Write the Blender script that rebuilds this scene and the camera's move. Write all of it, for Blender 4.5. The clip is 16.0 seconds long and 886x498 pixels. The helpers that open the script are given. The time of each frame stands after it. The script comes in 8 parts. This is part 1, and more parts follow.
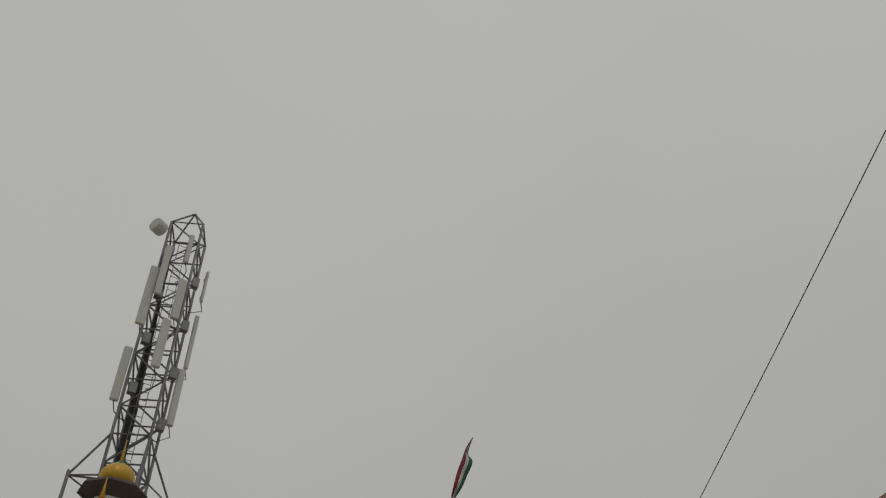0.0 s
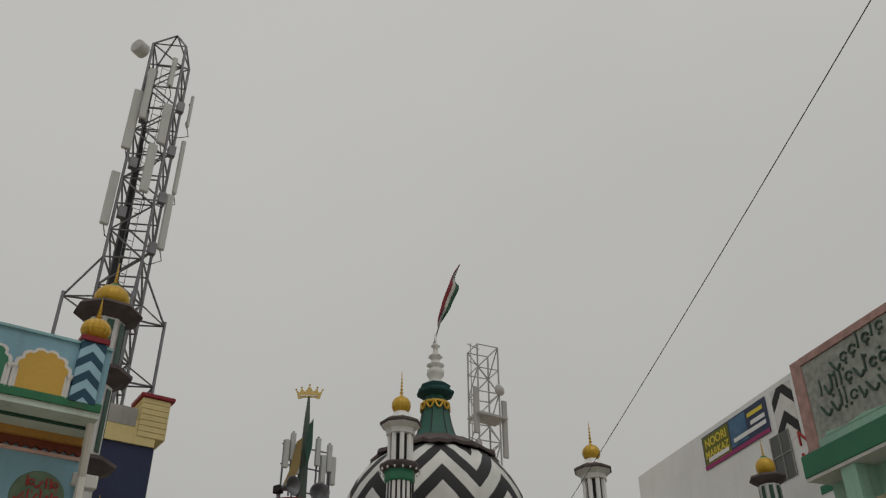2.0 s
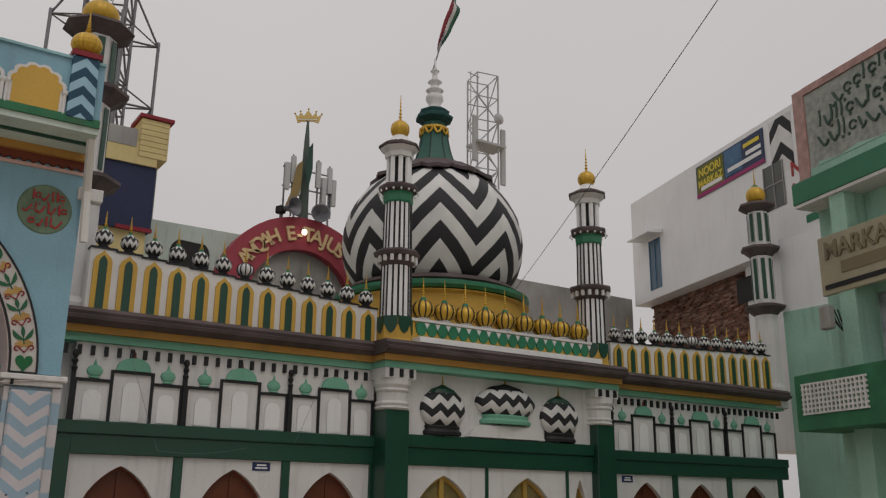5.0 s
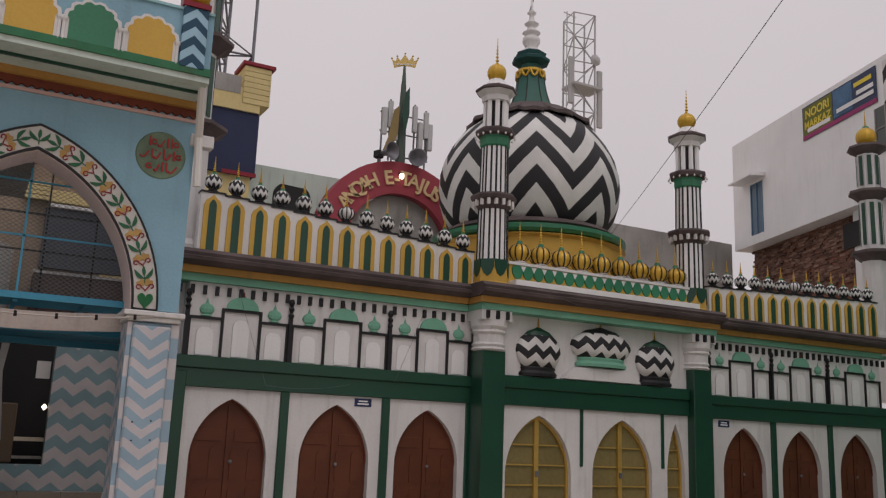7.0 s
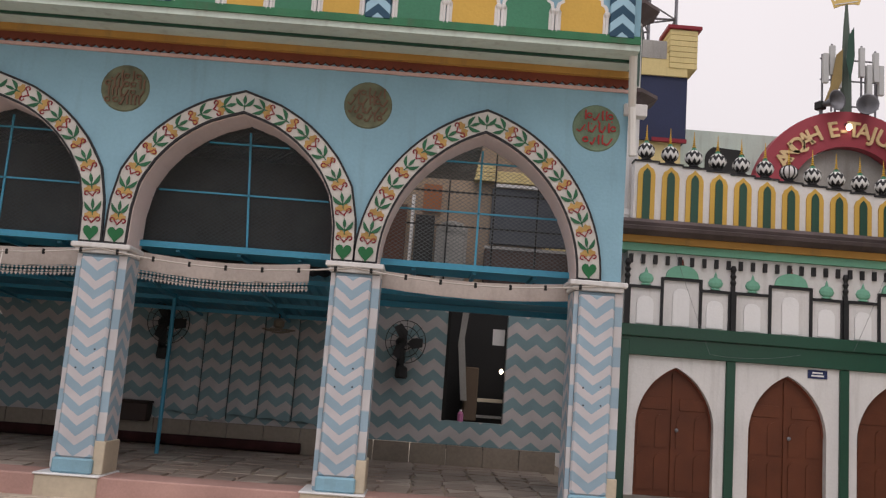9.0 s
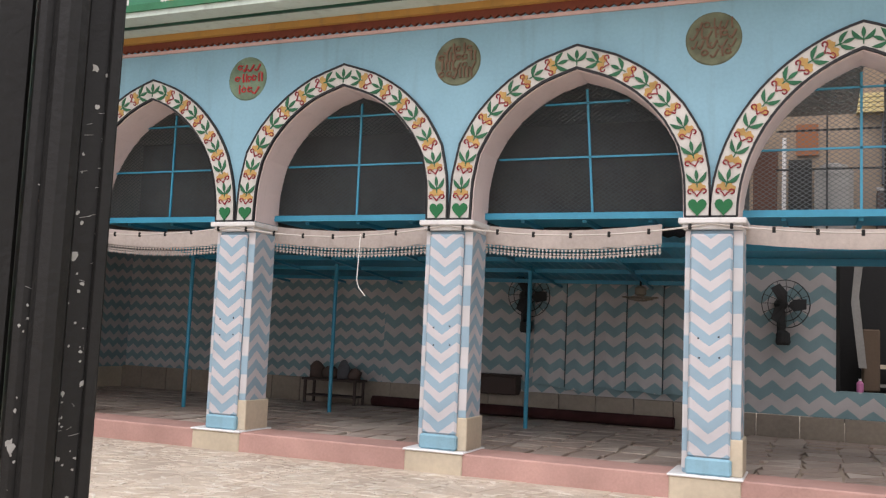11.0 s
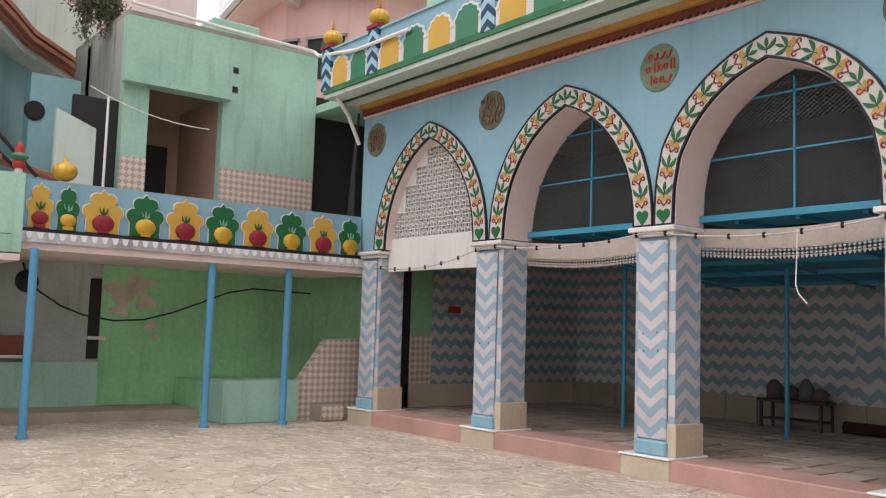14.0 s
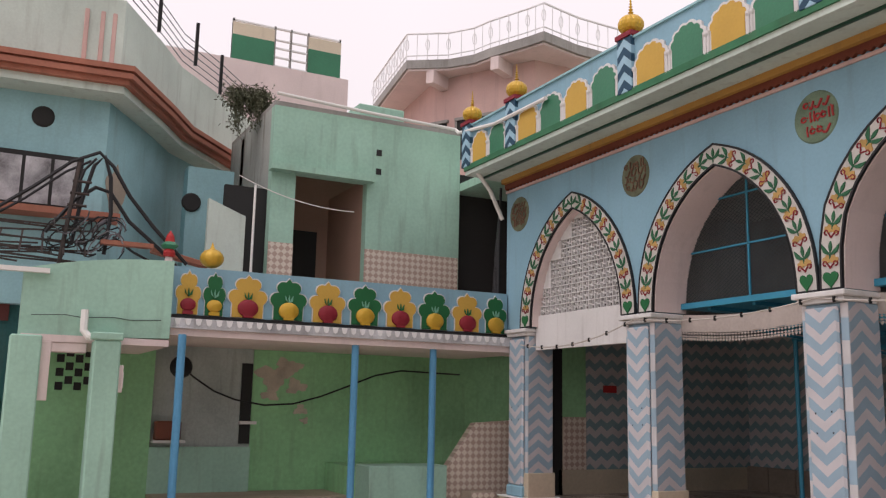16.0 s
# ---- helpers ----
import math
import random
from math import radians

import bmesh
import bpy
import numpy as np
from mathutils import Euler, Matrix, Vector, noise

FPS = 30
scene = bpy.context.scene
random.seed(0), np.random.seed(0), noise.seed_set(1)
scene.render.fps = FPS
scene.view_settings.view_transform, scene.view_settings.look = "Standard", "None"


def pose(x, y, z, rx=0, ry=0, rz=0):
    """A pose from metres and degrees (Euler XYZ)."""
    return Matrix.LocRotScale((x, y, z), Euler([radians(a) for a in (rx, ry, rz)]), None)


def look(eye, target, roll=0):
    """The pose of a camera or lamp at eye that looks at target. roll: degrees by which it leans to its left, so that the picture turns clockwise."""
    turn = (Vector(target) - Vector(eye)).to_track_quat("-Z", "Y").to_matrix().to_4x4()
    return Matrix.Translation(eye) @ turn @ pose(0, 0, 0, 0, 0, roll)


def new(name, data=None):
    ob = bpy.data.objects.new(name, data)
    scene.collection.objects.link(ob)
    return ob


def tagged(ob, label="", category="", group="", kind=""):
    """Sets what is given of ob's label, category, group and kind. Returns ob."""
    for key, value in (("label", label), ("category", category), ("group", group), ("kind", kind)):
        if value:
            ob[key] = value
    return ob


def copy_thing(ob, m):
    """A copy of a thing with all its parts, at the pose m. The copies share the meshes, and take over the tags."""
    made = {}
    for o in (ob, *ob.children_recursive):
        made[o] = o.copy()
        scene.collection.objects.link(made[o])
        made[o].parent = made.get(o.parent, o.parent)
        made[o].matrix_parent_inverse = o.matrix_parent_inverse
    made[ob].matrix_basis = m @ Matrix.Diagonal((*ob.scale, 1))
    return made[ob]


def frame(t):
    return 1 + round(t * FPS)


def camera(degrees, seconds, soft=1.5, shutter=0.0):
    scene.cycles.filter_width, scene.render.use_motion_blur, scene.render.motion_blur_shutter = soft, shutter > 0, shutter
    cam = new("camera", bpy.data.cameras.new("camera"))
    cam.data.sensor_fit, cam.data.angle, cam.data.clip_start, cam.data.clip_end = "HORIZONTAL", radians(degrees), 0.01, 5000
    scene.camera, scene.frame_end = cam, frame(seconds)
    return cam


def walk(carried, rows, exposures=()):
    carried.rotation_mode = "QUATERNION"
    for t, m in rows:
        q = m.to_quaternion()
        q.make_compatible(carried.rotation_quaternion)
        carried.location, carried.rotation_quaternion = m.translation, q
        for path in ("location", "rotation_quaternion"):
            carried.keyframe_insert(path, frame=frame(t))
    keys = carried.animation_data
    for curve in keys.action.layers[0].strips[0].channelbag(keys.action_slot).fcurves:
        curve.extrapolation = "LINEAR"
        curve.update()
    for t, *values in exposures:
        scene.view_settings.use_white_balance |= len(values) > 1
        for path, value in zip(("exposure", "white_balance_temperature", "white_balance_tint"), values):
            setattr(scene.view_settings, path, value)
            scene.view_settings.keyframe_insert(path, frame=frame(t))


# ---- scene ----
cam = camera(52.0, 16.0, soft=1.25)
PATH = [
    (0, (4.036, -10.668, 1.624), (4.816, -9.443, 2.999), -0.4),
    (0.5, (4.017, -10.689, 1.63), (4.827, -9.417, 2.943), -0.4),
    (1, (3.999, -10.687, 1.632), (4.843, -9.366, 2.874), -0.2),
    (1.5, (4.005, -10.657, 1.639), (4.891, -9.286, 2.794), 0.0),
    (2, (4.014, -10.646, 1.632), (4.941, -9.241, 2.711), -0.2),
    (2.5, (4.035, -10.64, 1.63), (4.995, -9.192, 2.621), 0.1),
    (3, (4.047, -10.632, 1.625), (5.031, -9.152, 2.543), 0.3),
    (3.5, (4.051, -10.61, 1.609), (5.059, -9.098, 2.443), 0.3),
    (4, (4.065, -10.584, 1.593), (5.098, -9.039, 2.334), 0.3),
    (4.5, (4.079, -10.57, 1.578), (5.134, -8.993, 2.212), 0.3),
    (4.7, (4.077, -10.572, 1.574), (5.14, -8.984, 2.166), 0.3),
    (6.8, (3.943, -10.698, 1.52), (4.893, -8.989, 1.941), 2.0),
    (7, (3.929, -10.697, 1.519), (4.834, -8.963, 1.937), 2.2),
    (7.5, (3.897, -10.667, 1.521), (4.617, -8.844, 1.922), 2.5),
    (8, (3.891, -10.629, 1.517), (4.383, -8.729, 1.902), 2.7),
    (8.5, (3.879, -10.615, 1.511), (4.161, -8.669, 1.874), 3.3),
    (9, (3.828, -10.564, 1.507), (3.854, -8.587, 1.807), 4.3),
    (9.5, (3.844, -10.422, 1.501), (3.681, -8.445, 1.752), 4.0),
    (9.7, (3.854, -10.326, 1.503), (3.62, -8.355, 1.745), 3.8),
    (11.8, (4.025, -9.326, 1.585), (2.976, -7.631, 1.741), 2.1),
    (12, (4.019, -9.236, 1.586), (2.917, -7.574, 1.738), 2.1),
    (12.5, (3.945, -9.006, 1.582), (2.778, -7.389, 1.739), 1.2),
    (13, (3.928, -8.777, 1.581), (2.668, -7.233, 1.748), 0.4),
    (13.5, (3.929, -8.566, 1.589), (2.476, -7.204, 1.771), 1.5),
    (14, (3.872, -8.375, 1.598), (2.295, -7.158, 1.774), 1.8),
    (14.5, (3.766, -8.203, 1.606), (2.105, -7.11, 1.824), 1.7),
    (15, (3.702, -8.058, 1.608), (2.018, -7.009, 1.865), 1.5),
    (15.5, (3.658, -7.909, 1.612), (1.94, -6.918, 1.869), 0.2),
    (16, (3.627, -7.759, 1.614), (1.869, -6.869, 1.955), 1.2),
]
walk(cam, [(t, look(eye, target, roll)) for t, eye, target, roll in PATH],
     exposures=[(0, -1.3, 6700, 7), (1.5, -1.2, 6700, 8), (2.5, -1.0, 6700, 8), (4.5, -0.9, 6680, 12), (6.8, -0.74, 6640, 22), (7.5, -0.76, 6630, 21), (8.5, -0.45, 6620, 21), (9, -0.18, 6610, 20), (9.5, 0.04, 6600, 20), (12, 0.82, 6440, 18), (12.5, 0.84, 6460, 18), (13, 0.72, 6500, 17), (13.5, 0.44, 6550, 18), (14, 0.36, 6580, 19), (15, 0.16, 6620, 21), (16, 0.0, 6650, 24)])

# ---------- world and light ----------
world = bpy.data.worlds.new("overcast_sky")
scene.world = world
world.use_nodes = True
wn = world.node_tree
wbg = wn.nodes["Background"]
sky = wn.nodes.new("ShaderNodeTexSky")
sky.sky_type = "NISHITA"
sky.sun_disc = False
sky.sun_elevation = radians(52)
sky.sun_rotation = radians(200)
sky.dust_density = 6.0
grey = wn.nodes.new("ShaderNodeHueSaturation")
grey.inputs["Saturation"].default_value = 0.06
grey.inputs["Value"].default_value = 0.10
wn.links.new(sky.outputs[0], grey.inputs["Color"])
haze = wn.nodes.new("ShaderNodeMixRGB")
haze.inputs[0].default_value = 0.85
haze.inputs[2].default_value = (0.985, 0.985, 0.975, 1)
wn.links.new(grey.outputs[0], haze.inputs[1])
wtc = wn.nodes.new("ShaderNodeTexCoord")
wsep = wn.nodes.new("ShaderNodeSeparateXYZ")
wn.links.new(wtc.outputs["Generated"], wsep.inputs[0])
wgr = wn.nodes.new("ShaderNodeMapRange")
wgr.inputs["From Max"].default_value = 0.9
wgr.inputs["To Min"].default_value = 0.88
wgr.inputs["To Max"].default_value = 1.32
wn.links.new(wsep.outputs["Z"], wgr.inputs["Value"])
wcl = wn.nodes.new("ShaderNodeTexNoise")
wcl.inputs["Scale"].default_value = 1.4
wcl.inputs["Detail"].default_value = 3
wn.links.new(wtc.outputs["Generated"], wcl.inputs["Vector"])
wcr = wn.nodes.new("ShaderNodeMapRange")
wcr.inputs["From Min"].default_value = 0.3
wcr.inputs["From Max"].default_value = 0.7
wcr.inputs["To Min"].default_value = 0.96
wcr.inputs["To Max"].default_value = 1.04
wn.links.new(wcl.outputs["Fac"], wcr.inputs["Value"])
wmu = wn.nodes.new("ShaderNodeMath")
wmu.operation = "MULTIPLY"
wn.links.new(wgr.outputs[0], wmu.inputs[0])
wn.links.new(wcr.outputs[0], wmu.inputs[1])
wsc = wn.nodes.new("ShaderNodeVectorMath")
wsc.operation = "SCALE"
wn.links.new(haze.outputs[0], wsc.inputs[0])
wn.links.new(wmu.outputs[0], wsc.inputs["Scale"])
wn.links.new(wsc.outputs[0], wbg.inputs["Color"])
wbg.inputs["Strength"].default_value = 1.0

sun_data = bpy.data.lights.new("sun", "SUN")
sun_data.energy = 0.55
sun_data.angle = radians(25)
sun_data.color = (1.0, 0.97, 0.92)
sun = new("sun", sun_data)
sun.matrix_world = look((6, -20, 30), (4, 2, 0))

# ---------- materials ----------
MATS = {}


def paint(name, col, rough=0.75, var=0.12, scale=3.0, bump=0.15, metal=0.0, grime=0.0, spec=0.3):
    """A weathered painted or mineral surface: two scales of mottling, fine relief, optional streaks."""
    if name in MATS:
        return MATS[name]
    m = bpy.data.materials.new(name)
    m.use_nodes = True
    nt = m.node_tree
    b = nt.nodes["Principled BSDF"]
    b.inputs["Roughness"].default_value = rough
    b.inputs["Metallic"].default_value = metal
    b.inputs["Specular IOR Level"].default_value = spec
    tc = nt.nodes.new("ShaderNodeNewGeometry")
    n1 = nt.nodes.new("ShaderNodeTexNoise")
    n1.inputs["Scale"].default_value = scale * 0.35
    n1.inputs["Detail"].default_value = 6
    n2 = nt.nodes.new("ShaderNodeTexNoise")
    n2.inputs["Scale"].default_value = scale * 9
    n2.inputs["Detail"].default_value = 4
    nt.links.new(tc.outputs["Position"], n1.inputs["Vector"])
    nt.links.new(tc.outputs["Position"], n2.inputs["Vector"])
    add = nt.nodes.new("ShaderNodeMath")
    add.operation = "MULTIPLY_ADD"
    add.inputs[1].default_value = 0.35
    nt.links.new(n2.outputs["Fac"], add.inputs[0])
    nt.links.new(n1.outputs["Fac"], add.inputs[2])
    ramp = nt.nodes.new("ShaderNodeMapRange")
    ramp.inputs["From Min"].default_value = 0.45
    ramp.inputs["From Max"].default_value = 0.95
    ramp.inputs["To Min"].default_value = 1.0 - var
    ramp.inputs["To Max"].default_value = 1.0 + var * 0.6
    nt.links.new(add.outputs[0], ramp.inputs["Value"])
    mul = nt.nodes.new("ShaderNodeVectorMath")
    mul.operation = "SCALE"
    mul.inputs[0].default_value = col
    nt.links.new(ramp.outputs[0], mul.inputs["Scale"])
    out = mul.outputs[0]
    if grime > 0:
        sep = nt.nodes.new("ShaderNodeMapping")
        sep.inputs["Scale"].default_value = (7, 7, 0.7)
        nt.links.new(tc.outputs["Position"], sep.inputs["Vector"])
        n3 = nt.nodes.new("ShaderNodeTexNoise")
        n3.inputs["Scale"].default_value = 1.0
        n3.inputs["Detail"].default_value = 5
        nt.links.new(sep.outputs[0], n3.inputs["Vector"])
        r3 = nt.nodes.new("ShaderNodeMapRange")
        r3.inputs["From Min"].default_value = 0.55
        r3.inputs["From Max"].default_value = 0.78
        r3.inputs["To Max"].default_value = grime
        nt.links.new(n3.outputs["Fac"], r3.inputs["Value"])
        mx = nt.nodes.new("ShaderNodeMixRGB")
        mx.inputs[2].default_value = (0.12, 0.10, 0.08, 1)
        nt.links.new(r3.outputs[0], mx.inputs[0])
        nt.links.new(out, mx.inputs[1])
        out = mx.outputs[0]
    nt.links.new(out, b.inputs["Base Color"])
    if bump > 0:
        bp = nt.nodes.new("ShaderNodeBump")
        bp.inputs["Strength"].default_value = bump
        bp.inputs["Distance"].default_value = 0.02
        nt.links.new(n2.outputs["Fac"], bp.inputs["Height"])
        nt.links.new(bp.outputs[0], b.inputs["Normal"])
    MATS[name] = m
    return m


def zigzag(name, dark, light, width, pitch, amp, axis="X", share=0.5, rough=0.6, wobble=0.02, lo=None, hi=None, teeth=8, shift=0.0):
    """Hand-painted zigzag bands. axis X or Y: across that object axis; P: round the object's own upright axis."""
    if name in MATS:
        return MATS[name]
    m = bpy.data.materials.new(name)
    m.use_nodes = True
    nt = m.node_tree
    b = nt.nodes["Principled BSDF"]
    b.inputs["Roughness"].default_value = rough
    b.inputs["Specular IOR Level"].default_value = 0.3

    def math_node(op, a, bb=None, c=None):
        n = nt.nodes.new("ShaderNodeMath")
        n.operation = op
        for i, v in enumerate((a, bb, c)):
            if v is None:
                continue
            if isinstance(v, (int, float)):
                n.inputs[i].default_value = v
            else:
                nt.links.new(v, n.inputs[i])
        return n.outputs[0]

    tc = nt.nodes.new("ShaderNodeTexCoord")
    sep = nt.nodes.new("ShaderNodeSeparateXYZ")
    nt.links.new(tc.outputs["Object"], sep.inputs[0])
    nz = nt.nodes.new("ShaderNodeTexNoise")
    nz.inputs["Scale"].default_value = 5
    nz.inputs["Detail"].default_value = 3
    nt.links.new(tc.outputs["Object"], nz.inputs["Vector"])
    if axis == "P":
        u = math_node("MULTIPLY", math_node("ARCTAN2", sep.outputs["Y"], sep.outputs["X"]), teeth / (2 * math.pi))
        tri = math_node("MULTIPLY", math_node("PINGPONG", math_node("ADD", u, 50.0 + shift), 0.5), 2 * amp)
    else:
        u = math_node("DIVIDE", sep.outputs[axis], width)
        tri = math_node("MULTIPLY", math_node("PINGPONG", math_node("ADD", u, 50.0 + shift), 0.5), 2 * amp)
    wob = math_node("MULTIPLY", math_node("SUBTRACT", nz.outputs["Fac"], 0.5), wobble * 2)
    s = math_node("ADD", math_node("SUBTRACT", sep.outputs["Z"], tri), wob)
    f = math_node("FRACT", math_node("ADD", math_node("DIVIDE", s, pitch), 40.0))
    g = nt.nodes.new("ShaderNodeMapRange")
    g.inputs["From Min"].default_value = share - 0.02
    g.inputs["From Max"].default_value = share + 0.02
    nt.links.new(f, g.inputs["Value"])
    fac = g.outputs[0]
    if lo is not None:
        fac = math_node("MAXIMUM", fac, math_node("LESS_THAN", sep.outputs["Z"], lo))
    if hi is not None:
        fac = math_node("MAXIMUM", fac, math_node("GREATER_THAN", sep.outputs["Z"], hi))
    mix = nt.nodes.new("ShaderNodeMixRGB")
    mix.inputs[1].default_value = (*dark, 1)
    mix.inputs[2].default_value = (*light, 1)
    nt.links.new(fac, mix.inputs[0])
    n2 = nt.nodes.new("ShaderNodeTexNoise")
    n2.inputs["Scale"].default_value = 2.2
    n2.inputs["Detail"].default_value = 7
    nt.links.new(tc.outputs["Object"], n2.inputs["Vector"])
    rr = nt.nodes.new("ShaderNodeMapRange")
    rr.inputs["From Min"].default_value = 0.3
    rr.inputs["From Max"].default_value = 0.7
    rr.inputs["To Min"].default_value = 0.84
    rr.inputs["To Max"].default_value = 1.05
    nt.links.new(n2.outputs["Fac"], rr.inputs["Value"])
    sc = nt.nodes.new("ShaderNodeVectorMath")
    sc.operation = "SCALE"
    nt.links.new(mix.outputs[0], sc.inputs[0])
    nt.links.new(rr.outputs[0], sc.inputs["Scale"])
    nt.links.new(sc.outputs[0], b.inputs["Base Color"])
    bp = nt.nodes.new("ShaderNodeBump")
    bp.inputs["Strength"].default_value = 0.12
    nz2 = nt.nodes.new("ShaderNodeTexNoise")
    nz2.inputs["Scale"].default_value = 40
    nt.links.new(tc.outputs["Object"], nz2.inputs["Vector"])
    nt.links.new(nz2.outputs["Fac"], bp.inputs["Height"])
    nt.links.new(bp.outputs[0], b.inputs["Normal"])
    MATS[name] = m
    return m


WHITE = paint("white_wash", (0.68, 0.67, 0.66), grime=0.25)
WHITE2 = paint("white_marble_paint", (0.80, 0.80, 0.80), rough=0.45, var=0.06, grime=0.1)
SKYBLUE = paint("sky_blue_wall", (0.235, 0.42, 0.515), var=0.14, grime=0.18)
CREAM = paint("cream_plaster", (0.66, 0.57, 0.44), grime=0.15)
GREEN_D = paint("dark_green_gloss", (0.006, 0.058, 0.033), rough=0.35, var=0.2, spec=0.5)
GREEN_M = paint("mid_green_gloss", (0.03, 0.19, 0.10), rough=0.4, var=0.2, spec=0.4)
GREEN_E = paint("edge_green", (0.04, 0.18, 0.09), var=0.3, scale=8, grime=0.3)
SEA = paint("sea_green_paint", (0.17, 0.42, 0.30), var=0.15, grime=0.1)
YELLOW = paint("marigold_paint", (0.58, 0.36, 0.07), rough=0.6, var=0.12)
GOLD = paint("gold_paint", (0.60, 0.36, 0.035), rough=0.35, var=0.2, metal=0.25, spec=0.5)
ORANGE = paint("ochre_band", (0.45, 0.24, 0.06), grime=0.35)
BROWN = paint("brown_frieze", (0.17, 0.045, 0.025), var=0.2)
MAROON = paint("maroon_paint", (0.24, 0.018, 0.03), rough=0.5)
BLACK = paint("black_paint", (0.018, 0.018, 0.02), rough=0.5, var=0.3)
DARKCORN = paint("weathered_cornice", (0.11, 0.085, 0.085), var=0.45, scale=5, grime=0.5)
DOORWOOD = paint("red_brown_door", (0.12, 0.035, 0.015), rough=0.5, var=0.3, scale=6)
MINT = paint("mint_wall", (0.355, 0.585, 0.475), var=0.22, grime=0.32, scale=2)
LEAFG = paint("bright_green_wall", (0.30, 0.62, 0.33), var=0.32, scale=1.6, grime=0.25)
TEALM = paint("teal_steel", (0.03, 0.26, 0.40), rough=0.4, var=0.2, spec=0.5)
POSTBLUE = paint("blue_post_paint", (0.10, 0.33, 0.55), rough=0.45, var=0.2)
BLUEWALL = paint("pale_blue_wall", (0.30, 0.53, 0.57), var=0.2, grime=0.2)
PALEW = paint("pale_green_white", (0.55, 0.64, 0.58), var=0.15, grime=0.3)
TERRA = paint("terracotta_paint", (0.38, 0.15, 0.10), var=0.25, grime=0.2)
PINK = paint("pink_plaster", (0.62, 0.42, 0.38), var=0.12, grime=0.2)
PALEPINK = paint("pale_pink_plaster", (0.72, 0.60, 0.58), var=0.08, grime=0.12)
PINKSTEP = paint("pink_step", (0.48, 0.29, 0.25), var=0.25, scale=4, rough=0.6)
GALV = paint("galvanised_steel", (0.20, 0.20, 0.215), rough=0.5, metal=0.55, var=0.3)
PANELG = paint("pale_grey_panel", (0.50, 0.51, 0.50), rough=0.5, var=0.08)
NAVY = paint("navy_wall", (0.022, 0.03, 0.075), rough=0.6, var=0.2)
LIMEW = paint("lemon_cream", (0.66, 0.54, 0.26), var=0.15, grime=0.2)
GREYWALL = paint("grey_concrete", (0.34, 0.33, 0.31), var=0.3, grime=0.4)
WARMSTONE = paint("cream_marble", (0.56, 0.48, 0.36), rough=0.4, var=0.25, scale=2, spec=0.5)
# near-black, also painted on sheets and cores as the shade inside openings
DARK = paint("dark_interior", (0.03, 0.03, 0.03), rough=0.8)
REDSIGN = paint("red_sign_board", (0.36, 0.06, 0.08), rough=0.5)
BRASSGLASS = paint("amber_glass", (0.23, 0.18, 0.07), rough=0.25, var=0.4, scale=1.5, spec=0.6)
GOLDFRAME = paint("gold_window_frame", (0.50, 0.32, 0.08), rough=0.4, metal=0.3)
RED = paint("red_enamel", (0.40, 0.03, 0.03), rough=0.5)
HEARTG = paint("leaf_green_paint", (0.012, 0.13, 0.045), rough=0.6)
ROUND = paint("roundel_green", (0.16, 0.235, 0.16), var=0.45, scale=12)
ROUND_OLIVE = paint("roundel_olive", (0.15, 0.165, 0.105), var=0.5, scale=16)
SCRIPT_RED = paint("red_script", (0.42, 0.05, 0.05), var=0.3, scale=9)
SCRIPT = paint("faded_red_script", (0.17, 0.10, 0.065), var=0.3, scale=9)
BRICK = paint("brick", (0.25, 0.11, 0.07), var=0.5, scale=14, bump=0.5)
CONC = paint("concrete_floor", (0.42, 0.35, 0.28), var=0.3)
CABLE = paint("cable_black", (0.02, 0.02, 0.022), rough=0.5)
PVC = paint("white_pvc", (0.75, 0.74, 0.71), rough=0.4, var=0.05)
IRON = paint("black_iron", (0.009, 0.009, 0.0085), rough=0.45, var=0.5, scale=6, spec=0.3)
LEAF = paint("dry_leaf", (0.125, 0.135, 0.085), var=0.5, scale=20)
CHEV_PILLAR = zigzag("pillar_zigzag", (0.285, 0.405, 0.49), (0.55, 0.525, 0.54), 0.37, 0.22, 0.14, share=0.52, wobble=0.02)
CHEV_SIDE = zigzag("pillar_side_zigzag", (0.285, 0.405, 0.49), (0.55, 0.525, 0.54), 0.37, 0.22, 0.14, axis="Y", share=0.52, wobble=0.022)
BLOCKS = zigzag("pillar_edge_blocks", (0.285, 0.405, 0.49), (0.56, 0.54, 0.54), 1.0, 0.47, 0.0, share=0.5, wobble=0.012)
CHEV_WALL = zigzag("wall_zigzag", (0.21, 0.33, 0.355), (0.52, 0.49, 0.485), 0.35, 0.37, 0.135, share=0.5)
CHEV_WALLY = zigzag("side_wall_zigzag", (0.21, 0.33, 0.355), (0.52, 0.49, 0.485), 0.24, 0.25, 0.09, axis="Y", share=0.5)
CHEV_FINE = zigzag("fine_wall_zigzag", (0.21, 0.33, 0.355), (0.52, 0.49, 0.485), 0.24, 0.25, 0.09, share=0.5)
CHEV_MID = zigzag("cloth_zigzag", (0.21, 0.33, 0.355), (0.50, 0.475, 0.47), 0.31, 0.32, 0.12, share=0.5)
CHEV_NAVY = zigzag("navy_zigzag", (0.02, 0.07, 0.12), (0.32, 0.52, 0.63), 0.30, 0.22, 0.13, share=0.5, shift=0.5, wobble=0.008)
CHEV_BIG = zigzag("big_wall_zigzag", (0.02, 0.02, 0.022), (0.72, 0.71, 0.70), 1.0, 0.85, 0.5, axis="X", share=0.42)
CHEV_DOME = zigzag("dome_zigzag", (0.025, 0.025, 0.028), (0.68, 0.68, 0.66), 1, 0.76, 0.86, axis="P", teeth=8, share=0.5, wobble=0.02)
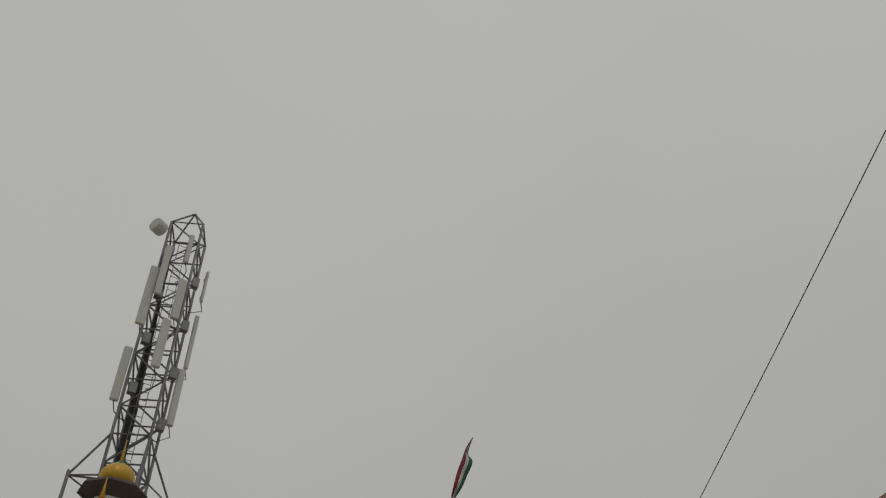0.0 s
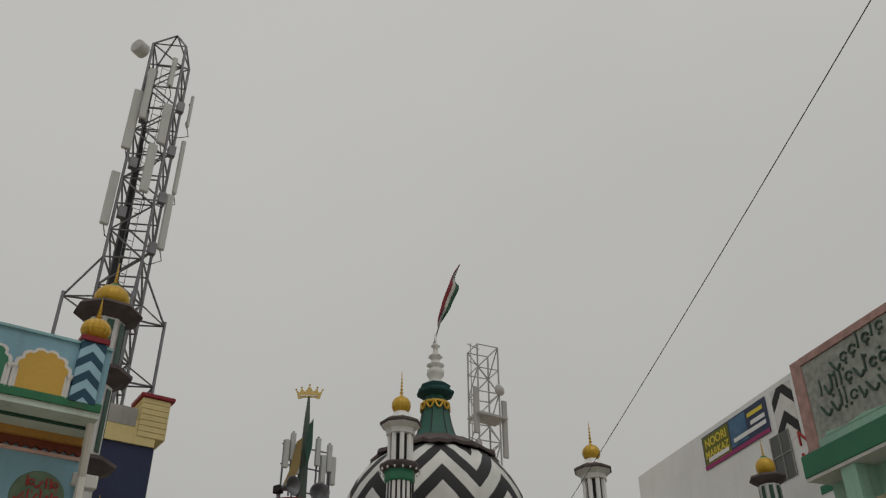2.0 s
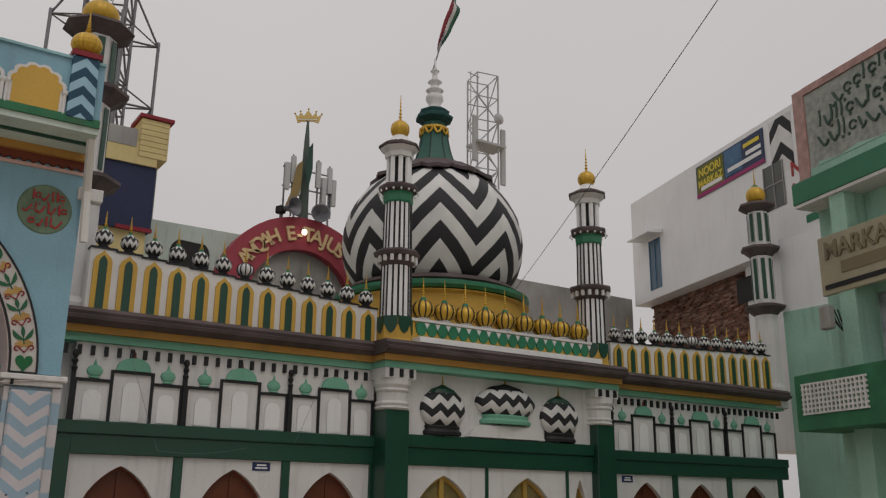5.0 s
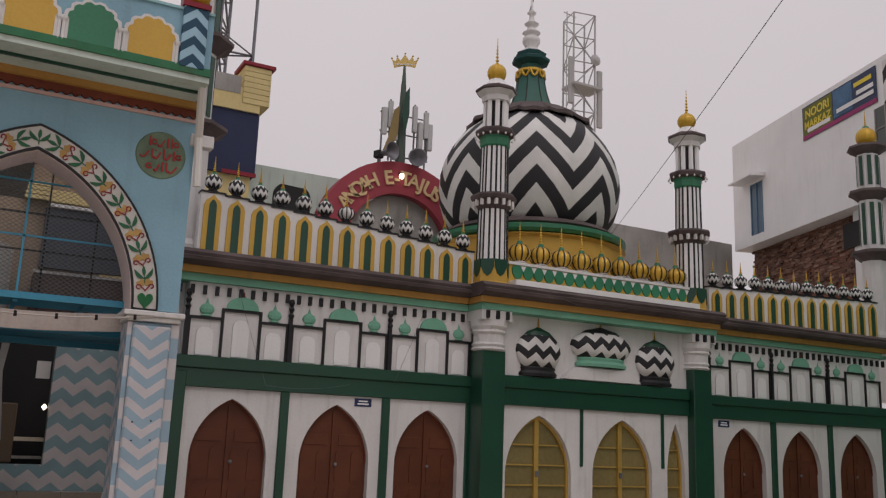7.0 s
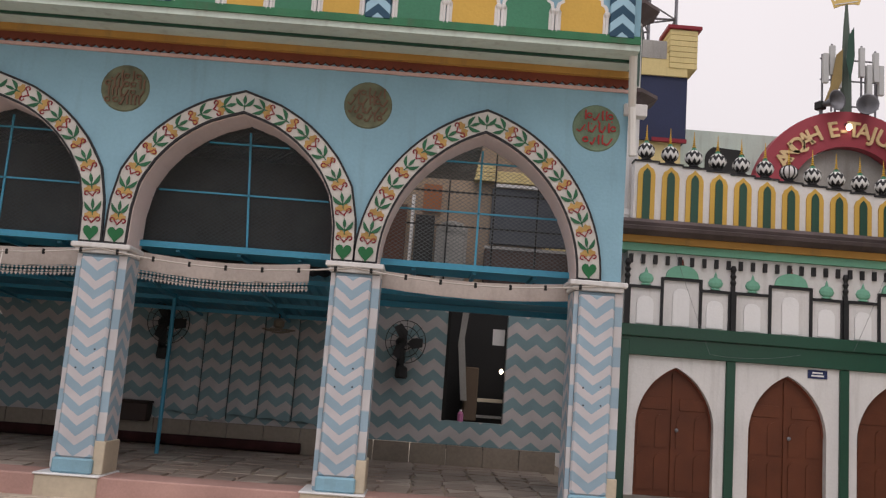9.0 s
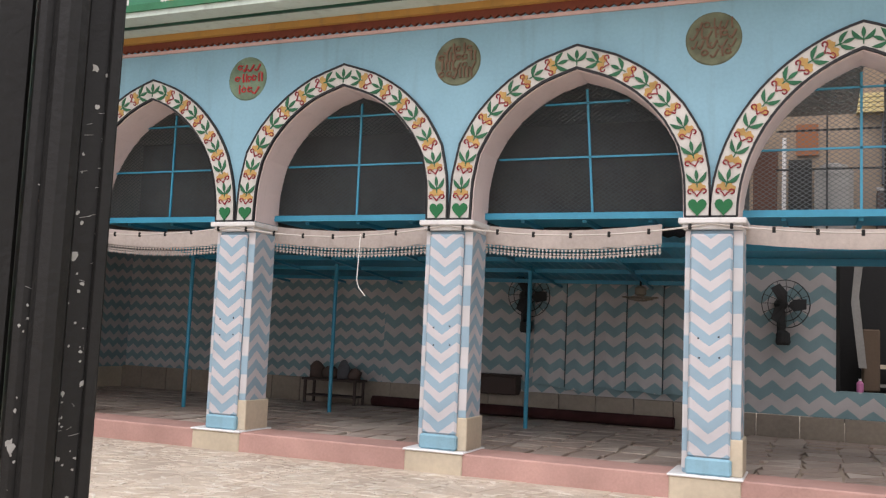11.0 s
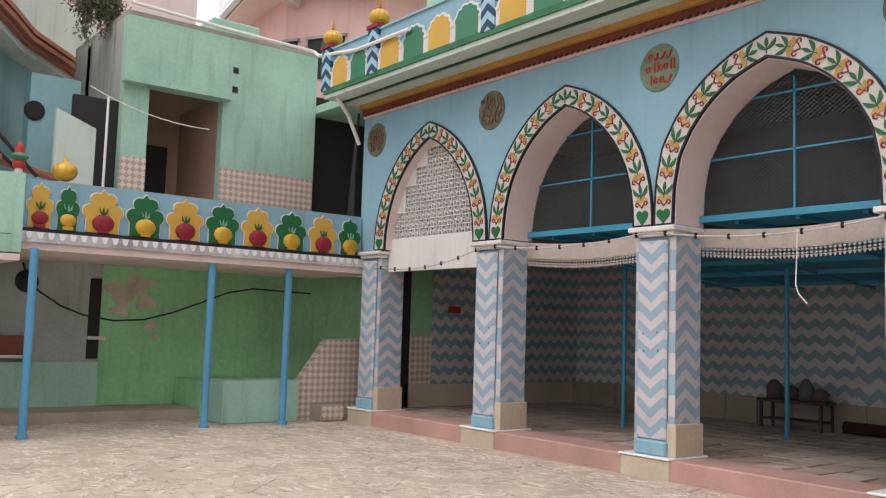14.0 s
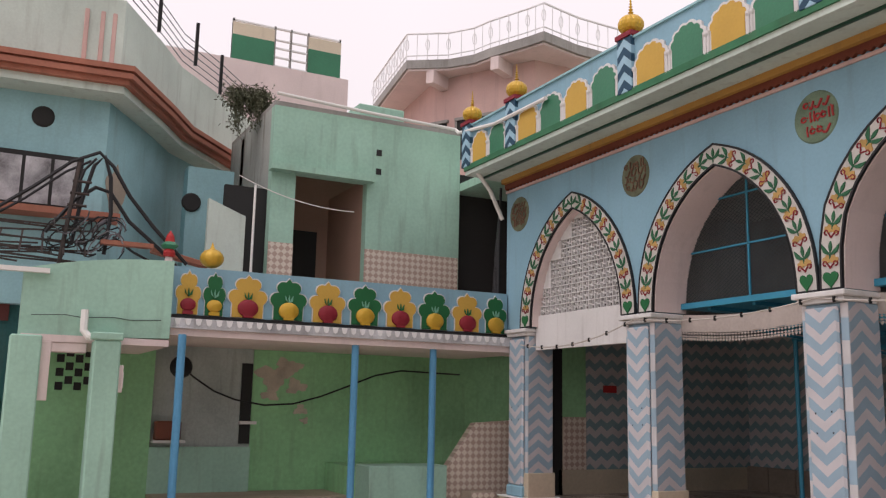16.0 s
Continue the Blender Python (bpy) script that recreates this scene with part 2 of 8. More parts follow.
CHEV_SMALL = zigzag("small_dome_zigzag", (0.025, 0.025, 0.028), (0.72, 0.72, 0.70), 1, 0.15, 0.07, axis="P", teeth=9, share=0.5, wobble=0.0, lo=-9, hi=None)
CHEV_RELIEF = zigzag("relief_dome_zigzag", (0.025, 0.025, 0.028), (0.70, 0.69, 0.68), 0.30, 0.29, 0.13, axis="X", share=0.5, wobble=0.004)


def mesh_material(name, col, size, share):
    """Expanded metal: real gaps between crossing slanted strands."""
    m = bpy.data.materials.new(name)
    m.use_nodes = True
    nt = m.node_tree
    b = nt.nodes["Principled BSDF"]
    b.inputs["Base Color"].default_value = (*col, 1)
    b.inputs["Roughness"].default_value = 0.5
    tr = nt.nodes.new("ShaderNodeBsdfTransparent")
    mix = nt.nodes.new("ShaderNodeMixShader")
    geo = nt.nodes.new("ShaderNodeNewGeometry")
    sep = nt.nodes.new("ShaderNodeSeparateXYZ")
    nt.links.new(geo.outputs["Position"], sep.inputs[0])
    masks = []
    for sgn in (1, -1):
        ma = nt.nodes.new("ShaderNodeMath")
        ma.operation = "MULTIPLY_ADD"
        ma.inputs[1].default_value = 1.5 * sgn
        nt.links.new(sep.outputs["Z"], ma.inputs[0])
        nt.links.new(sep.outputs["X"], ma.inputs[2])
        pp = nt.nodes.new("ShaderNodeMath")
        pp.operation = "PINGPONG"
        pp.inputs[1].default_value = size
        nt.links.new(ma.outputs[0], pp.inputs[0])
        lt = nt.nodes.new("ShaderNodeMath")
        lt.operation = "LESS_THAN"
        lt.inputs[1].default_value = size * share
        nt.links.new(pp.outputs[0], lt.inputs[0])
        masks.append(lt.outputs[0])
    mx = nt.nodes.new("ShaderNodeMath")
    mx.operation = "MAXIMUM"
    nt.links.new(masks[0], mx.inputs[0])
    nt.links.new(masks[1], mx.inputs[1])
    nt.links.new(mx.outputs[0], mix.inputs[0])
    nt.links.new(tr.outputs[0], mix.inputs[1])
    nt.links.new(b.outputs[0], mix.inputs[2])
    nt.links.new(mix.outputs[0], nt.nodes["Material Output"].inputs["Surface"])
    return m


WIRE = mesh_material("wire_mesh", (0.10, 0.115, 0.12), 0.036, 0.13)


def pebble(name, cols, rough=0.45):
    """Stone slabs: each one its own tone."""
    m = paint(name, cols[0], rough=rough, var=0.22, scale=5, spec=0.4)
    nt = m.node_tree
    b = nt.nodes["Principled BSDF"]
    src = b.inputs["Base Color"].links[0].from_socket
    oi = nt.nodes.new("ShaderNodeObjectInfo")
    ge = nt.nodes.new("ShaderNodeNewGeometry")
    ad = nt.nodes.new("ShaderNodeMath")
    ad.operation = "ADD"
    nt.links.new(oi.outputs["Random"], ad.inputs[0])
    nt.links.new(ge.outputs["Random Per Island"], ad.inputs[1])
    fr = nt.nodes.new("ShaderNodeMath")
    fr.operation = "FRACT"
    nt.links.new(ad.outputs[0], fr.inputs[0])
    cr = nt.nodes.new("ShaderNodeValToRGB")
    cr.color_ramp.elements[0].color = (*cols[0], 1)
    cr.color_ramp.elements[1].color = (*cols[1], 1)
    e = cr.color_ramp.elements.new(0.5)
    e.color = (*cols[2], 1)
    nt.links.new(fr.outputs[0], cr.inputs[0])
    mx = nt.nodes.new("ShaderNodeMixRGB")
    mx.blend_type = "MULTIPLY"
    mx.inputs[0].default_value = 1.0
    sc = nt.nodes.new("ShaderNodeVectorMath")
    sc.operation = "DIVIDE"
    sc.inputs[1].default_value = cols[0]
    nt.links.new(src, sc.inputs[0])
    nt.links.new(sc.outputs[0], mx.inputs[1])
    nt.links.new(cr.outputs[0], mx.inputs[2])
    nt.links.new(mx.outputs[0], b.inputs["Base Color"])
    return m


BRICKS = pebble("old_brick", ((0.24, 0.12, 0.085), (0.32, 0.20, 0.15), (0.13, 0.07, 0.055)), rough=0.9)
PAVE = pebble("courtyard_slab", ((0.54, 0.46, 0.37), (0.60, 0.52, 0.43), (0.49, 0.405, 0.325)), rough=0.55)
CHIPS = pebble("marble_chip", ((0.63, 0.56, 0.47), (0.72, 0.67, 0.59), (0.56, 0.48, 0.39)), rough=0.4)
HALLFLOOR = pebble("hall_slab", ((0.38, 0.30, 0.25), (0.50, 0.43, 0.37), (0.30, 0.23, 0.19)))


# ---------- builders ----------
def finish(bm, name):
    bmesh.ops.recalc_face_normals(bm, faces=bm.faces)
    me = bpy.data.meshes.new(name)
    bm.to_mesh(me)
    bm.free()
    return me


def part(name, bm, material, parent=None, label="", at=(0, 0, 0), smooth=False):
    me = finish(bm, name) if isinstance(bm, bmesh.types.BMesh) else bm
    if not me.materials:
        me.materials.append(material)
    if smooth:
        for p in me.polygons:
            p.use_smooth = True
    ob = new(name, me)
    ob.location = at
    if parent is not None:
        ob.parent = parent
    if label:
        ob["label"] = label
    return ob


def thing(name, label, category, at=(0, 0, 0), group="", kind="", rz=0.0):
    e = new(name)
    e.empty_display_size = 0.1
    e.location = at
    e.rotation_euler = (0, 0, radians(rz))
    return tagged(e, label, category, group, kind)


def box(bm, x0, x1, y0, y1, z0, z1, bev=0.0):
    vs = [bm.verts.new((x, y, z)) for z in (z0, z1) for y in (y0, y1) for x in (x0, x1)]
    fs = [bm.faces.new([vs[i] for i in q]) for q in ((0, 2, 3, 1), (4, 5, 7, 6), (0, 1, 5, 4), (2, 6, 7, 3), (0, 4, 6, 2), (1, 3, 7, 5))]
    if bev > 0:
        es = list({e for f in fs for e in f.edges})
        bmesh.ops.bevel(bm, geom=es, offset=bev, segments=1, affect="EDGES")
    return bm


def B(x0, x1, y0, y1, z0, z1, bev=0.0):
    return box(bmesh.new(), x0, x1, y0, y1, z0, z1, bev)


def slab(bm, pts, y0, y1, axis="Y"):
    """A flat outline (a, z) given thickness along Y (or X, or Z)."""
    def put(a, b, d):
        return (a, d, b) if axis == "Y" else (d, a, b) if axis == "X" else (a, b, d)
    f = [bm.verts.new(put(a, b, y0)) for a, b in pts]
    k = [bm.verts.new(put(a, b, y1)) for a, b in pts]
    bm.faces.new(f)
    bm.faces.new(k[::-1])
    n = len(pts)
    for i in range(n):
        bm.faces.new((f[i], k[i], k[(i + 1) % n], f[(i + 1) % n]))
    return bm


def S(pts, y0, y1, axis="Y"):
    return slab(bmesh.new(), pts, y0, y1, axis)


def lathe(prof, n=16, bm=None, turn=0.0):
    """Turns (r, z) points round the upright axis."""
    bm = bm or bmesh.new()
    rings = []
    for r, z in prof:
        rings.append([bm.verts.new((max(r, 0.002) * math.cos(2 * math.pi * i / n + turn), max(r, 0.002) * math.sin(2 * math.pi * i / n + turn), z)) for i in range(n)])
    for a, b in zip(rings, rings[1:]):
        for i in range(n):
            bm.faces.new((a[i], a[(i + 1) % n], b[(i + 1) % n], b[i]))
    bm.faces.new(rings[0][::-1])
    bm.faces.new(rings[-1])
    return bm


def rod(bm, a, b, r=0.02, n=6):
    a, b = Vector(a), Vector(b)
    d = b - a
    q = d.to_track_quat("Z", "Y")
    ra = [bm.verts.new(a + q @ Vector((r * math.cos(2 * math.pi * i / n), r * math.sin(2 * math.pi * i / n), 0))) for i in range(n)]
    rb = [bm.verts.new(b + q @ Vector((r * math.cos(2 * math.pi * i / n), r * math.sin(2 * math.pi * i / n), 0))) for i in range(n)]
    for i in range(n):
        bm.faces.new((ra[i], ra[(i + 1) % n], rb[(i + 1) % n], rb[i]))
    bm.faces.new(ra[::-1])
    bm.faces.new(rb)
    return bm


def wire(points, r=0.01, n=5, bm=None):
    """A round tube along points, in one piece."""
    bm = bm or bmesh.new()
    ps = [Vector(p) for p in points]
    rings = []
    ref = None
    for i, p in enumerate(ps):
        d = (ps[min(i + 1, len(ps) - 1)] - ps[max(i - 1, 0)]).normalized()
        if ref is None:
            ref = d.orthogonal().normalized()
        u = (ref - d * ref.dot(d))
        u = u.normalized() if u.length > 1e-5 else d.orthogonal().normalized()
        ref = u
        v = d.cross(u)
        rings.append([bm.verts.new(p + u * r * math.cos(2 * math.pi * k / n) + v * r * math.sin(2 * math.pi * k / n)) for k in range(n)])
    for a, b in zip(rings, rings[1:]):
        for k in range(n):
            bm.faces.new((a[k], a[(k + 1) % n], b[(k + 1) % n], b[k]))
    bm.faces.new(rings[0][::-1])
    bm.faces.new(rings[-1])
    return bm


def strip(outer, inner, y0, y1, bm=None):
    """The band between two outlines, in one piece."""
    bm = bm or bmesh.new()
    rows = [[bm.verts.new((o[0], y0, o[1])), bm.verts.new((i[0], y0, i[1])), bm.verts.new((i[0], y1, i[1])), bm.verts.new((o[0], y1, o[1]))] for o, i in zip(outer, inner)]
    for a, b in zip(rows, rows[1:]):
        for k in range(4):
            bm.faces.new((a[k], a[(k + 1) % 4], b[(k + 1) % 4], b[k]))
    bm.faces.new(rows[0])
    bm.faces.new(rows[-1][::-1])
    return bm


def sag(a, b, drop, n=12):
    a, b = Vector(a), Vector(b)
    return [a.lerp(b, i / n) - Vector((0, 0, 4 * drop * (i / n) * (1 - i / n))) for i in range(n + 1)]


FULL_S = (0, 0.25, 0.46, 0.62, 0.735, 0.815, 0.875, 0.93, 1)
FULL_G = (1, 0.99, 0.935, 0.81, 0.675, 0.55, 0.43, 0.29, 0)


def pointed(cx, zs, w, h, n=12, r=None, full=0.0):
    """Points of a pointed arch, from its left spring over the apex to the right one; full swells the haunches."""
    r = r or (w * w + h * h) / (2 * w)
    c = r - w
    top = math.asin(min(1, h / r))
    left = []
    for i in range(n + 1):
        a = top * i / n
        x, z = r * math.cos(a) - c, r * math.sin(a)
        x = max(0.0, x + full * (w * float(np.interp(z / h, FULL_S, FULL_G)) - x))
        left.append((cx - x, zs + z))
    return left + [(2 * cx - x, z) for x, z in left[-2::-1]]


def cusped(cx, z0, w, zs, h):
    """A lobed niche outline from the sill round the top."""
    pts = [(cx - w, z0), (cx - w, zs)]
    lobes = 3
    for side in (-1, 1):
        rng = range(lobes) if side < 0 else range(lobes - 1, -1, -1)
        for k in rng:
            f0, f1 = k / lobes, (k + 1) / lobes
            p0 = (w * math.cos(f0 * math.pi / 2) * side, h * math.sin(f0 * math.pi / 2))
            p1 = (w * math.cos(f1 * math.pi / 2) * side, h * math.sin(f1 * math.pi / 2))
            seq = (0.0, 0.33, 0.67)
            for s in seq:
                t = s if side < 0 else 1 - s
                x = p0[0] + (p1[0] - p0[0]) * t
                z = p0[1] + (p1[1] - p0[1]) * t
                out = 0.16 * math.sin(math.pi * t)
                d = math.hypot(x, z) or 1
                pts.append((cx + x * (1 + out * w / d), zs + z * (1 + out * h / d)))
    pts += [(cx + w, zs), (cx + w, z0)]
    clean = [pts[0]]
    for p in pts[1:]:
        if math.dist(p, clean[-1]) > 0.004:
            clean.append(p)
    return clean


def trefoil(cx, z0, w, zs, h):
    """A three-lobed niche outline with a pointed crown."""
    left = [(-w, z0), (-w, zs)]
    for a in np.linspace(205, 62, 8):
        left.append((-0.52 * w + 0.47 * w * math.cos(radians(a)), zs + 0.30 * h + 0.30 * h * math.sin(radians(a))))
    for a in np.linspace(200, 112, 6):
        left.append((-0.02 * w + 0.42 * w * math.cos(radians(a)), zs + 0.68 * h + 0.24 * h * math.sin(radians(a))))
    left.append((0, zs + h))
    pts = left + [(-x, z) for x, z in left[-2::-1]]
    return [(cx + x, z) for x, z in pts]


def inset_poly(pts, cx, cz, k):
    return [(cx + (x - cx) * k, cz + (z - cz) * k) for x, z in pts]

# ---------- ground ----------
g = bmesh.new()
vs = [g.verts.new(p) for p in ((-400, -400, -0.009), (400, -400, -0.009), (400, 400, -0.009), (-400, 400, -0.009))]
g.faces.new(vs)
ground = tagged(part("ground", g, paint("dusty_mortar", (0.56, 0.48, 0.39), var=0.3)), "dusty beige mortar bed of the courtyard and open land", "ground", kind="structure")

# ---------- arcade ----------
SPAN = 2.95
PX = [(n - 3) * SPAN for n in range(6)]
PX[0] = -8.93
PX[5] = 5.80
ZS = 2.88      # springing of the arches
WT = 5.27      # top of the blue wall
XL, XR = -9.32, 6.08

hall_floor = thing("hall_floor", "raised prayer hall floor with pink front step", "floor", kind="structure")
part("floor_base", B(XL, 6.5, 0.02, 9.0, -0.02, 0.19), CONC, hall_floor)
for a, b in zip(PX, PX[1:]):
    bm = bmesh.new()
    box(bm, a + 0.30, b - 0.34, -0.11, 0.5, -0.03, 0.235, 0.015)
    part("step", bm, PINKSTEP, hall_floor, "pink painted step")

arcade_wall = thing("arcade_wall", "sky-blue arcade wall with five pointed arches", "wall", kind="structure")


WALL_T = 0.52
# each arch was shaped by hand: outer and inner half width, inner rise, fullness of the haunches
SHAPES = [(1.44, 1.15, 1.71, 0.1), (1.455, 1.175, 1.69, 0.3), (1.46, 1.205, 1.69, 0.9), (1.46, 1.205, 1.69, 0.95), (1.45, 1.18, 1.68, 0.0)]


def arch_bay(x0, x1, cx, shape):
    arch = pointed(cx, ZS, shape[1] + 0.005, shape[2] + 0.005, 16, full=shape[3])
    pts = [(x0, ZS), (x0, WT), (x1, WT), (x1, ZS)] + arch[::-1]
    return S(pts, 0.0, WALL_T)


edges = [XL] + PX[1:5] + [XR]
CX = [(n + 0.5 - 3) * SPAN for n in range(5)]
CX[0] = -7.39
CX[4] = 4.38
for (x0, x1), cx, shape in zip(zip(edges, edges[1:]), CX, SHAPES):
    part("wall_bay", arch_bay(x0, x1, cx, shape), SKYBLUE, arcade_wall)
    # white reveal lining inside the arch
    o = pointed(cx, ZS, shape[1] + 0.003, shape[2] + 0.003, 16, full=shape[3])
    i = pointed(cx, ZS, shape[1] - 0.02, shape[2] - 0.025, 16, full=shape[3])
    part("arch_reveal", strip(o, i, 0.004, WALL_T + 0.005), PALEPINK, arcade_wall, "whitewashed arch reveal")


def motif_leaf():
    bm = bmesh.new()
    def leaf(cx, cz, ang, ln, wd, bend=0.0):
        pts = []
        for t, k in ((0, 0), (0.25, 0.75), (0.5, 1), (0.78, 0.62), (1, 0), (0.78, -0.62), (0.5, -1), (0.25, -0.75)):
            u, v = t * ln, k * wd + bend * math.sin(math.pi * t)
            pts.append((cx + u * math.cos(ang) - v * math.sin(ang), cz + u * math.sin(ang) + v * math.cos(ang)))
        slab(bm, pts, -0.012, 0)
    for s in (-1, 1):
        leaf(0, -0.045, math.pi / 2 - s * 0.72, 0.145, 0.021, s * -0.018)
    leaf(0, -0.02, math.pi / 2, 0.115, 0.019)
    slab(bm, [(-0.005, -0.085), (0.005, -0.085), (0.005, -0.02), (-0.005, -0.02)], -0.01, 0)
    return finish(bm, "leaf_sprig")


def motif_petals():
    """The ochre bed from which a sprig rises: a waisted patch with two horns."""
    half = [(0.0, -0.012), (0.035, -0.03), (0.075, -0.025), (0.108, 0.0), (0.104, 0.035), (0.07, 0.045), (0.045, 0.075), (0.018, 0.055), (0.0, 0.03)]
    pts = half + [(-x, z) for x, z in half[-2:0:-1]]
    return finish(S(pts, -0.008, 0), "petal_motif")


def motif_curl():
    bm = bmesh.new()
    for s in (-1, 1):
        pts = [(0.0, 0.0), (s * 0.02, 0.03), (s * 0.045, 0.05)]
        pts += [(s * (0.066 + 0.026 * math.cos(a)), 0.052 + 0.024 * math.sin(a)) for a in np.linspace(3.0, -1.9, 9)]
        wire([(x, -0.006, z) for x, z in pts], 0.0085, 4, bm)
    return finish(bm, "curl_motif")


def heart_mesh():
    pts = []
    for i in range(20):
        t = 2 * math.pi * i / 20
        pts.append((0.0062 * 16 * math.sin(t) ** 3, 0.0068 * (13 * math.cos(t) - 5 * math.cos(2 * t) - 2 * math.cos(3 * t) - math.cos(4 * t))))
    return finish(S(pts, -0.012, 0), "heart")


BANDWHITE = paint("aged_band_white", (0.56, 0.54, 0.505), var=0.16, scale=6, grime=0.25)
OCHRE_M = paint("ochre_petal", (0.46, 0.29, 0.10), var=0.3, scale=14)
LEAF_M = paint("dark_leaf_green", (0.028, 0.13, 0.065), var=0.3, scale=14)
LEAFS, PETALS, CURLS, HEART = motif_leaf(), motif_petals(), motif_curl(), heart_mesh()


def arch_ring(cx, shape):
    wo, wi, hi, full = shape
    ring = thing("arch_ring", "white arch band painted with green leaves and yellow flowers", "arch band", (cx, -0.0, 0), group="arch bands of the arcade")
    o, i = pointed(0, ZS, wo, 1.94, 20, full=full), pointed(0, ZS, wi, hi, 20, full=full)
    part("band", strip(o, i, -0.03, -0.001), BANDWHITE, ring)
    for w, h in ((wo + 0.012, 1.962), (wi + 0.012, hi + 0.014)):
        a1, a2 = pointed(0, ZS, w, h, 20, full=full), pointed(0, ZS, w - 0.022, h - 0.028, 20, full=full)
        part("outline", strip(a1, a2, -0.038, -0.0015), BLACK, ring, "thin black painted outline")
    mid = pointed(0, ZS, (wo + wi) / 2, (1.94 + hi) / 2, 90, full=full)
    half = len(mid) // 2
    seg = [0.0]
    for a, b in zip(mid, mid[1:half + 1]):
        seg.append(seg[-1] + math.dist(a, b))
    units = 7
    pitch = (seg[-1] - 0.30) / units
    rnd = random.Random(int(cx * 10) + 90)

    def place(nm, me, mt, d, side, k=1.0, depth=-0.031, turn=True):
        j = min(range(half), key=lambda q: abs(seg[q] - d))
        (x, z), (x2, z2) = mid[j], mid[j + 1]
        ang = math.atan2(z2 - z, x2 - x) - math.pi / 2 + rnd.uniform(-0.06, 0.06)
        ob = part(nm, me, mt, ring, at=(x if side < 0 else -x, depth, z))
        ob.rotation_euler = (0, (-ang if side < 0 else ang) if turn else 0, 0)
        ob.scale = (k * rnd.uniform(0.94, 1.06), 1, k * rnd.uniform(0.95, 1.05))

    for side in (-1, 1):
        hw = (wo - wi) / 2
        part("foot_line", B(-hw, hw, -0.0375, -0.0015, -0.012, 0.012), BLACK, ring, at=(side * (wo + wi) / 2, 0, ZS))
        place("heart", HEART, HEARTG, 0.10, side, 0.92, turn=False)
        for k in range(units):
            d = 0.21 + k * pitch
            place("curl_motif", CURLS, MAROON, d, side)
            place("petal_motif", PETALS, OCHRE_M, d + 0.075, side, 0.88, depth=-0.0305)
            place("leaf_sprig", LEAFS, LEAF_M, d + 0.20, side, 1.08)
    ob = part("crown_sprig", LEAFS, HEARTG, ring, at=(0, -0.031, ZS + 1.80))
    ob.scale = (1.15, 1, 1.0)
    return ring


for cx, shape in zip(CX, SHAPES):
    arch_ring(cx, shape)


def pillar(x, wide=1.0):
    p = thing("arcade_pillar", "arcade pillar painted with pale blue and white zigzags", "pillar", (x, 0, 0), group="pillars of the arcade")
    bm = B(-0.37, 0.33, -0.13, 0.55, -0.03, 0.225, 0.012)
    part("plinth", bm, WARMSTONE, p, "cream marble plinth block")
    part("plinth_cap", B(-0.39, 0.35, -0.15, 0.57, 0.226, 0.25, 0.008), WHITE2, p)
    part("core", B(-0.26, 0.31, 0.0, 0.46, 0.25, 2.74, 0.012), CHEV_SIDE, p)
    part("front_panel", B(-0.205, 0.215, -0.055, -0.003, 0.42, 2.70, 0.02), CHEV_PILLAR, p)
    part("edge_strip", B(-0.263, -0.209, -0.012, -0.001, 0.30, 2.735, 0.003), BLOCKS, p, "narrow strip of blue and white blocks")
    part("edge_strip", B(0.219, 0.314, -0.012, -0.001, 0.62, 2.735, 0.003), BLOCKS, p, "narrow strip of blue and white blocks")
    for hx, hz in ((-0.11, 1.62), (0.09, 1.64), (-0.10, 1.42), (0.10, 1.43)):
        part("bolt_hole", B(hx - 0.009, hx + 0.009, -0.0565, -0.0552, hz - 0.009, hz + 0.009), BLACK, p)
    part("foot_block", B(-0.22, 0.23, -0.085, -0.003, 0.251, 0.42, 0.02), SKYBLUE, p, "pale blue foot block")
    part("side_foot", B(0.19, 0.335, -0.02, 0.485, 0.251, 0.62, 0.01), WARMSTONE, p, "cream marble side skirting")
    bm = bmesh.new()
    box(bm, -0.29, 0.31, -0.06, 0.48, 2.745, 2.80, 0.01)
    box(bm, -0.33, 0.35, -0.10, 0.50, 2.80, 2.862, 0.012)
    part("capital", bm, WHITE, p, "whitewashed moulded capital")
    return p


for x in PX:
    pillar(x)


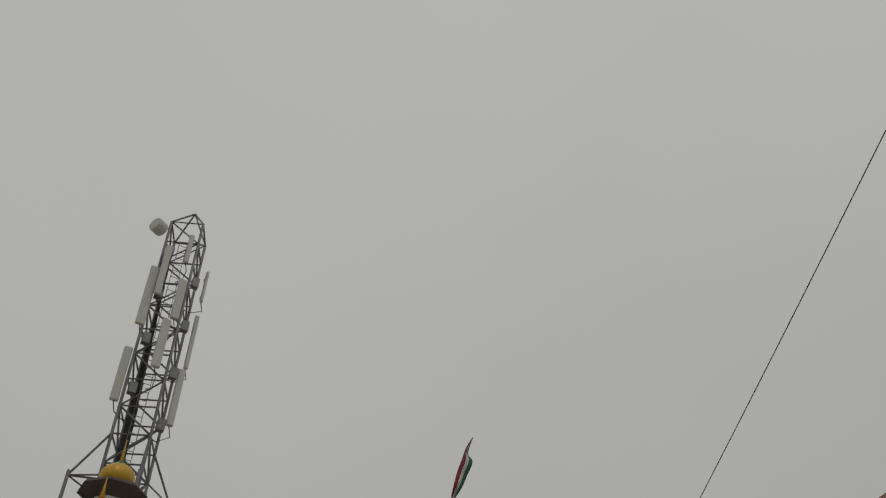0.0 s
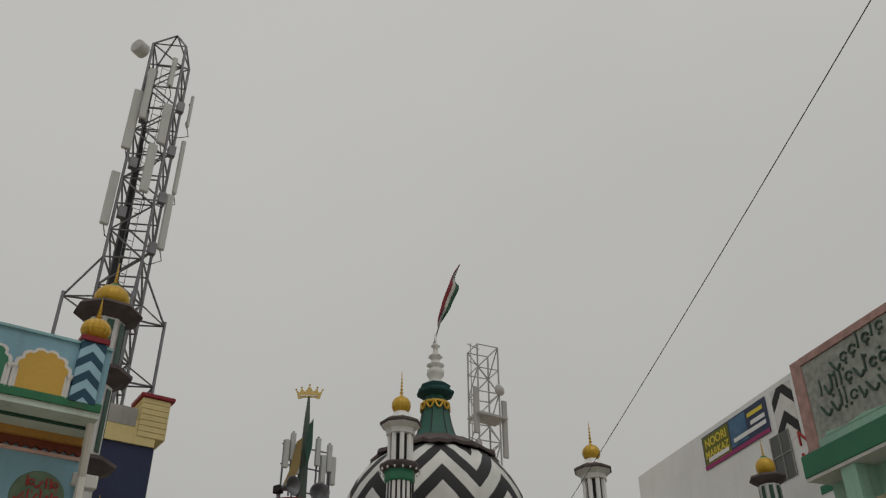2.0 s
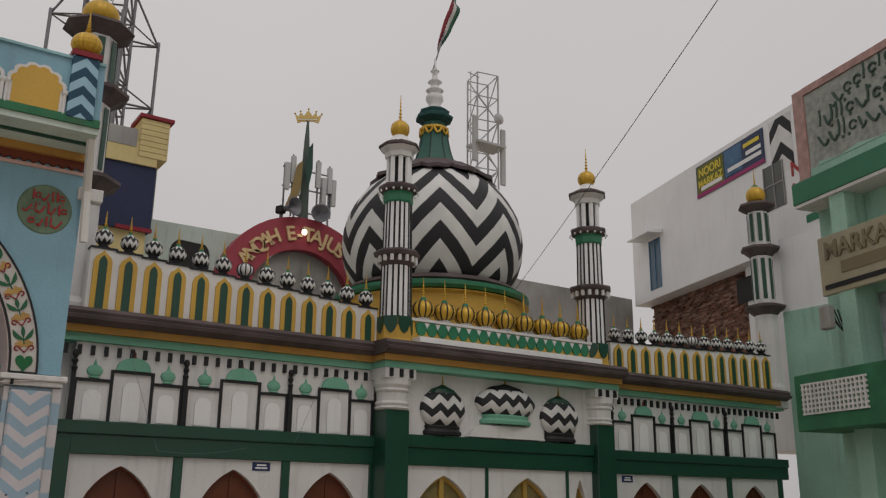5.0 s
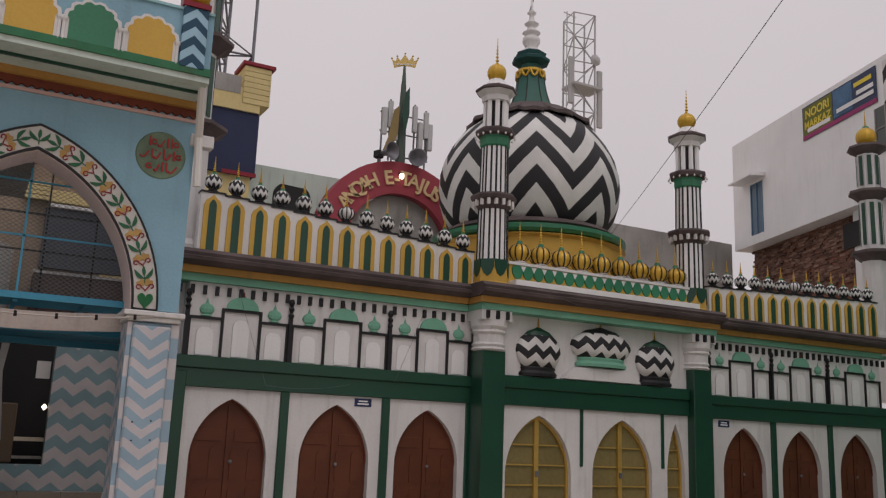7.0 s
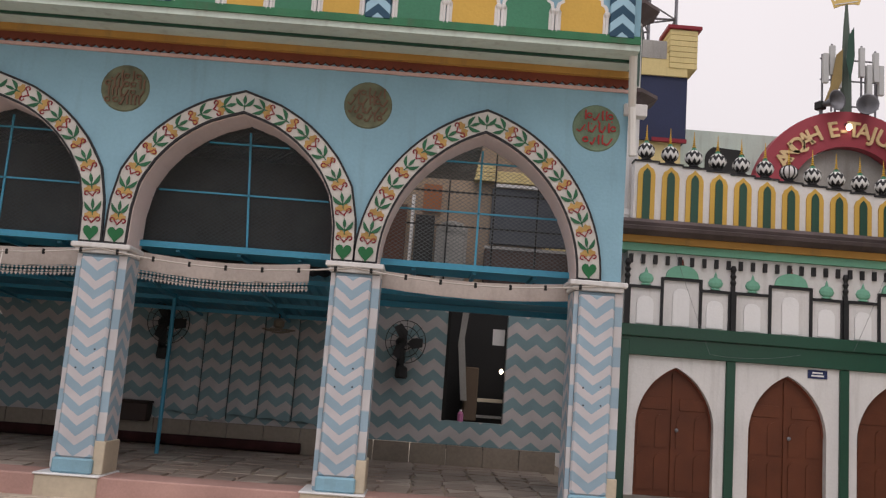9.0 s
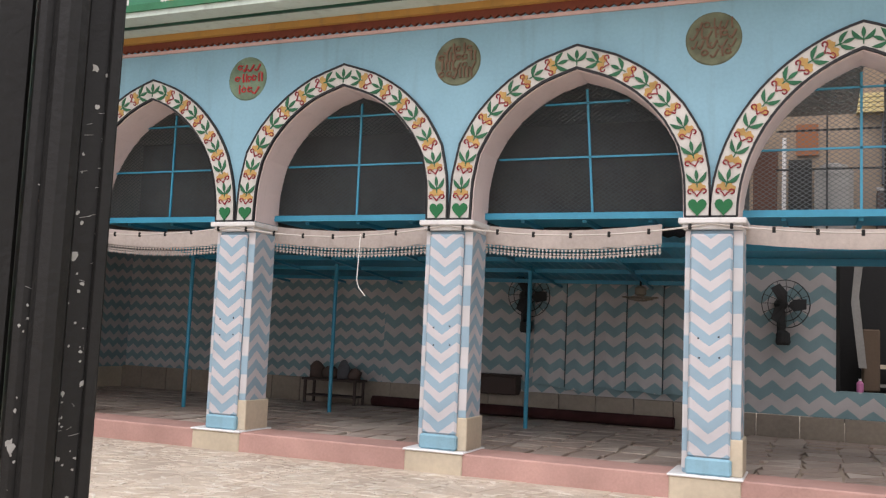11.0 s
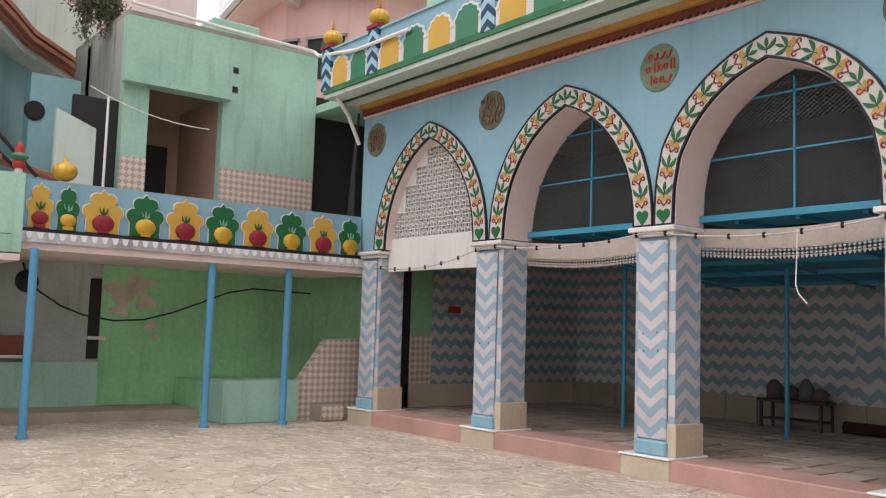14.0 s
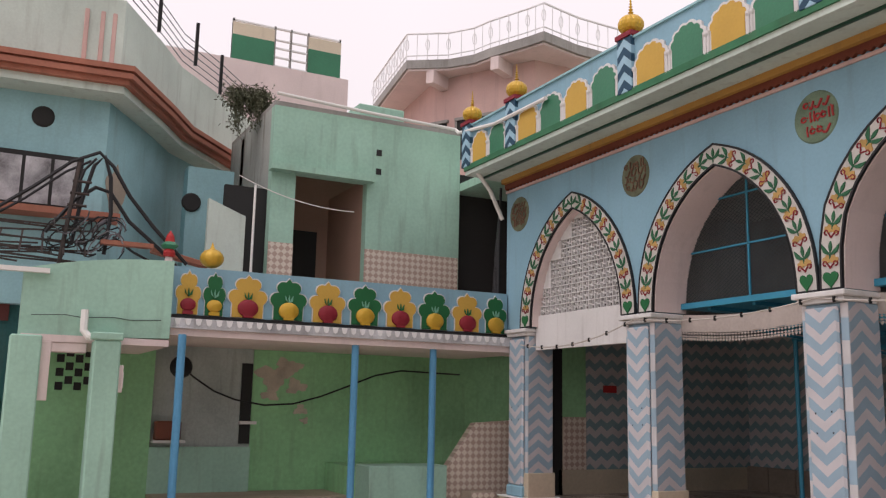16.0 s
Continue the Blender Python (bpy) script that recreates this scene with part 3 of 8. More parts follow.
def roundel(x, z, k):
    red = k in (2, 5)
    r = thing("wall_roundel", "round green plaque with red script on the blue wall" if red else "round olive plaque with brown interlaced script", "plaque", (x, -0.002, z), group="roundels of the arcade")
    bm = lathe([(0.29, -0.02), (0.29, 0.0), (0.275, 0.012), (0.0, 0.012)], 32)
    bmesh.ops.rotate(bm, verts=bm.verts, matrix=Matrix.Rotation(radians(90), 3, "X"))
    part("disc", bm, ROUND if red else ROUND_OLIVE, r)
    rnd = random.Random(k + 3)
    ink = SCRIPT_RED if red else SCRIPT
    rows = 3 if red else 4
    for row in range(rows):
        zz = 0.15 - row * (0.30 / (rows - 1))
        reach = math.sqrt(0.235 ** 2 - (zz * 0.9) ** 2)
        xx = reach
        while xx > -reach + 0.05:
            ln = rnd.uniform(0.05, 0.10)
            kind = rnd.random()
            if kind < 0.35:
                pts = [(xx, zz - 0.05), (xx - 0.008, zz + 0.01), (xx - 0.004, zz + 0.065)]
                ln = 0.035
            elif kind < 0.75:
                pts = [(xx - ln * q, zz + 0.03 * math.cos(q * 3.14) - 0.045 * math.sin(q * 3.14)) for q in np.linspace(0, 1, 6)]
            else:
                pts = [(xx - ln * 0.5 + 0.032 * math.cos(a), zz + 0.028 * math.sin(a)) for a in np.linspace(0.4, 6.0, 8)]
            part("script_stroke", wire([(a, -0.018, b) for a, b in pts], rnd.uniform(0.011, 0.015), 4), ink, r)
            xx -= ln + 0.012
    for q in range(10):
        a, rr = rnd.uniform(0, 6.28), rnd.uniform(0.05, 0.22)
        cx, cz = rr * math.cos(a), rr * math.sin(a)
        part("script_dot", S([(cx, cz - 0.012), (cx + 0.012, cz), (cx, cz + 0.012), (cx - 0.012, cz)], -0.016, -0.012), ink, r)


for k, (x, z) in enumerate([(-8.92, 4.77), (PX[1] - 0.03, 4.765), (PX[2] + 0.04, 4.75), (PX[3] + 0.03, 4.755), (2.94, 4.78), (5.70, 4.72)]):
    roundel(x, z, k)

# eave slab and its bands
eave = thing("arcade_eave", "projecting arcade eave slab with green edge and ochre bands", "eave", kind="structure")
EY = -0.75
EL, ER = -9.45, 6.02
bm = bmesh.new()
n = 150
step = (XR - XL) / n
for i in range(n):
    x = XL + i * step
    slab(bm, [(x, WT + 0.07), (x + step, WT + 0.07), (x + step, WT - 0.005), (x + step * 0.5, WT - 0.04), (x, WT - 0.005)], -0.05, -0.001)
part("scalloped_frieze", bm, BROWN, eave, "dark brown scalloped frieze")
part("pink_line", B(XL, XR, -0.03, -0.001, WT - 0.085, WT - 0.045), PINK, eave)
part("ochre_band", B(XL, XR, -0.12, -0.001, WT + 0.07, WT + 0.15), ORANGE, eave)
part("inner_soffit", B(EL, ER, -0.42, 0.45, WT + 0.15, WT + 0.22), PALEW, eave)
part("green_line", B(EL, ER, -0.46, -0.42, WT + 0.135, WT + 0.20), GREEN_D, eave)
part("outer_soffit", B(EL, ER, EY, -0.46, WT + 0.165, WT + 0.25), PALEW, eave)
part("slab", B(EL, ER, EY, 0.45, WT + 0.25, WT + 0.30), GREYWALL, eave)
part("green_edge", B(EL, ER, EY - 0.03, EY - 0.001, WT + 0.235, WT + 0.325), GREEN_E, eave, "chipped green slab edge")

# parapet above the eave
parapet = thing("arcade_parapet", "pale blue roof parapet with yellow and green lobed niches", "parapet", kind="structure")
PZ0, PZ1 = WT + 0.30, 6.26
part("parapet_wall", B(EL, ER, EY + 0.02, EY + 0.16, PZ0, PZ1), SKYBLUE, parapet)
part("coping", B(EL, ER, EY - 0.01, EY + 0.19, PZ1, PZ1 + 0.03), BLUEWALL, parapet)
POSTS = [-9.38, -7.95, -5.15, -2.25, 0.55, 3.02, 5.80]


def niche(x, wd, colour, nm):
    o = cusped(0, PZ0 + 0.005, wd, PZ0 + 0.27, 0.24)
    trim = part("niche_trim", S(inset_poly(o, 0, PZ0 + 0.2, 1.0), EY - 0.012, EY + 0.018), WHITE, parapet, at=(x, 0, 0))
    k = part(nm, S([(a * 0.87, PZ0 + 0.008 + (b - PZ0 - 0.005) * 0.93) for a, b in o], EY - 0.02, EY - 0.013), colour, parapet, at=(x, 0, 0))
    for s in (-1, 1):
        part("niche_column", lathe([(0.02, PZ0 + 0.01), (0.02, PZ0 + 0.22), (0.035, PZ0 + 0.25), (0.035, PZ0 + 0.28), (0.02, PZ0 + 0.29)], 8), WHITE, parapet, at=(x + s * (wd + 0.012), EY - 0.012, 0))


for bi, (a, b) in enumerate(zip(POSTS, POSTS[1:])):
    count = 2 if bi == 0 else 4
    w = (b - a - 0.30) / count
    for k in range(count):
        yellow = (k % 2 == 0) if bi < 4 else (k % 2 == 1)
        niche(a + 0.15 + w * (k + 0.5), w * 0.5 - 0.035, YELLOW if yellow else GREEN_M, "yellow_niche" if yellow else "green_niche")


def melon(z, r, bm=None, ribs=12):
    """Ribbed squat dome."""
    bm = bm or bmesh.new()
    n, m = ribs * 4, 9
    rings = []
    for j in range(m + 1):
        a = math.pi * (j / m * 0.96 + 0.02) - math.pi / 2
        ring = []
        for i in range(n):
            t = 2 * math.pi * i / n
            k = r * math.cos(a) * (1 - 0.07 * abs(math.cos(ribs * t / 2)) ** 6)
            ring.append(bm.verts.new((k * math.cos(t), k * math.sin(t), z + 0.82 * r * math.sin(a))))
        rings.append(ring)
    for p, q in zip(rings, rings[1:]):
        for i in range(n):
            bm.faces.new((p[i], p[(i + 1) % n], q[(i + 1) % n], q[i]))
    bm.faces.new(rings[0][::-1])
    bm.faces.new(rings[-1])
    return bm


def spike(z, h, r):
    """Beaded finial profile."""
    out = [(r * 0.55, z), (r * 0.9, z + 0.04 * h), (r * 0.35, z + 0.10 * h)]
    for k in range(6):
        zz = z + h * (0.12 + 0.13 * k)
        s = 1 - k * 0.14
        out += [(r * 0.30 * s, zz), (r * 0.62 * s, zz + 0.05 * h), (r * 0.30 * s, zz + 0.10 * h)]
    return out + [(r * 0.12, z + 0.93 * h), (0.004, z + h)]


for x in POSTS:
    p = thing("parapet_post", "roof parapet post with navy zigzags and golden melon finial", "post", (x, EY, 0), group="posts of the parapet")
    part("shaft", B(-0.14, 0.14, -0.04, 0.2, PZ0, PZ1 + 0.04, 0.006), CHEV_NAVY, p)
    part("cap", B(-0.16, 0.16, -0.06, 0.22, PZ1 + 0.04, PZ1 + 0.10), MAROON, p)
    part("melon", melon(PZ1 + 0.24, 0.17), GOLD, p, "golden ribbed melon dome").location = (0, 0.08, 0)
    part("finial", lathe(spike(PZ1 + 0.36, 0.30, 0.06), 10), GOLD, p).location = (0, 0.08, 0)

# mesh panels, jali and beams inside the arches
for n, cx in enumerate(CX):
    if n == 0:
        j = thing("jali_screen", "white perforated block screen filling the arch", "screen", (cx, 0.14, 0), kind="structure")
        bm = bmesh.new()
        box(bm, -1.2, 1.2, -0.03, 0.06, 2.52, 3.05)
        part("lintel", bm, WHITE, j)
        # added backing panel: its dull grey puts the shade into the holes
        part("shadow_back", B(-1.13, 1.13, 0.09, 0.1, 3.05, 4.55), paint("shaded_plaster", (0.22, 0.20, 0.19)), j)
        cell, rows = 0.142, 10
        arch = pointed(0, ZS, 1.135, 1.70, 24, full=SHAPES[0][3])
        cols_at = []
        lat = bmesh.new()
        for r in range(rows):
            z = 3.05 + r * cell
            lim = 1.16 if r < 3 else 0.95 if r < 6 else 0.62 if r < 8 else 0.38
            cols_at.append((z, lim))
            for c in range(-8, 8):
                x = c * cell + 0.02
                if x < -lim or x + cell > max(lim, 0.86 * min(1.16, (4.55 - z) / 1.2)):
                    continue
                t = 0.013
                box(lat, x, x + cell, 0.0, 0.04, z, z + t)
                box(lat, x, x + t, 0.002, 0.038, z + t, z + cell)
                m = x + cell / 2 + t / 2
                n2 = z + cell / 2 + t / 2
                # a pinwheel of four short fins round a small boss
                box(lat, m - 0.018, m + 0.018, 0.004, 0.036, n2 - 0.018, n2 + 0.018)
                box(lat, m - 0.055, m - 0.018, 0.006, 0.034, n2 + 0.004, n2 + 0.018)
                box(lat, m + 0.018, m + 0.055, 0.006, 0.034, n2 - 0.018, n2 - 0.004)
                box(lat, m + 0.004, m + 0.018, 0.006, 0.034, n2 + 0.018, n2 + 0.055)
                box(lat, m - 0.018, m - 0.004, 0.006, 0.034, n2 - 0.055, n2 - 0.018)
        tagged(part("block_lattice", lat, WHITE, j, "white perforated concrete blocks"), kind="stuff")
        # plain plaster stepped round the pierced blocks
        for r, (z, lim) in enumerate(cols_at):
            xm = max((abs(x) for x, q in arch if q >= z), default=0.0)
            k = math.floor((lim + 0.02) / cell)
            xl = -k * cell + 0.02
            if xm > -xl:
                part("plaster_infill", B(-xm, xl, 0.0, 0.045, z, z + cell), WHITE, j)
            xr = max(lim, 0.86 * min(1.16, (4.55 - z) / 1.2))
            xr = math.floor((xr - 0.02) / cell) * cell + 0.02
            if xm > xr:
                part("plaster_infill", B(xr, xm, 0.0, 0.045, z, z + cell), WHITE, j)
        part("plaster_head", S([(-0.62, 4.47)] + [(x, z) for x, z in arch if z > 4.472] + [(0.62, 4.47)], 0.0, 0.05), WHITE, j)
        continue
    scr = thing("arch_mesh_screen", "dark wire-mesh screen in a teal steel frame", "screen", (cx, 0.49, 0), group="mesh screens in the arches")
    shape = SHAPES[n]
    arch = pointed(0, 3.0, shape[1] + 0.02, shape[2] - 0.11, 16, full=shape[3])
    lean = 0.10 if n == 3 else 0.0
    part("wire_mesh", S(arch, 0.02, 0.024), WIRE, scr)
    bm = bmesh.new()
    slab(bm, [(-0.013 + lean, 3.0), (0.013 + lean, 3.0), (0.013, 4.46), (-0.013, 4.46)], 0.0, 0.018)
    part("upright", bm, TEALM, scr)
    for z, w in ((3.66, 1.05), (4.30, 0.5)):
        part("cross_bar", B(-w, w, 0.0, 0.018, z - 0.011, z + 0.011), TEALM, scr)
    bm = bmesh.new()
    box(bm, -1.23, 1.23, -0.06, 0.05, 2.93, 3.005)
    part("bottom_beam", bm, TEALM, scr, "teal steel bottom beam")
    part("deck_plate", B(-1.28, 1.28, 0.051, 0.86, 2.95, 2.962), TEALM, scr, "teal steel deck behind the screen")
    for x in (-0.75, 0.0, 0.75):
        part("deck_joist", B(x - 0.025, x + 0.025, 0.06, 0.86, 2.90, 2.949), TEALM, scr)

# low tin shade with purlins, hanging under the arches
shade = thing("tin_shade", "low teal tin roof on steel purlins inside the hall", "canopy", kind="structure")
bm = bmesh.new()
nn = 120
x0, x1 = -5.6, 2.95
ptop = []
for i in range(nn + 1):
    x = x0 + (x1 - x0) * i / nn
    zz = 0.012 * math.cos(i * math.pi)
    ptop.append((bm.verts.new((x, 1.3, 2.82 + zz)), bm.verts.new((x, 5.15, 2.52 + zz))))
for a, b in zip(ptop, ptop[1:]):
    bm.faces.new((a[0], b[0], b[1], a[1]))
part("corrugated_sheet", bm, TEALM, shade)
for y in (1.36, 2.5, 3.5, 4.6):
    z = 2.84 - (y - 0.55) * 0.078
    part("purlin", B(x0, x1, y - 0.03, y + 0.03, z - 0.08, z - 0.02), TEALM, shade)
part("front_sheet", S([(1.3, 2.80), (2.7, 2.72), (2.7, 2.69), (1.3, 2.77)], 2.96, 6.1, "X"), TEALM, shade)
part("front_purlin", B(2.96, 6.1, 1.33, 1.39, 2.66, 2.765), TEALM, shade)
part("front_purlin", B(2.96, 6.1, 2.55, 2.61, 2.60, 2.685), TEALM, shade)
for x in (-5.3, -4.1, -2.95, -1.5, 0, 1.5, 2.9):
    bm = bmesh.new()
    slab(bm, [(1.3, 2.74), (5.1, 2.44), (5.1, 2.40), (1.3, 2.70)], x - 0.02, x + 0.02, "X")
    part("rafter", bm, TEALM, shade)
for x, y in ((-5.3, 2.2), (-3.29, 3.3), (0.0, 3.3)):
    p = thing("shade_post", "slim teal steel post under the tin shade", "post", (x, y, 0.19), group="posts under the tin shade")
    part("tube", lathe([(0.05, 0), (0.05, 0.02), (0.032, 0.022), (0.032, 2.42)], 12), TEALM, p)

# hall walls behind
DADO = paint("dull_dado_stone", (0.30, 0.25, 0.20), rough=0.5, var=0.3, scale=2)
hall = thing("hall_wall", "hall back wall painted with blue and white zigzags", "wall", kind="structure")
part("zigzag_face", B(-9.3, -3.3, 5.2, 5.4, 0.62, 3.0), CHEV_FINE, hall)
part("zigzag_face", B(-3.299, 2.2, 5.197, 5.4, 0.62, 3.0), CHEV_MID, hall)
part("zigzag_face", B(2.2, 4.22, 5.2, 5.4, 0.55, 3.0), CHEV_WALL, hall)
part("zigzag_face", B(5.27, 6.55, 5.2, 5.4, 0.55, 3.0), CHEV_WALL, hall)
part("zigzag_face", B(4.22, 5.27, 5.2, 5.4, 0.55, 0.95), CHEV_WALL, hall)
for x in np.arange(-9.3, 6.2, 0.62):
    if x < 6.2:
        part("dado_slab", B(x + 0.006, x + 0.614, 5.13, 5.25, 0.18, 0.545 if x > 2.15 else 0.64, 0.006), DADO, hall)
# plaster colour darkened to carry the loft's shade behind the mesh screens
LOFT_SHADE = paint("loft_shade_plaster", (0.13, 0.13, 0.13), var=0.4, grime=0.3)
part("upper_wall", B(-9.3, 2.95, 5.2, 5.4, 3.0, 5.2), LOFT_SHADE, hall)
# added partition, closes the shaded loft off from the last bay
part("loft_partition", B(2.85, 2.95, 0.53, 5.2, 3.0, 5.2), LOFT_SHADE, hall)
part("side_wall", B(-9.3, -9.1, 0.53, 5.2, 3.0, 5.2), GREYWALL, hall)
part("side_zigzag", B(-9.3, -9.16, 1.50, 5.2, 0.62, 3.0), CHEV_WALLY, hall)
part("side_green", B(-9.32, -9.18, 1.02, 1.50, 1.48, 3.0), LEAFG, hall)
# black sheet added across the side gap as the shade of a doorway
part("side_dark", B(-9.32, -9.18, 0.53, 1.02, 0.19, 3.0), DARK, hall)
part("side_dado", B(-9.32, -9.18, 0.95, 5.2, 0.19, 0.62), WARMSTONE, hall)
part("side_tile", B(-9.319, -9.179, 1.02, 1.50, 0.62, 1.48), CREAM, hall)
part("right_wall", B(6.10, 6.18, 0.46, 3.1, 0.19, 3.0), CHEV_WALLY, hall)
hall_roof = tagged(part("hall_ceiling", B(-9.3, 4.5, 0.53, 5.4, 5.2, 5.26), GREYWALL), "grey concrete hall ceiling slab", "ceiling", kind="structure")
rnc = random.Random(12)
xx = -0.45
while xx < 2.75:
    wd = rnc.uniform(0.44, 0.66)
    cur = thing("hanging_curtain", "zigzag-patterned cloth hung on the hall wall", "curtain", (xx, 5.10, 0), group="cloths on the hall wall")
    z0, z1 = rnc.uniform(0.70, 0.80), rnc.uniform(2.46, 2.58)
    bm = bmesh.new()
    prev = None
    for i in range(15):
        u = i / 14
        y = -0.05 * math.sin(math.pi * u) + 0.012 * math.sin(9 * u + xx) + 0.02 * (u > 0.97)
        col = [bm.verts.new((u * wd, y * k, z)) for z, k in ((z0 + 0.02 * math.sin(5 * u), 1.0), ((z0 + z1) / 2, 0.8), (z1 - 0.05 * abs(u - 0.5), 0.4))]
        if prev:
            for k in range(2):
                bm.faces.new((prev[k], col[k], col[k + 1], prev[k + 1]))
        prev = col
    part("cloth", bm, CHEV_MID, cur, smooth=True)
    part("seam", B(wd - 0.002, wd + 0.006, -0.004, 0.02, z0, z1), paint("dark_seam", (0.07, 0.09, 0.09)), cur)
    xx += wd + 0.015
carpet = thing("rolled_carpet", "maroon carpet rolled up along the hall wall", "carpet", (0, 4.86, 0.235))
bm = lathe([(0.085, 0.0), (0.09, 0.02), (0.088, 3.4), (0.092, 5.2), (0.085, 5.22)], 14)
bmesh.ops.rotate(bm, verts=bm.verts, matrix=Matrix.Rotation(radians(90), 3, "Y"))
part("roll", bm, paint("maroon_carpet", (0.045, 0.014, 0.014), rough=0.95, var=0.4, scale=12), carpet, at=(-3.3, 0, 0.09), smooth=True)
# ---------- shrine ----------
shrine = thing("shrine_building", "white and green shrine building with arched doors under a zigzag dome", "building")
YF = 3.4


def door_wall(x0, x1, cx, w, zs, zt, top, y, name, parent):
    pts = [(x0, 0.12), (x0, top), (x1, top), (x1, 0.12), (cx + w, 0.12)] + pointed(cx, zs, w, zt - zs)[::-1] + [(cx - w, 0.12)]
    return part(name, S(pts, y, y + 0.28), WHITE, parent)


def wood_door(cx, w, zs, zt, y, parent):
    d = part("door", S([(cx - w - 0.02, 0.12)] + pointed(cx, zs, w + 0.02, zt - zs + 0.02) + [(cx + w + 0.02, 0.12)], y + 0.12, y + 0.18), DOORWOOD, parent, "closed red-brown panelled double door")
    part("meeting_rail", B(cx - 0.025, cx + 0.025, y + 0.095, y + 0.119, 0.14, zt - 0.1), DOORWOOD, d)
    for s in (-1, 1):
        for (zz, hh) in ((0.22, 0.55), (0.85, 0.5)):
            for q in (0.27, 0.73):
                px = cx + s * w * q
                o = [(px - 0.1, zz)] + pointed(px, zz + hh - 0.1, 0.1, 0.1, 5) + [(px + 0.1, zz)]
                part("door_panel", S(o, y + 0.106, y + 0.119), DOORWOOD, d)
        part("upper_panel", B(cx + s * w * 0.5 - 0.2, cx + s * w * 0.5 + 0.2, y + 0.106, y + 0.119, 1.42, 1.60, 0.004), DOORWOOD, d)
    k = part("knob", lathe([(0.0, 0), (0.03, 0.005), (0.03, 0.02), (0.0, 0.03)], 8), GALV, d)
    k.rotation_euler = (radians(90), 0, 0)
    k.location = (cx + 0.06, y + 0.10, 1.12)
    o, i = pointed(cx, zs, w + 0.012, zt - zs + 0.016), pointed(cx, zs, w - 0.03, zt - zs - 0.035)
    bm = strip(o, i, y + 0.10, y + 0.125)
    part("door_edge", bm, BROWN, d)
    return d


def niche_panel(x0, x1, y, parent):
    """White panels framed in black, with small green domes, over one door."""
    w = x1 - x0
    cuts = [x0 + 0.04, x0 + w * 0.335, x0 + w * 0.70, x1 - 0.04]
    zb, zl, zh = 2.69, 3.28, 3.43
    for j, xx in enumerate(cuts):
        part("black_upright", B(xx - 0.022, xx + 0.022, y - 0.03, y - 0.001, zb, (zh if j in (1, 2) else zl)), BLACK, parent)
    for a, b, z in ((cuts[0], cuts[1], zl), (cuts[1], cuts[2], zh), (cuts[2], cuts[3], zl)):
        part("black_rail", B(a - 0.02, b + 0.02, y - 0.034, y - 0.001, z - 0.022, z + 0.022), BLACK, parent)
        c = (a + b) / 2
        part("blind_niche", S([(c - 0.13, zb + 0.02)] + pointed(c, z - 0.26, 0.13, 0.12, 5) + [(c + 0.13, zb + 0.02)], y - 0.018, y - 0.001), WHITE2, parent)
        if z == zl:
            pr = lathe([(0.05, 0), (0.09, 0.01), (0.05, 0.03), (0.10, 0.06), (0.12, 0.11), (0.09, 0.17), (0.03, 0.20), (0.02, 0.24), (0.0, 0.29)], 12)
            bmesh.ops.scale(pr, vec=(1, 0.35, 1), verts=pr.verts)
            part("green_finial", pr, SEA, parent, at=(c, y - 0.01, z + 0.025))
        else:
            pts = [(c - 0.26, z + 0.023)] + [(c + 0.25 * math.cos(t), z + 0.05 + 0.17 * math.sin(t)) for t in np.linspace(math.pi, 0, 13)] + [(c + 0.26, z + 0.023)]
            part("green_half_dome", S(pts, y - 0.05, y - 0.001), SEA, parent)
            part("dome_tip", lathe([(0.03, 0), (0.012, 0.04), (0.02, 0.06), (0.0, 0.1)], 8), BROWN, parent, at=(c, y - 0.03, z + 0.22))
    bm = bmesh.new()
    box(bm, x0 - 0.03, x0 + 0.03, y - 0.06, y - 0.001, zb, zl + 0.1)
    part("black_post", bm, BLACK, parent)
    part("twist", lathe([(0.03, 0), (0.05, 0.06), (0.025, 0.1), (0.05, 0.16), (0.025, 0.2), (0.05, 0.26), (0.03, 0.32)], 8), BLACK, parent, at=(x0, y - 0.04, zl + 0.1))


def dentils(x0, x1, y, z, parent):
    n = int((x1 - x0) / 0.19)
    for i in range(n):
        x = x0 + (i + 0.5) * (x1 - x0) / n
        part("dentil", B(x - 0.028, x + 0.028, y - 0.05, y - 0.001, z, z + 0.14), BLACK, parent)


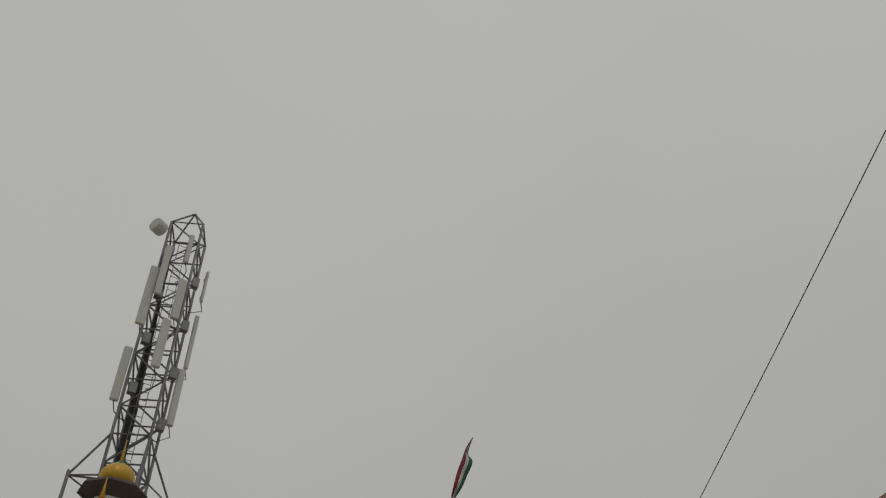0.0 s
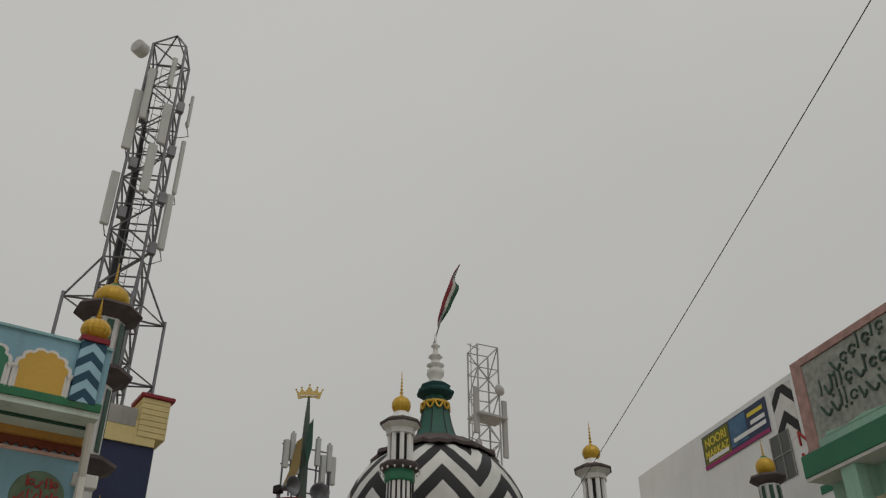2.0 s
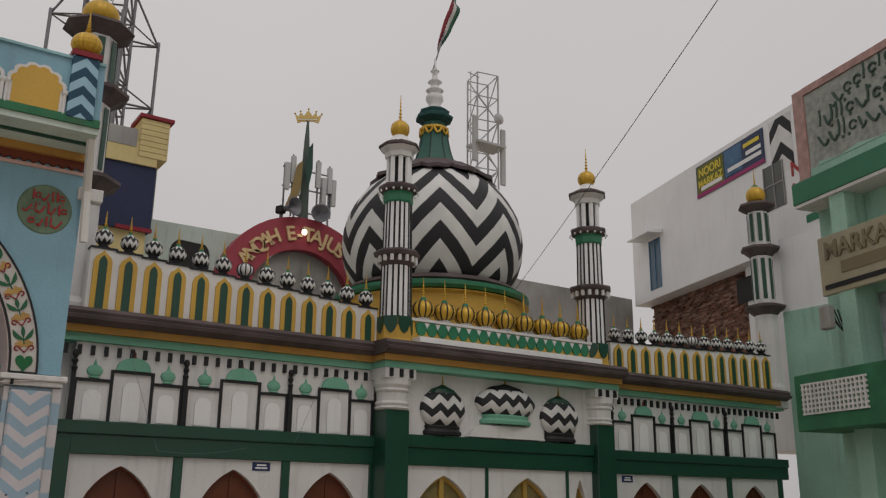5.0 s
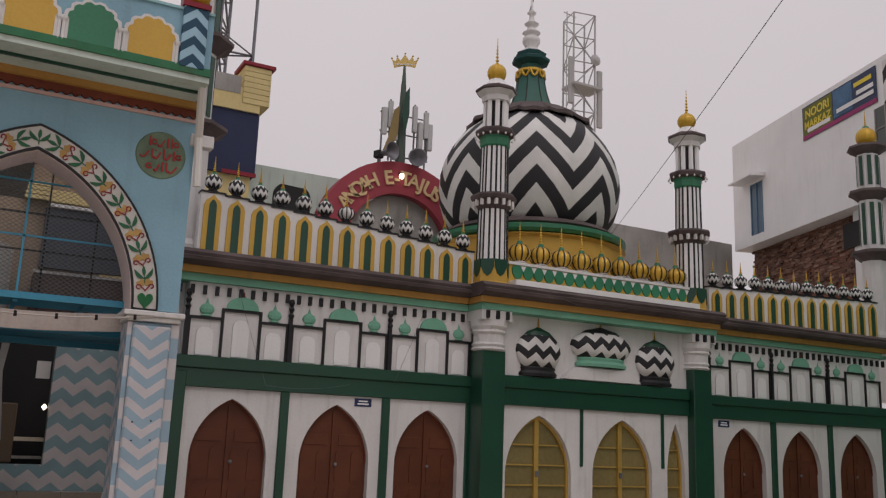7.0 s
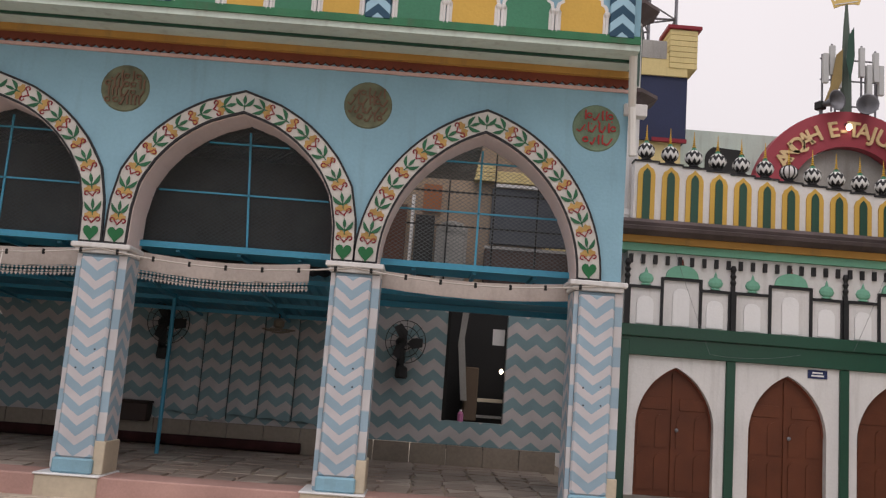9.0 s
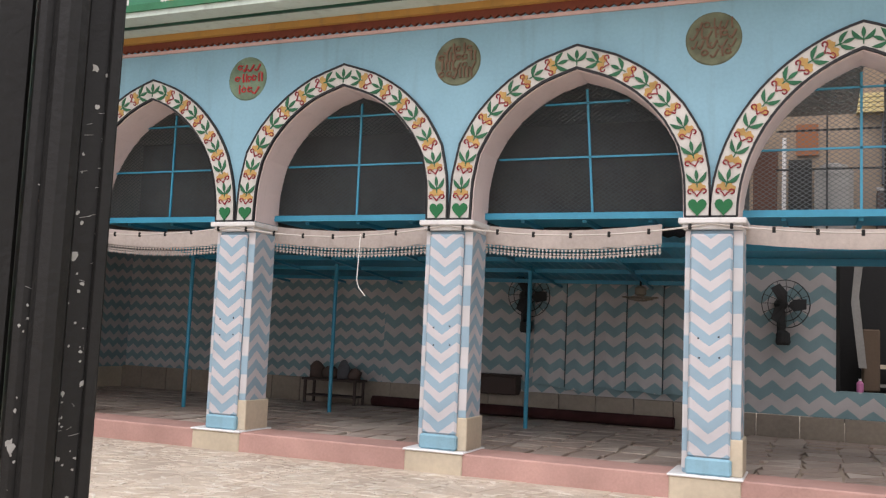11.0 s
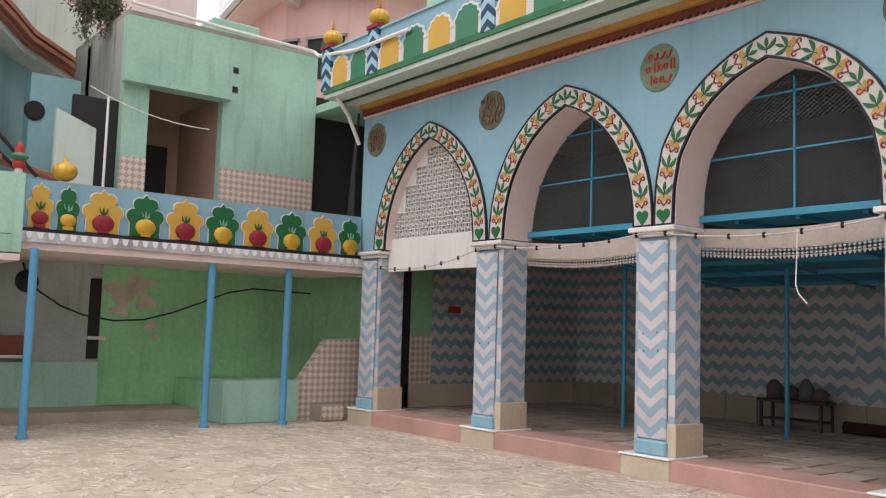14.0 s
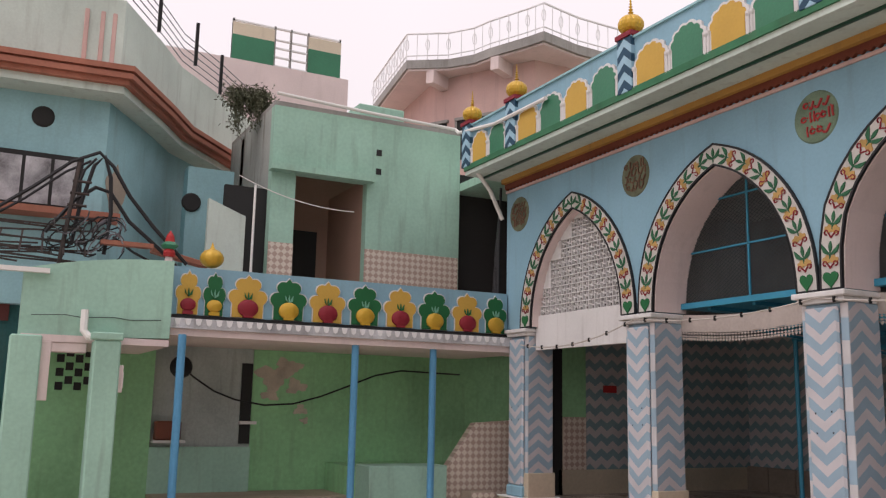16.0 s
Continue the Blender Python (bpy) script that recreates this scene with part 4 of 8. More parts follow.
def wing(x0, x1, doors, bays, steps):
    """One flank of the facade: doors, panels, cornice and stepped parapet."""
    y = YF
    part("backing", B(x0, x1, y + 0.28, y + 4.2, 0.0, 4.25), WHITE, shrine)
    for (a, b), cx in zip(bays, doors):
        door_wall(a + 0.06, b - 0.06, cx, 0.60, 1.15, 2.07, 2.22, y, "door_surround", shrine)
        wood_door(cx, 0.60, 1.15, 2.07, y, shrine)
        part("green_post", B(a - 0.07, a + 0.07, y - 0.05, y + 0.27, 0.0, 2.22, 0.008), GREEN_D, shrine)
        niche_panel(a, b, y - 0.002, shrine)
        part("panel_wall", B(a, b, y, y + 0.279, 2.69, 3.83), WHITE, shrine)
    part("green_post", B(bays[-1][1] - 0.07, bays[-1][1] + 0.07, y - 0.05, y + 0.27, 0.0, 2.22, 0.008), GREEN_D, shrine)
    part("green_lintel", B(x0, x1, y - 0.06, y + 0.27, 2.222, 2.50, 0.008), GREEN_D, shrine)
    part("green_moulding", B(x0, x1, y - 0.10, y + 0.27, 2.50, 2.688, 0.015), GREEN_D, shrine)
    dentils(x0 + 0.1, x1 - 0.1, y, 3.64, shrine)
    part("sea_green_band", B(x0, x1, y - 0.08, y + 0.27, 3.832, 3.95), SEA, shrine)
    part("ochre_cornice", B(x0, x1, y - 0.16, y + 0.27, 3.952, 4.06), ORANGE, shrine)
    bm = bmesh.new()
    slab(bm, [(y - 0.20, 4.062), (y - 0.34, 4.12), (y - 0.36, 4.17), (y - 0.30, 4.19), (y - 0.32, 4.24), (y - 0.26, 4.30), (y + 0.3, 4.30), (y + 0.3, 4.062)], x0, x1, "X")
    part("dark_cornice", bm, DARKCORN, shrine, "weathered dark cornice moulding")
    n = 13
    pitch = (steps[1] - steps[0]) / (n - 1)
    for i in range(n):
        f = i / (n - 1)
        x = steps[0] + i * pitch
        zt = steps[2] + (steps[3] - steps[2]) * f
        part("parapet_block", B(x - pitch / 2, x + pitch / 2, y - 0.12, y + 0.06, 4.30, zt), WHITE, shrine)
        part("parapet_cap", B(x - pitch / 2 - 0.01, x + pitch / 2 + 0.01, y - 0.14, y + 0.08, zt, zt + 0.028), BLACK, shrine)
        o = [(x - 0.135, 4.31)] + [(x - 0.135, zt - 0.20), (x - 0.105, zt - 0.12), (x - 0.06, zt - 0.09), (x, zt - 0.03), (x + 0.06, zt - 0.09), (x + 0.105, zt - 0.12), (x + 0.135, zt - 0.20)] + [(x + 0.135, 4.31)]
        part("yellow_frame", S(o, y - 0.15, y - 0.121), YELLOW, shrine)
        o = [(x - 0.06, 4.32)] + [(x - 0.06, zt - 0.21), (x - 0.045, zt - 0.155), (x, zt - 0.105), (x + 0.045, zt - 0.155), (x + 0.06, zt - 0.21)] + [(x + 0.06, 4.32)]
        part("green_pane", S(o, y - 0.162, y - 0.151), GREEN_D, shrine)
        d = small_dome if i != 6 else ribbed_dome
        c = copy_thing(d, pose(x, y - 0.03, zt + 0.028))


small_dome = thing("roof_finial", "small black and white zigzag dome with golden spike", "finial", (7.1, 3.3, 5.2), group="finials along the shrine parapet")
part("collar", lathe([(0.09, 0), (0.10, 0.02), (0.07, 0.04), (0.07, 0.06)], 12), BLACK, small_dome)
part("bulb", lathe([(0.07, 0.06), (0.12, 0.10), (0.14, 0.16), (0.13, 0.22), (0.09, 0.27), (0.04, 0.30)], 18), CHEV_SMALL, small_dome, smooth=True)
part("neck", lathe([(0.055, 0.29), (0.03, 0.33), (0.02, 0.36)], 10), GREEN_M, small_dome)
part("spike", lathe(spike(0.34, 0.26, 0.045), 8), GOLD, small_dome)
ribbed_dome = thing("roof_finial", "small white dome with black ribs and golden spike", "finial", (7.1, 3.3, 5.2), group="finials along the shrine parapet")
part("collar", lathe([(0.09, 0), (0.10, 0.02), (0.07, 0.04), (0.07, 0.06)], 12), BLACK, ribbed_dome)
part("bulb", melon(0.17, 0.14, ribs=10), WHITE, ribbed_dome, smooth=True)
for i in range(10):
    t = 2 * math.pi * i / 10
    part("rib", wire([(0.142 * math.cos(a) * math.cos(t), 0.142 * math.cos(a) * math.sin(t), 0.17 + 0.116 * math.sin(a)) for a in np.linspace(-1.2, 1.3, 6)], 0.012, 4), BLACK, ribbed_dome)
part("spike", lathe(spike(0.30, 0.26, 0.045), 8), GOLD, ribbed_dome)

wing(6.56, 11.92, (7.72, 9.45, 11.12), ((6.90, 8.55), (8.55, 10.31), (10.31, 11.92)), (7.11, 11.67, 5.24, 4.90))
wing(17.2, 23.2, (18.52, 20.2, 22.0), ((17.55, 19.35), (19.35, 21.1), (21.1, 22.9)), (17.72, 22.6, 4.92, 5.12))
for d in (small_dome, ribbed_dome):
    for o in (*d.children, d):
        bpy.data.objects.remove(o)

part("end_post", B(6.68, 6.97, YF - 0.07, YF + 0.27, 0.0, 2.45, 0.01), GREEN_D, shrine)

# porch between the two columns
YP = 3.12
part("porch_wall", B(12.36, 16.72, YP + 0.02, YP + 0.25, 2.22, 4.06), WHITE, shrine)
part("porch_block", B(12.0, 17.0, YP + 0.55, 7.8, 0.0, 4.3), WHITE, shrine)
for cx, w, a, b in ((13.22, 0.70, 12.36, 14.14), (15.10, 0.70, 14.14, 16.06), (16.40, 0.22, 16.06, 16.72)):
    door_wall(a, b, cx, w, 1.05, 2.07, 2.22, YP, "window_surround", shrine)
    win = part("arched_window", S([(cx - w - 0.01, 0.12)] + pointed(cx, 1.05, w + 0.01, 1.03) + [(cx + w + 0.01, 0.12)], YP + 0.14, YP + 0.15), BRASSGLASS, shrine, "arched window with amber glass")
    o, i = pointed(cx, 1.05, w, 1.02), pointed(cx, 1.05, w - 0.045, 0.955)
    o, i = [(cx - w, 0.12)] + o + [(cx + w, 0.12)], [(cx - w + 0.045, 0.12)] + i + [(cx + w - 0.045, 0.12)]
    bm = strip(o, i, YP + 0.09, YP + 0.139)
    part("window_frame", bm, GOLDFRAME, win)
    if w > 0.5:
        part("centre_bar", B(cx - 0.045, cx + 0.045, YP + 0.08, YP + 0.138, 0.12, 2.0), GOLDFRAME, win)
        part("lock", B(cx - 0.03, cx + 0.04, YP + 0.05, YP + 0.079, 1.0, 1.1, 0.006), GALV, win)
    for z in (0.5, 0.85, 1.2, 1.55):
        hw = w - 0.03 if z < 1.1 else (w - 0.03) * max(0.1, 1 - ((z - 1.05) / 1.05) ** 1.9)
        part("glazing_bar", B(cx - hw, cx + hw, YP + 0.10, YP + 0.138, z - 0.012, z + 0.012), GOLDFRAME, win)
for x in (14.14, 16.06):
    part("green_drop", B(x - 0.03, x + 0.03, YP - 0.03, YP - 0.001, 1.2, 2.22), GREEN_D, shrine)
part("porch_lintel", B(12.36, 16.72, YP - 0.06, YP + 0.02, 2.222, 2.52, 0.008), GREEN_D, shrine)
part("porch_moulding", B(12.36, 16.72, YP - 0.10, YP + 0.02, 2.522, 2.74, 0.015), GREEN_D, shrine)
for x in (12.13, 16.95):
    col = part("porch_column", B(x - 0.23, x + 0.23, 2.92, 3.38, 0.0, 3.13, 0.012), GREEN_D, shrine, "dark green porch column")
    part("fluted_capital", lathe([(0.27, 3.131), (0.31, 3.16), (0.27, 3.2), (0.30, 3.24), (0.27, 3.28), (0.27, 3.42), (0.31, 3.46), (0.29, 3.5), (0.33, 3.56), (0.33, 3.66)], 16), WHITE, col).location = (x, 3.15, 0)
    part("block", B(x - 0.31, x + 0.31, 2.86, 3.4, 3.66, 3.835), WHITE, col)
    dentils(x - 0.3, x + 0.3, 2.86, 3.68, col)
part("porch_green_band", B(11.8, 17.28, 2.84, 3.5, 3.836, 3.95), SEA, shrine)
part("porch_ochre", B(11.76, 17.32, 2.78, 3.5, 3.952, 4.06), ORANGE, shrine)
bm = bmesh.new()
slab(bm, [(2.76, 4.062), (2.62, 4.12), (2.60, 4.17), (2.66, 4.19), (2.64, 4.24), (2.70, 4.30), (3.8, 4.30), (3.8, 4.062)], 11.72, 17.36, "X")
part("porch_cornice", bm, DARKCORN, shrine, "weathered dark cornice moulding")
part("porch_ledge", B(12.4, 16.7, 2.69, 3.9, 4.302, 4.40), WHITE2, shrine)
part("porch_parapet", B(12.35, 16.72, 2.98, 3.2, 4.33, 4.72), YELLOW, shrine, "yellow porch parapet")
part("porch_parapet_cap", B(12.35, 16.72, 2.94, 3.24, 4.72, 4.77), WHITE, shrine)
n = 18
for i in range(n):
    x = 12.48 + (i + 0.5) * (16.6 - 12.48) / n
    pts = [(x + 0.12 * math.cos(t), 4.66 + (0.05 * math.sin(t) if math.sin(t) > 0 else 0.20 * math.sin(t))) for t in np.linspace(0, 2 * math.pi, 14)[:-1]]
    part("green_petal", S(pts, 2.95, 2.979), GREEN_M, shrine)
    part("white_petal", S([(x + 0.06, 4.70), (x + 0.17, 4.70), (x + 0.115, 4.60)], 2.945, 2.979), WHITE, shrine)
gold_dome = None
for i in range(9):
    x = 12.70 + i * (16.43 - 12.70) / 8
    if gold_dome is None:
        gold_dome = thing("golden_finial", "golden ribbed dome with green neck and beaded spike", "finial", (x, 3.08, 4.77), group="golden finials on the porch")
        part("foot", lathe([(0.10, 0), (0.14, 0.02), (0.10, 0.05)], 12), WHITE, gold_dome)
        part("bulb", melon(0.20, 0.215, ribs=10), GOLD, gold_dome, smooth=True)
        for k in range(10):
            t = 2 * math.pi * k / 10
            part("rib", wire([(0.208 * math.cos(a) * math.cos(t), 0.208 * math.cos(a) * math.sin(t), 0.20 + 0.17 * math.sin(a)) for a in np.linspace(-1.2, 1.3, 6)], 0.017, 4), BLACK, gold_dome)
        part("neck", lathe([(0.12, 0.31), (0.07, 0.36), (0.04, 0.44)], 10), GREEN_M, gold_dome)
        part("spike", lathe(spike(0.42, 0.40, 0.055), 8), GOLD, gold_dome)
    else:
        copy_thing(gold_dome, pose(x, 3.08, 4.77))

# relief domes over the porch windows
for cx, w, z0, h in ((13.17, 0.48, 2.76, 0.90), (15.90, 0.48, 2.76, 0.90), (14.58, 0.70, 3.02, 0.76)):
    r = thing("relief_dome", "half-round zigzag dome relief on a green base", "relief", (cx, YP - 0.0, z0), group="relief domes of the porch")
    def flat(bm):
        bmesh.ops.scale(bm, vec=(1, 0.38, 1), verts=bm.verts)
        return bm
    part("base", flat(lathe([(w * 0.82, 0), (w * 0.85, 0.05), (w * 0.74, 0.10), (w * 0.78, 0.15), (w * 0.72, 0.17)], 28)), BLACK if w < 0.6 else SEA, r)
    part("bulb", flat(lathe([(w * 0.74, 0.17), (w * 0.93, h * 0.36), (w, h * 0.5), (w * 0.96, h * 0.62), (w * 0.8, h * 0.76), (w * 0.55, h * 0.86)], 28)), CHEV_RELIEF, r, smooth=True)
    part("petal_cap", flat(lathe([(w * 0.66, h * 0.82), (w * 0.5, h * 0.90), (w * 0.2, h * 0.96), (0.02, h)], 16)), GREEN_D if w < 0.6 else BLACK, r)
    part("spike", lathe(spike(h * 0.98, 0.20, 0.04), 8), GOLD, r)
part("relief_plinth", S([(13.65, 2.76), (13.9, 2.98), (15.3, 2.98), (15.45, 2.76)], YP - 0.12, YP + 0.02), WHITE, shrine)

# great dome
dome = thing("great_dome", "large dome with bold black and white zigzag bands", "dome", (14.50, 5.585, 0))
part("drum", lathe([(2.0, 4.3), (2.0, 5.55), (2.1, 5.6), (1.95, 5.66)], 48), YELLOW, dome, "yellow drum")
part("green_ring", lathe([(2.04, 5.66), (2.1, 5.72), (2.1, 5.80), (1.9, 5.86)], 48), GREEN_M, dome)
part("dark_ring", lathe([(1.86, 5.86), (1.92, 5.9), (1.80, 6.0)], 48), DARKCORN, dome)
prof = [(1.62, 5.98), (1.74, 6.1), (1.86, 6.35), (1.95, 6.65), (1.985, 7.0), (1.96, 7.3), (1.88, 7.6), (1.73, 7.9), (1.52, 8.2), (1.25, 8.42), (0.95, 8.56), (0.6, 8.63)]
shell = part("shell", lathe([(r, z - 6.57) for r, z in prof], 96), CHEV_DOME, dome, smooth=True)
shell.location = (0, 0, 6.57)
shell.rotation_euler = (0, 0, radians(-6))
for layer, (reach, drop, wide) in enumerate(((1.36, 8.40, 0.36), (1.12, 8.52, 0.30))):
    for i in range(12):
        t = 2 * math.pi * (i + 0.5 * layer) / 12
        c, s = math.cos(t), math.sin(t)
        row = ((0.42, 8.93 + 0.01 * layer, 0.12), (0.80, 8.78, 0.24), (reach * 0.84, drop + 0.16, wide), (reach, drop + 0.03, wide * 0.55), (reach + 0.06, drop + 0.04, 0.03))
        bm = bmesh.new()
        top = [bm.verts.new((r * c - q * s * sg, r * s + q * c * sg, z + 0.045 - 0.03 * layer)) for r, z, q in row for sg in (-1, 1)]
        low = [bm.verts.new((r * c - q * s * sg, r * s + q * c * sg, z - 0.03 - 0.03 * layer)) for r, z, q in row for sg in (-1, 1)]
        m = len(row)
        for k in range(m - 1):
            a = 2 * k
            bm.faces.new((top[a], top[a + 1], top[a + 3], top[a + 2]))
            bm.faces.new((low[a], low[a + 2], low[a + 3], low[a + 1]))
            bm.faces.new((top[a], top[a + 2], low[a + 2], low[a]))
            bm.faces.new((top[a + 1], low[a + 1], low[a + 3], top[a + 3]))
        bm.faces.new((top[0], low[0], low[1], top[1]))
        bm.faces.new((top[-2], top[-1], low[-1], low[-2]))
        part("lotus_petal", bm, DARKCORN, dome, "dark lotus petal of the skirt")
VERDI = paint("verdigris_paint", (0.03, 0.115, 0.09), rough=0.5)
neck = part("green_neck", lathe([(0.62, 8.84), (0.50, 8.93), (0.43, 9.1), (0.37, 9.3), (0.33, 9.5), (0.31, 9.68)], 8), VERDI, dome)
for i in range(8):
    t = 2 * math.pi * i / 8
    part("neck_rib", wire([(r * math.cos(t), r * math.sin(t), z) for r, z in ((0.50, 8.93), (0.43, 9.1), (0.37, 9.3), (0.33, 9.5), (0.31, 9.68))], 0.014, 4), BLACK, neck)
for i in range(10):
    t = 2 * math.pi * i / 10
    pts = [(0.325 * math.cos(t + q * 0.314), 0.325 * math.sin(t + q * 0.314), 9.80 - 0.17 * math.sin(math.pi * (q + 1) / 2)) for q in np.linspace(-1, 1, 7)]
    part("swag", wire(pts, 0.026, 5), GOLD, dome, "golden painted swag")
part("yellow_swag", lathe([(0.300, 9.76), (0.325, 9.78), (0.32, 9.83), (0.277, 9.84)], 16), GOLD, dome)
part("upper_neck", lathe([(0.29, 9.68), (0.26, 9.84), (0.235, 9.98)], 8), VERDI, dome)
part("lotus_rim", lathe([(0.22, 9.96), (0.33, 10.0), (0.43, 10.04), (0.44, 10.10), (0.33, 10.16), (0.36, 10.24), (0.26, 10.30)], 8), paint("verdigris_dark", (0.02, 0.08, 0.08)), dome)
part("white_spire", lathe([(0.218, 10.24), (0.185, 10.35), (0.126, 10.42), (0.202, 10.54), (0.202, 10.64), (0.118, 10.72), (0.21, 10.78), (0.118, 10.84), (0.084, 10.94), (0.168, 11), (0.0756, 11.08), (0.0504, 11.22), (0.109, 11.28), (0.0336, 11.36), (0.0252, 11.6)], 14), WHITE, dome, smooth=True)
flag = thing("flag", "furled tricolour cloth flag flying from the dome spire", "flag", (14.50, 5.585, 11.5))
part("staff", lathe([(0.02, -0.25), (0.015, 2.1)], 6), GALV, flag).rotation_euler = (0, radians(16), 0)


def flag_strip(o0, o1, mt, nm):
    bm = bmesh.new()
    prev = None
    for i in range(25):
        f = i / 24
        wv = 0.10 * math.sin(f * 9) + 0.05 * math.sin(f * 17)
        bx, bz = 0.06 + 0.64 * f ** 1.25, 0.25 + 2.05 * f
        wd = (0.24 * math.sin(math.pi * min(1, f * 1.02)) ** 0.75 + 0.015)
        row = [bm.verts.new((bx + (q - 0.3) * wd + 0.02, wv * (q + 0.3), bz - (q - 0.5) * 0.25 * wd)) for q in (o0, (o0 + o1) / 2, o1)]
        if prev:
            for k in range(2):
                bm.faces.new((prev[k], prev[k + 1], row[k + 1], row[k]))
        prev = row
    ob = part(nm, bm, mt, flag, smooth=True)
    ob.modifiers.new("thick", "SOLIDIFY").thickness = 0.006


flag_strip(0.0, 0.36, paint("flag_red", (0.22, 0.03, 0.04)), "red_stripe")
flag_strip(0.36, 0.66, paint("flag_white", (0.5, 0.5, 0.47)), "white_stripe")
flag_strip(0.66, 1.0, paint("flag_green", (0.03, 0.10, 0.06)), "green_stripe")


def minaret(x, y):
    m = thing("porch_minaret", "slender black-striped white minaret with golden dome", "minaret", (x, y, 0), group="minarets of the porch")
    part("base", lathe([(0.40, 4.30), (0.44, 4.36), (0.44, 4.44), (0.40, 4.46), (0.40, 4.82)], 8, turn=math.pi / 8), YELLOW, m)
    for i in range(8):
        t = math.pi / 4 * i
        o = part("green_petal", S([(-0.15, 0.14), (0.15, 0.14), (0.15, 0), (0.08, -0.12), (0, -0.17), (-0.08, -0.12), (-0.15, 0)], -0.012, 0.008), GREEN_D, m)
        o.rotation_euler = (0, 0, t)
        o.location = (0.375 * math.sin(t), -0.375 * math.cos(t), 4.72)
    def shaft(z0, z1, r0, r1, nm):
        s = part(nm, lathe([(r0, z0), (r1, z1)], 8, turn=math.pi / 8), WHITE2, m)
        for i in range(16):
            t = math.pi / 8 * i
            k = 0.925 if i % 2 == 0 else 0.99
            part("black_stripe", rod(bmesh.new(), (r0 * k * math.sin(t), -r0 * k * math.cos(t), z0), (r1 * k * math.sin(t), -r1 * k * math.cos(t), z1), 0.023, 4), BLACK, s)
    shaft(4.82, 5.86, 0.34, 0.325, "lower_shaft")
    part("lower_ring", lathe([(0.33, 5.80), (0.40, 5.88), (0.40, 5.94), (0.50, 5.98), (0.53, 6.04), (0.50, 6.08), (0.34, 6.10)], 8, turn=math.pi / 8), DARKCORN, m)
    for i in range(16):
        t = math.pi / 8 * i
        part("bracket", B(-0.03, 0.03, -0.03, 0.03, 5.86, 5.97), WHITE, m, at=(0.43 * math.cos(t), 0.43 * math.sin(t), 0))
    shaft(6.10, 7.0, 0.315, 0.30, "middle_shaft")
    part("green_band", lathe([(0.32, 7.0), (0.34, 7.03), (0.34, 7.16), (0.36, 7.2)], 8, turn=math.pi / 8), GREEN_M, m)
    part("upper_ring", lathe([(0.34, 7.2), (0.44, 7.24), (0.46, 7.3), (0.44, 7.34), (0.30, 7.36)], 8, turn=math.pi / 8), DARKCORN, m)
    for i in range(16):
        t = math.pi / 8 * i
        part("bead", lathe([(0.0, 0), (0.03, 0.03), (0.0, 0.06)], 6), WHITE, m, at=(0.45 * math.cos(t), 0.45 * math.sin(t), 7.18))
    # black core stands for the shade between the lantern columns
    part("lantern_core", lathe([(0.20, 7.36), (0.20, 7.98)], 8), DARK, m)
    for i in range(8):
        t = math.pi / 4 * i + math.pi / 8
        part("lantern_column", lathe([(0.058, 7.36), (0.058, 7.92), (0.08, 7.98)], 6), WHITE2, m, at=(0.24 * math.cos(t), 0.24 * math.sin(t), 0))
    part("lantern_head", lathe([(0.33, 7.90), (0.33, 8.0), (0.46, 8.09)], 8, turn=math.pi / 8), WHITE, m)
    part("roof_disc", lathe([(0.40, 8.06), (0.485, 8.10), (0.48, 8.14), (0.30, 8.22), (0.2, 8.26)], 8, turn=math.pi / 8), DARKCORN, m)
    part("golden_dome", melon(8.50, 0.225, ribs=12), GOLD, m, smooth=True)
    part("spike", lathe(spike(8.66, 0.56, 0.07), 10), GOLD, m)
    part("roof_cone", lathe([(0.34, 8.20), (0.22, 8.30), (0.16, 8.36)], 8), WHITE2, m)
    return m


m1 = minaret(12.18, 3.18)
copy_thing(m1, pose(16.90, 3.18, -0.10) @ Matrix.Diagonal((0.86, 0.86, 1, 1)))
m1.location, m1.scale = (12.18, 3.18, -0.10), (0.82, 0.82, 1)


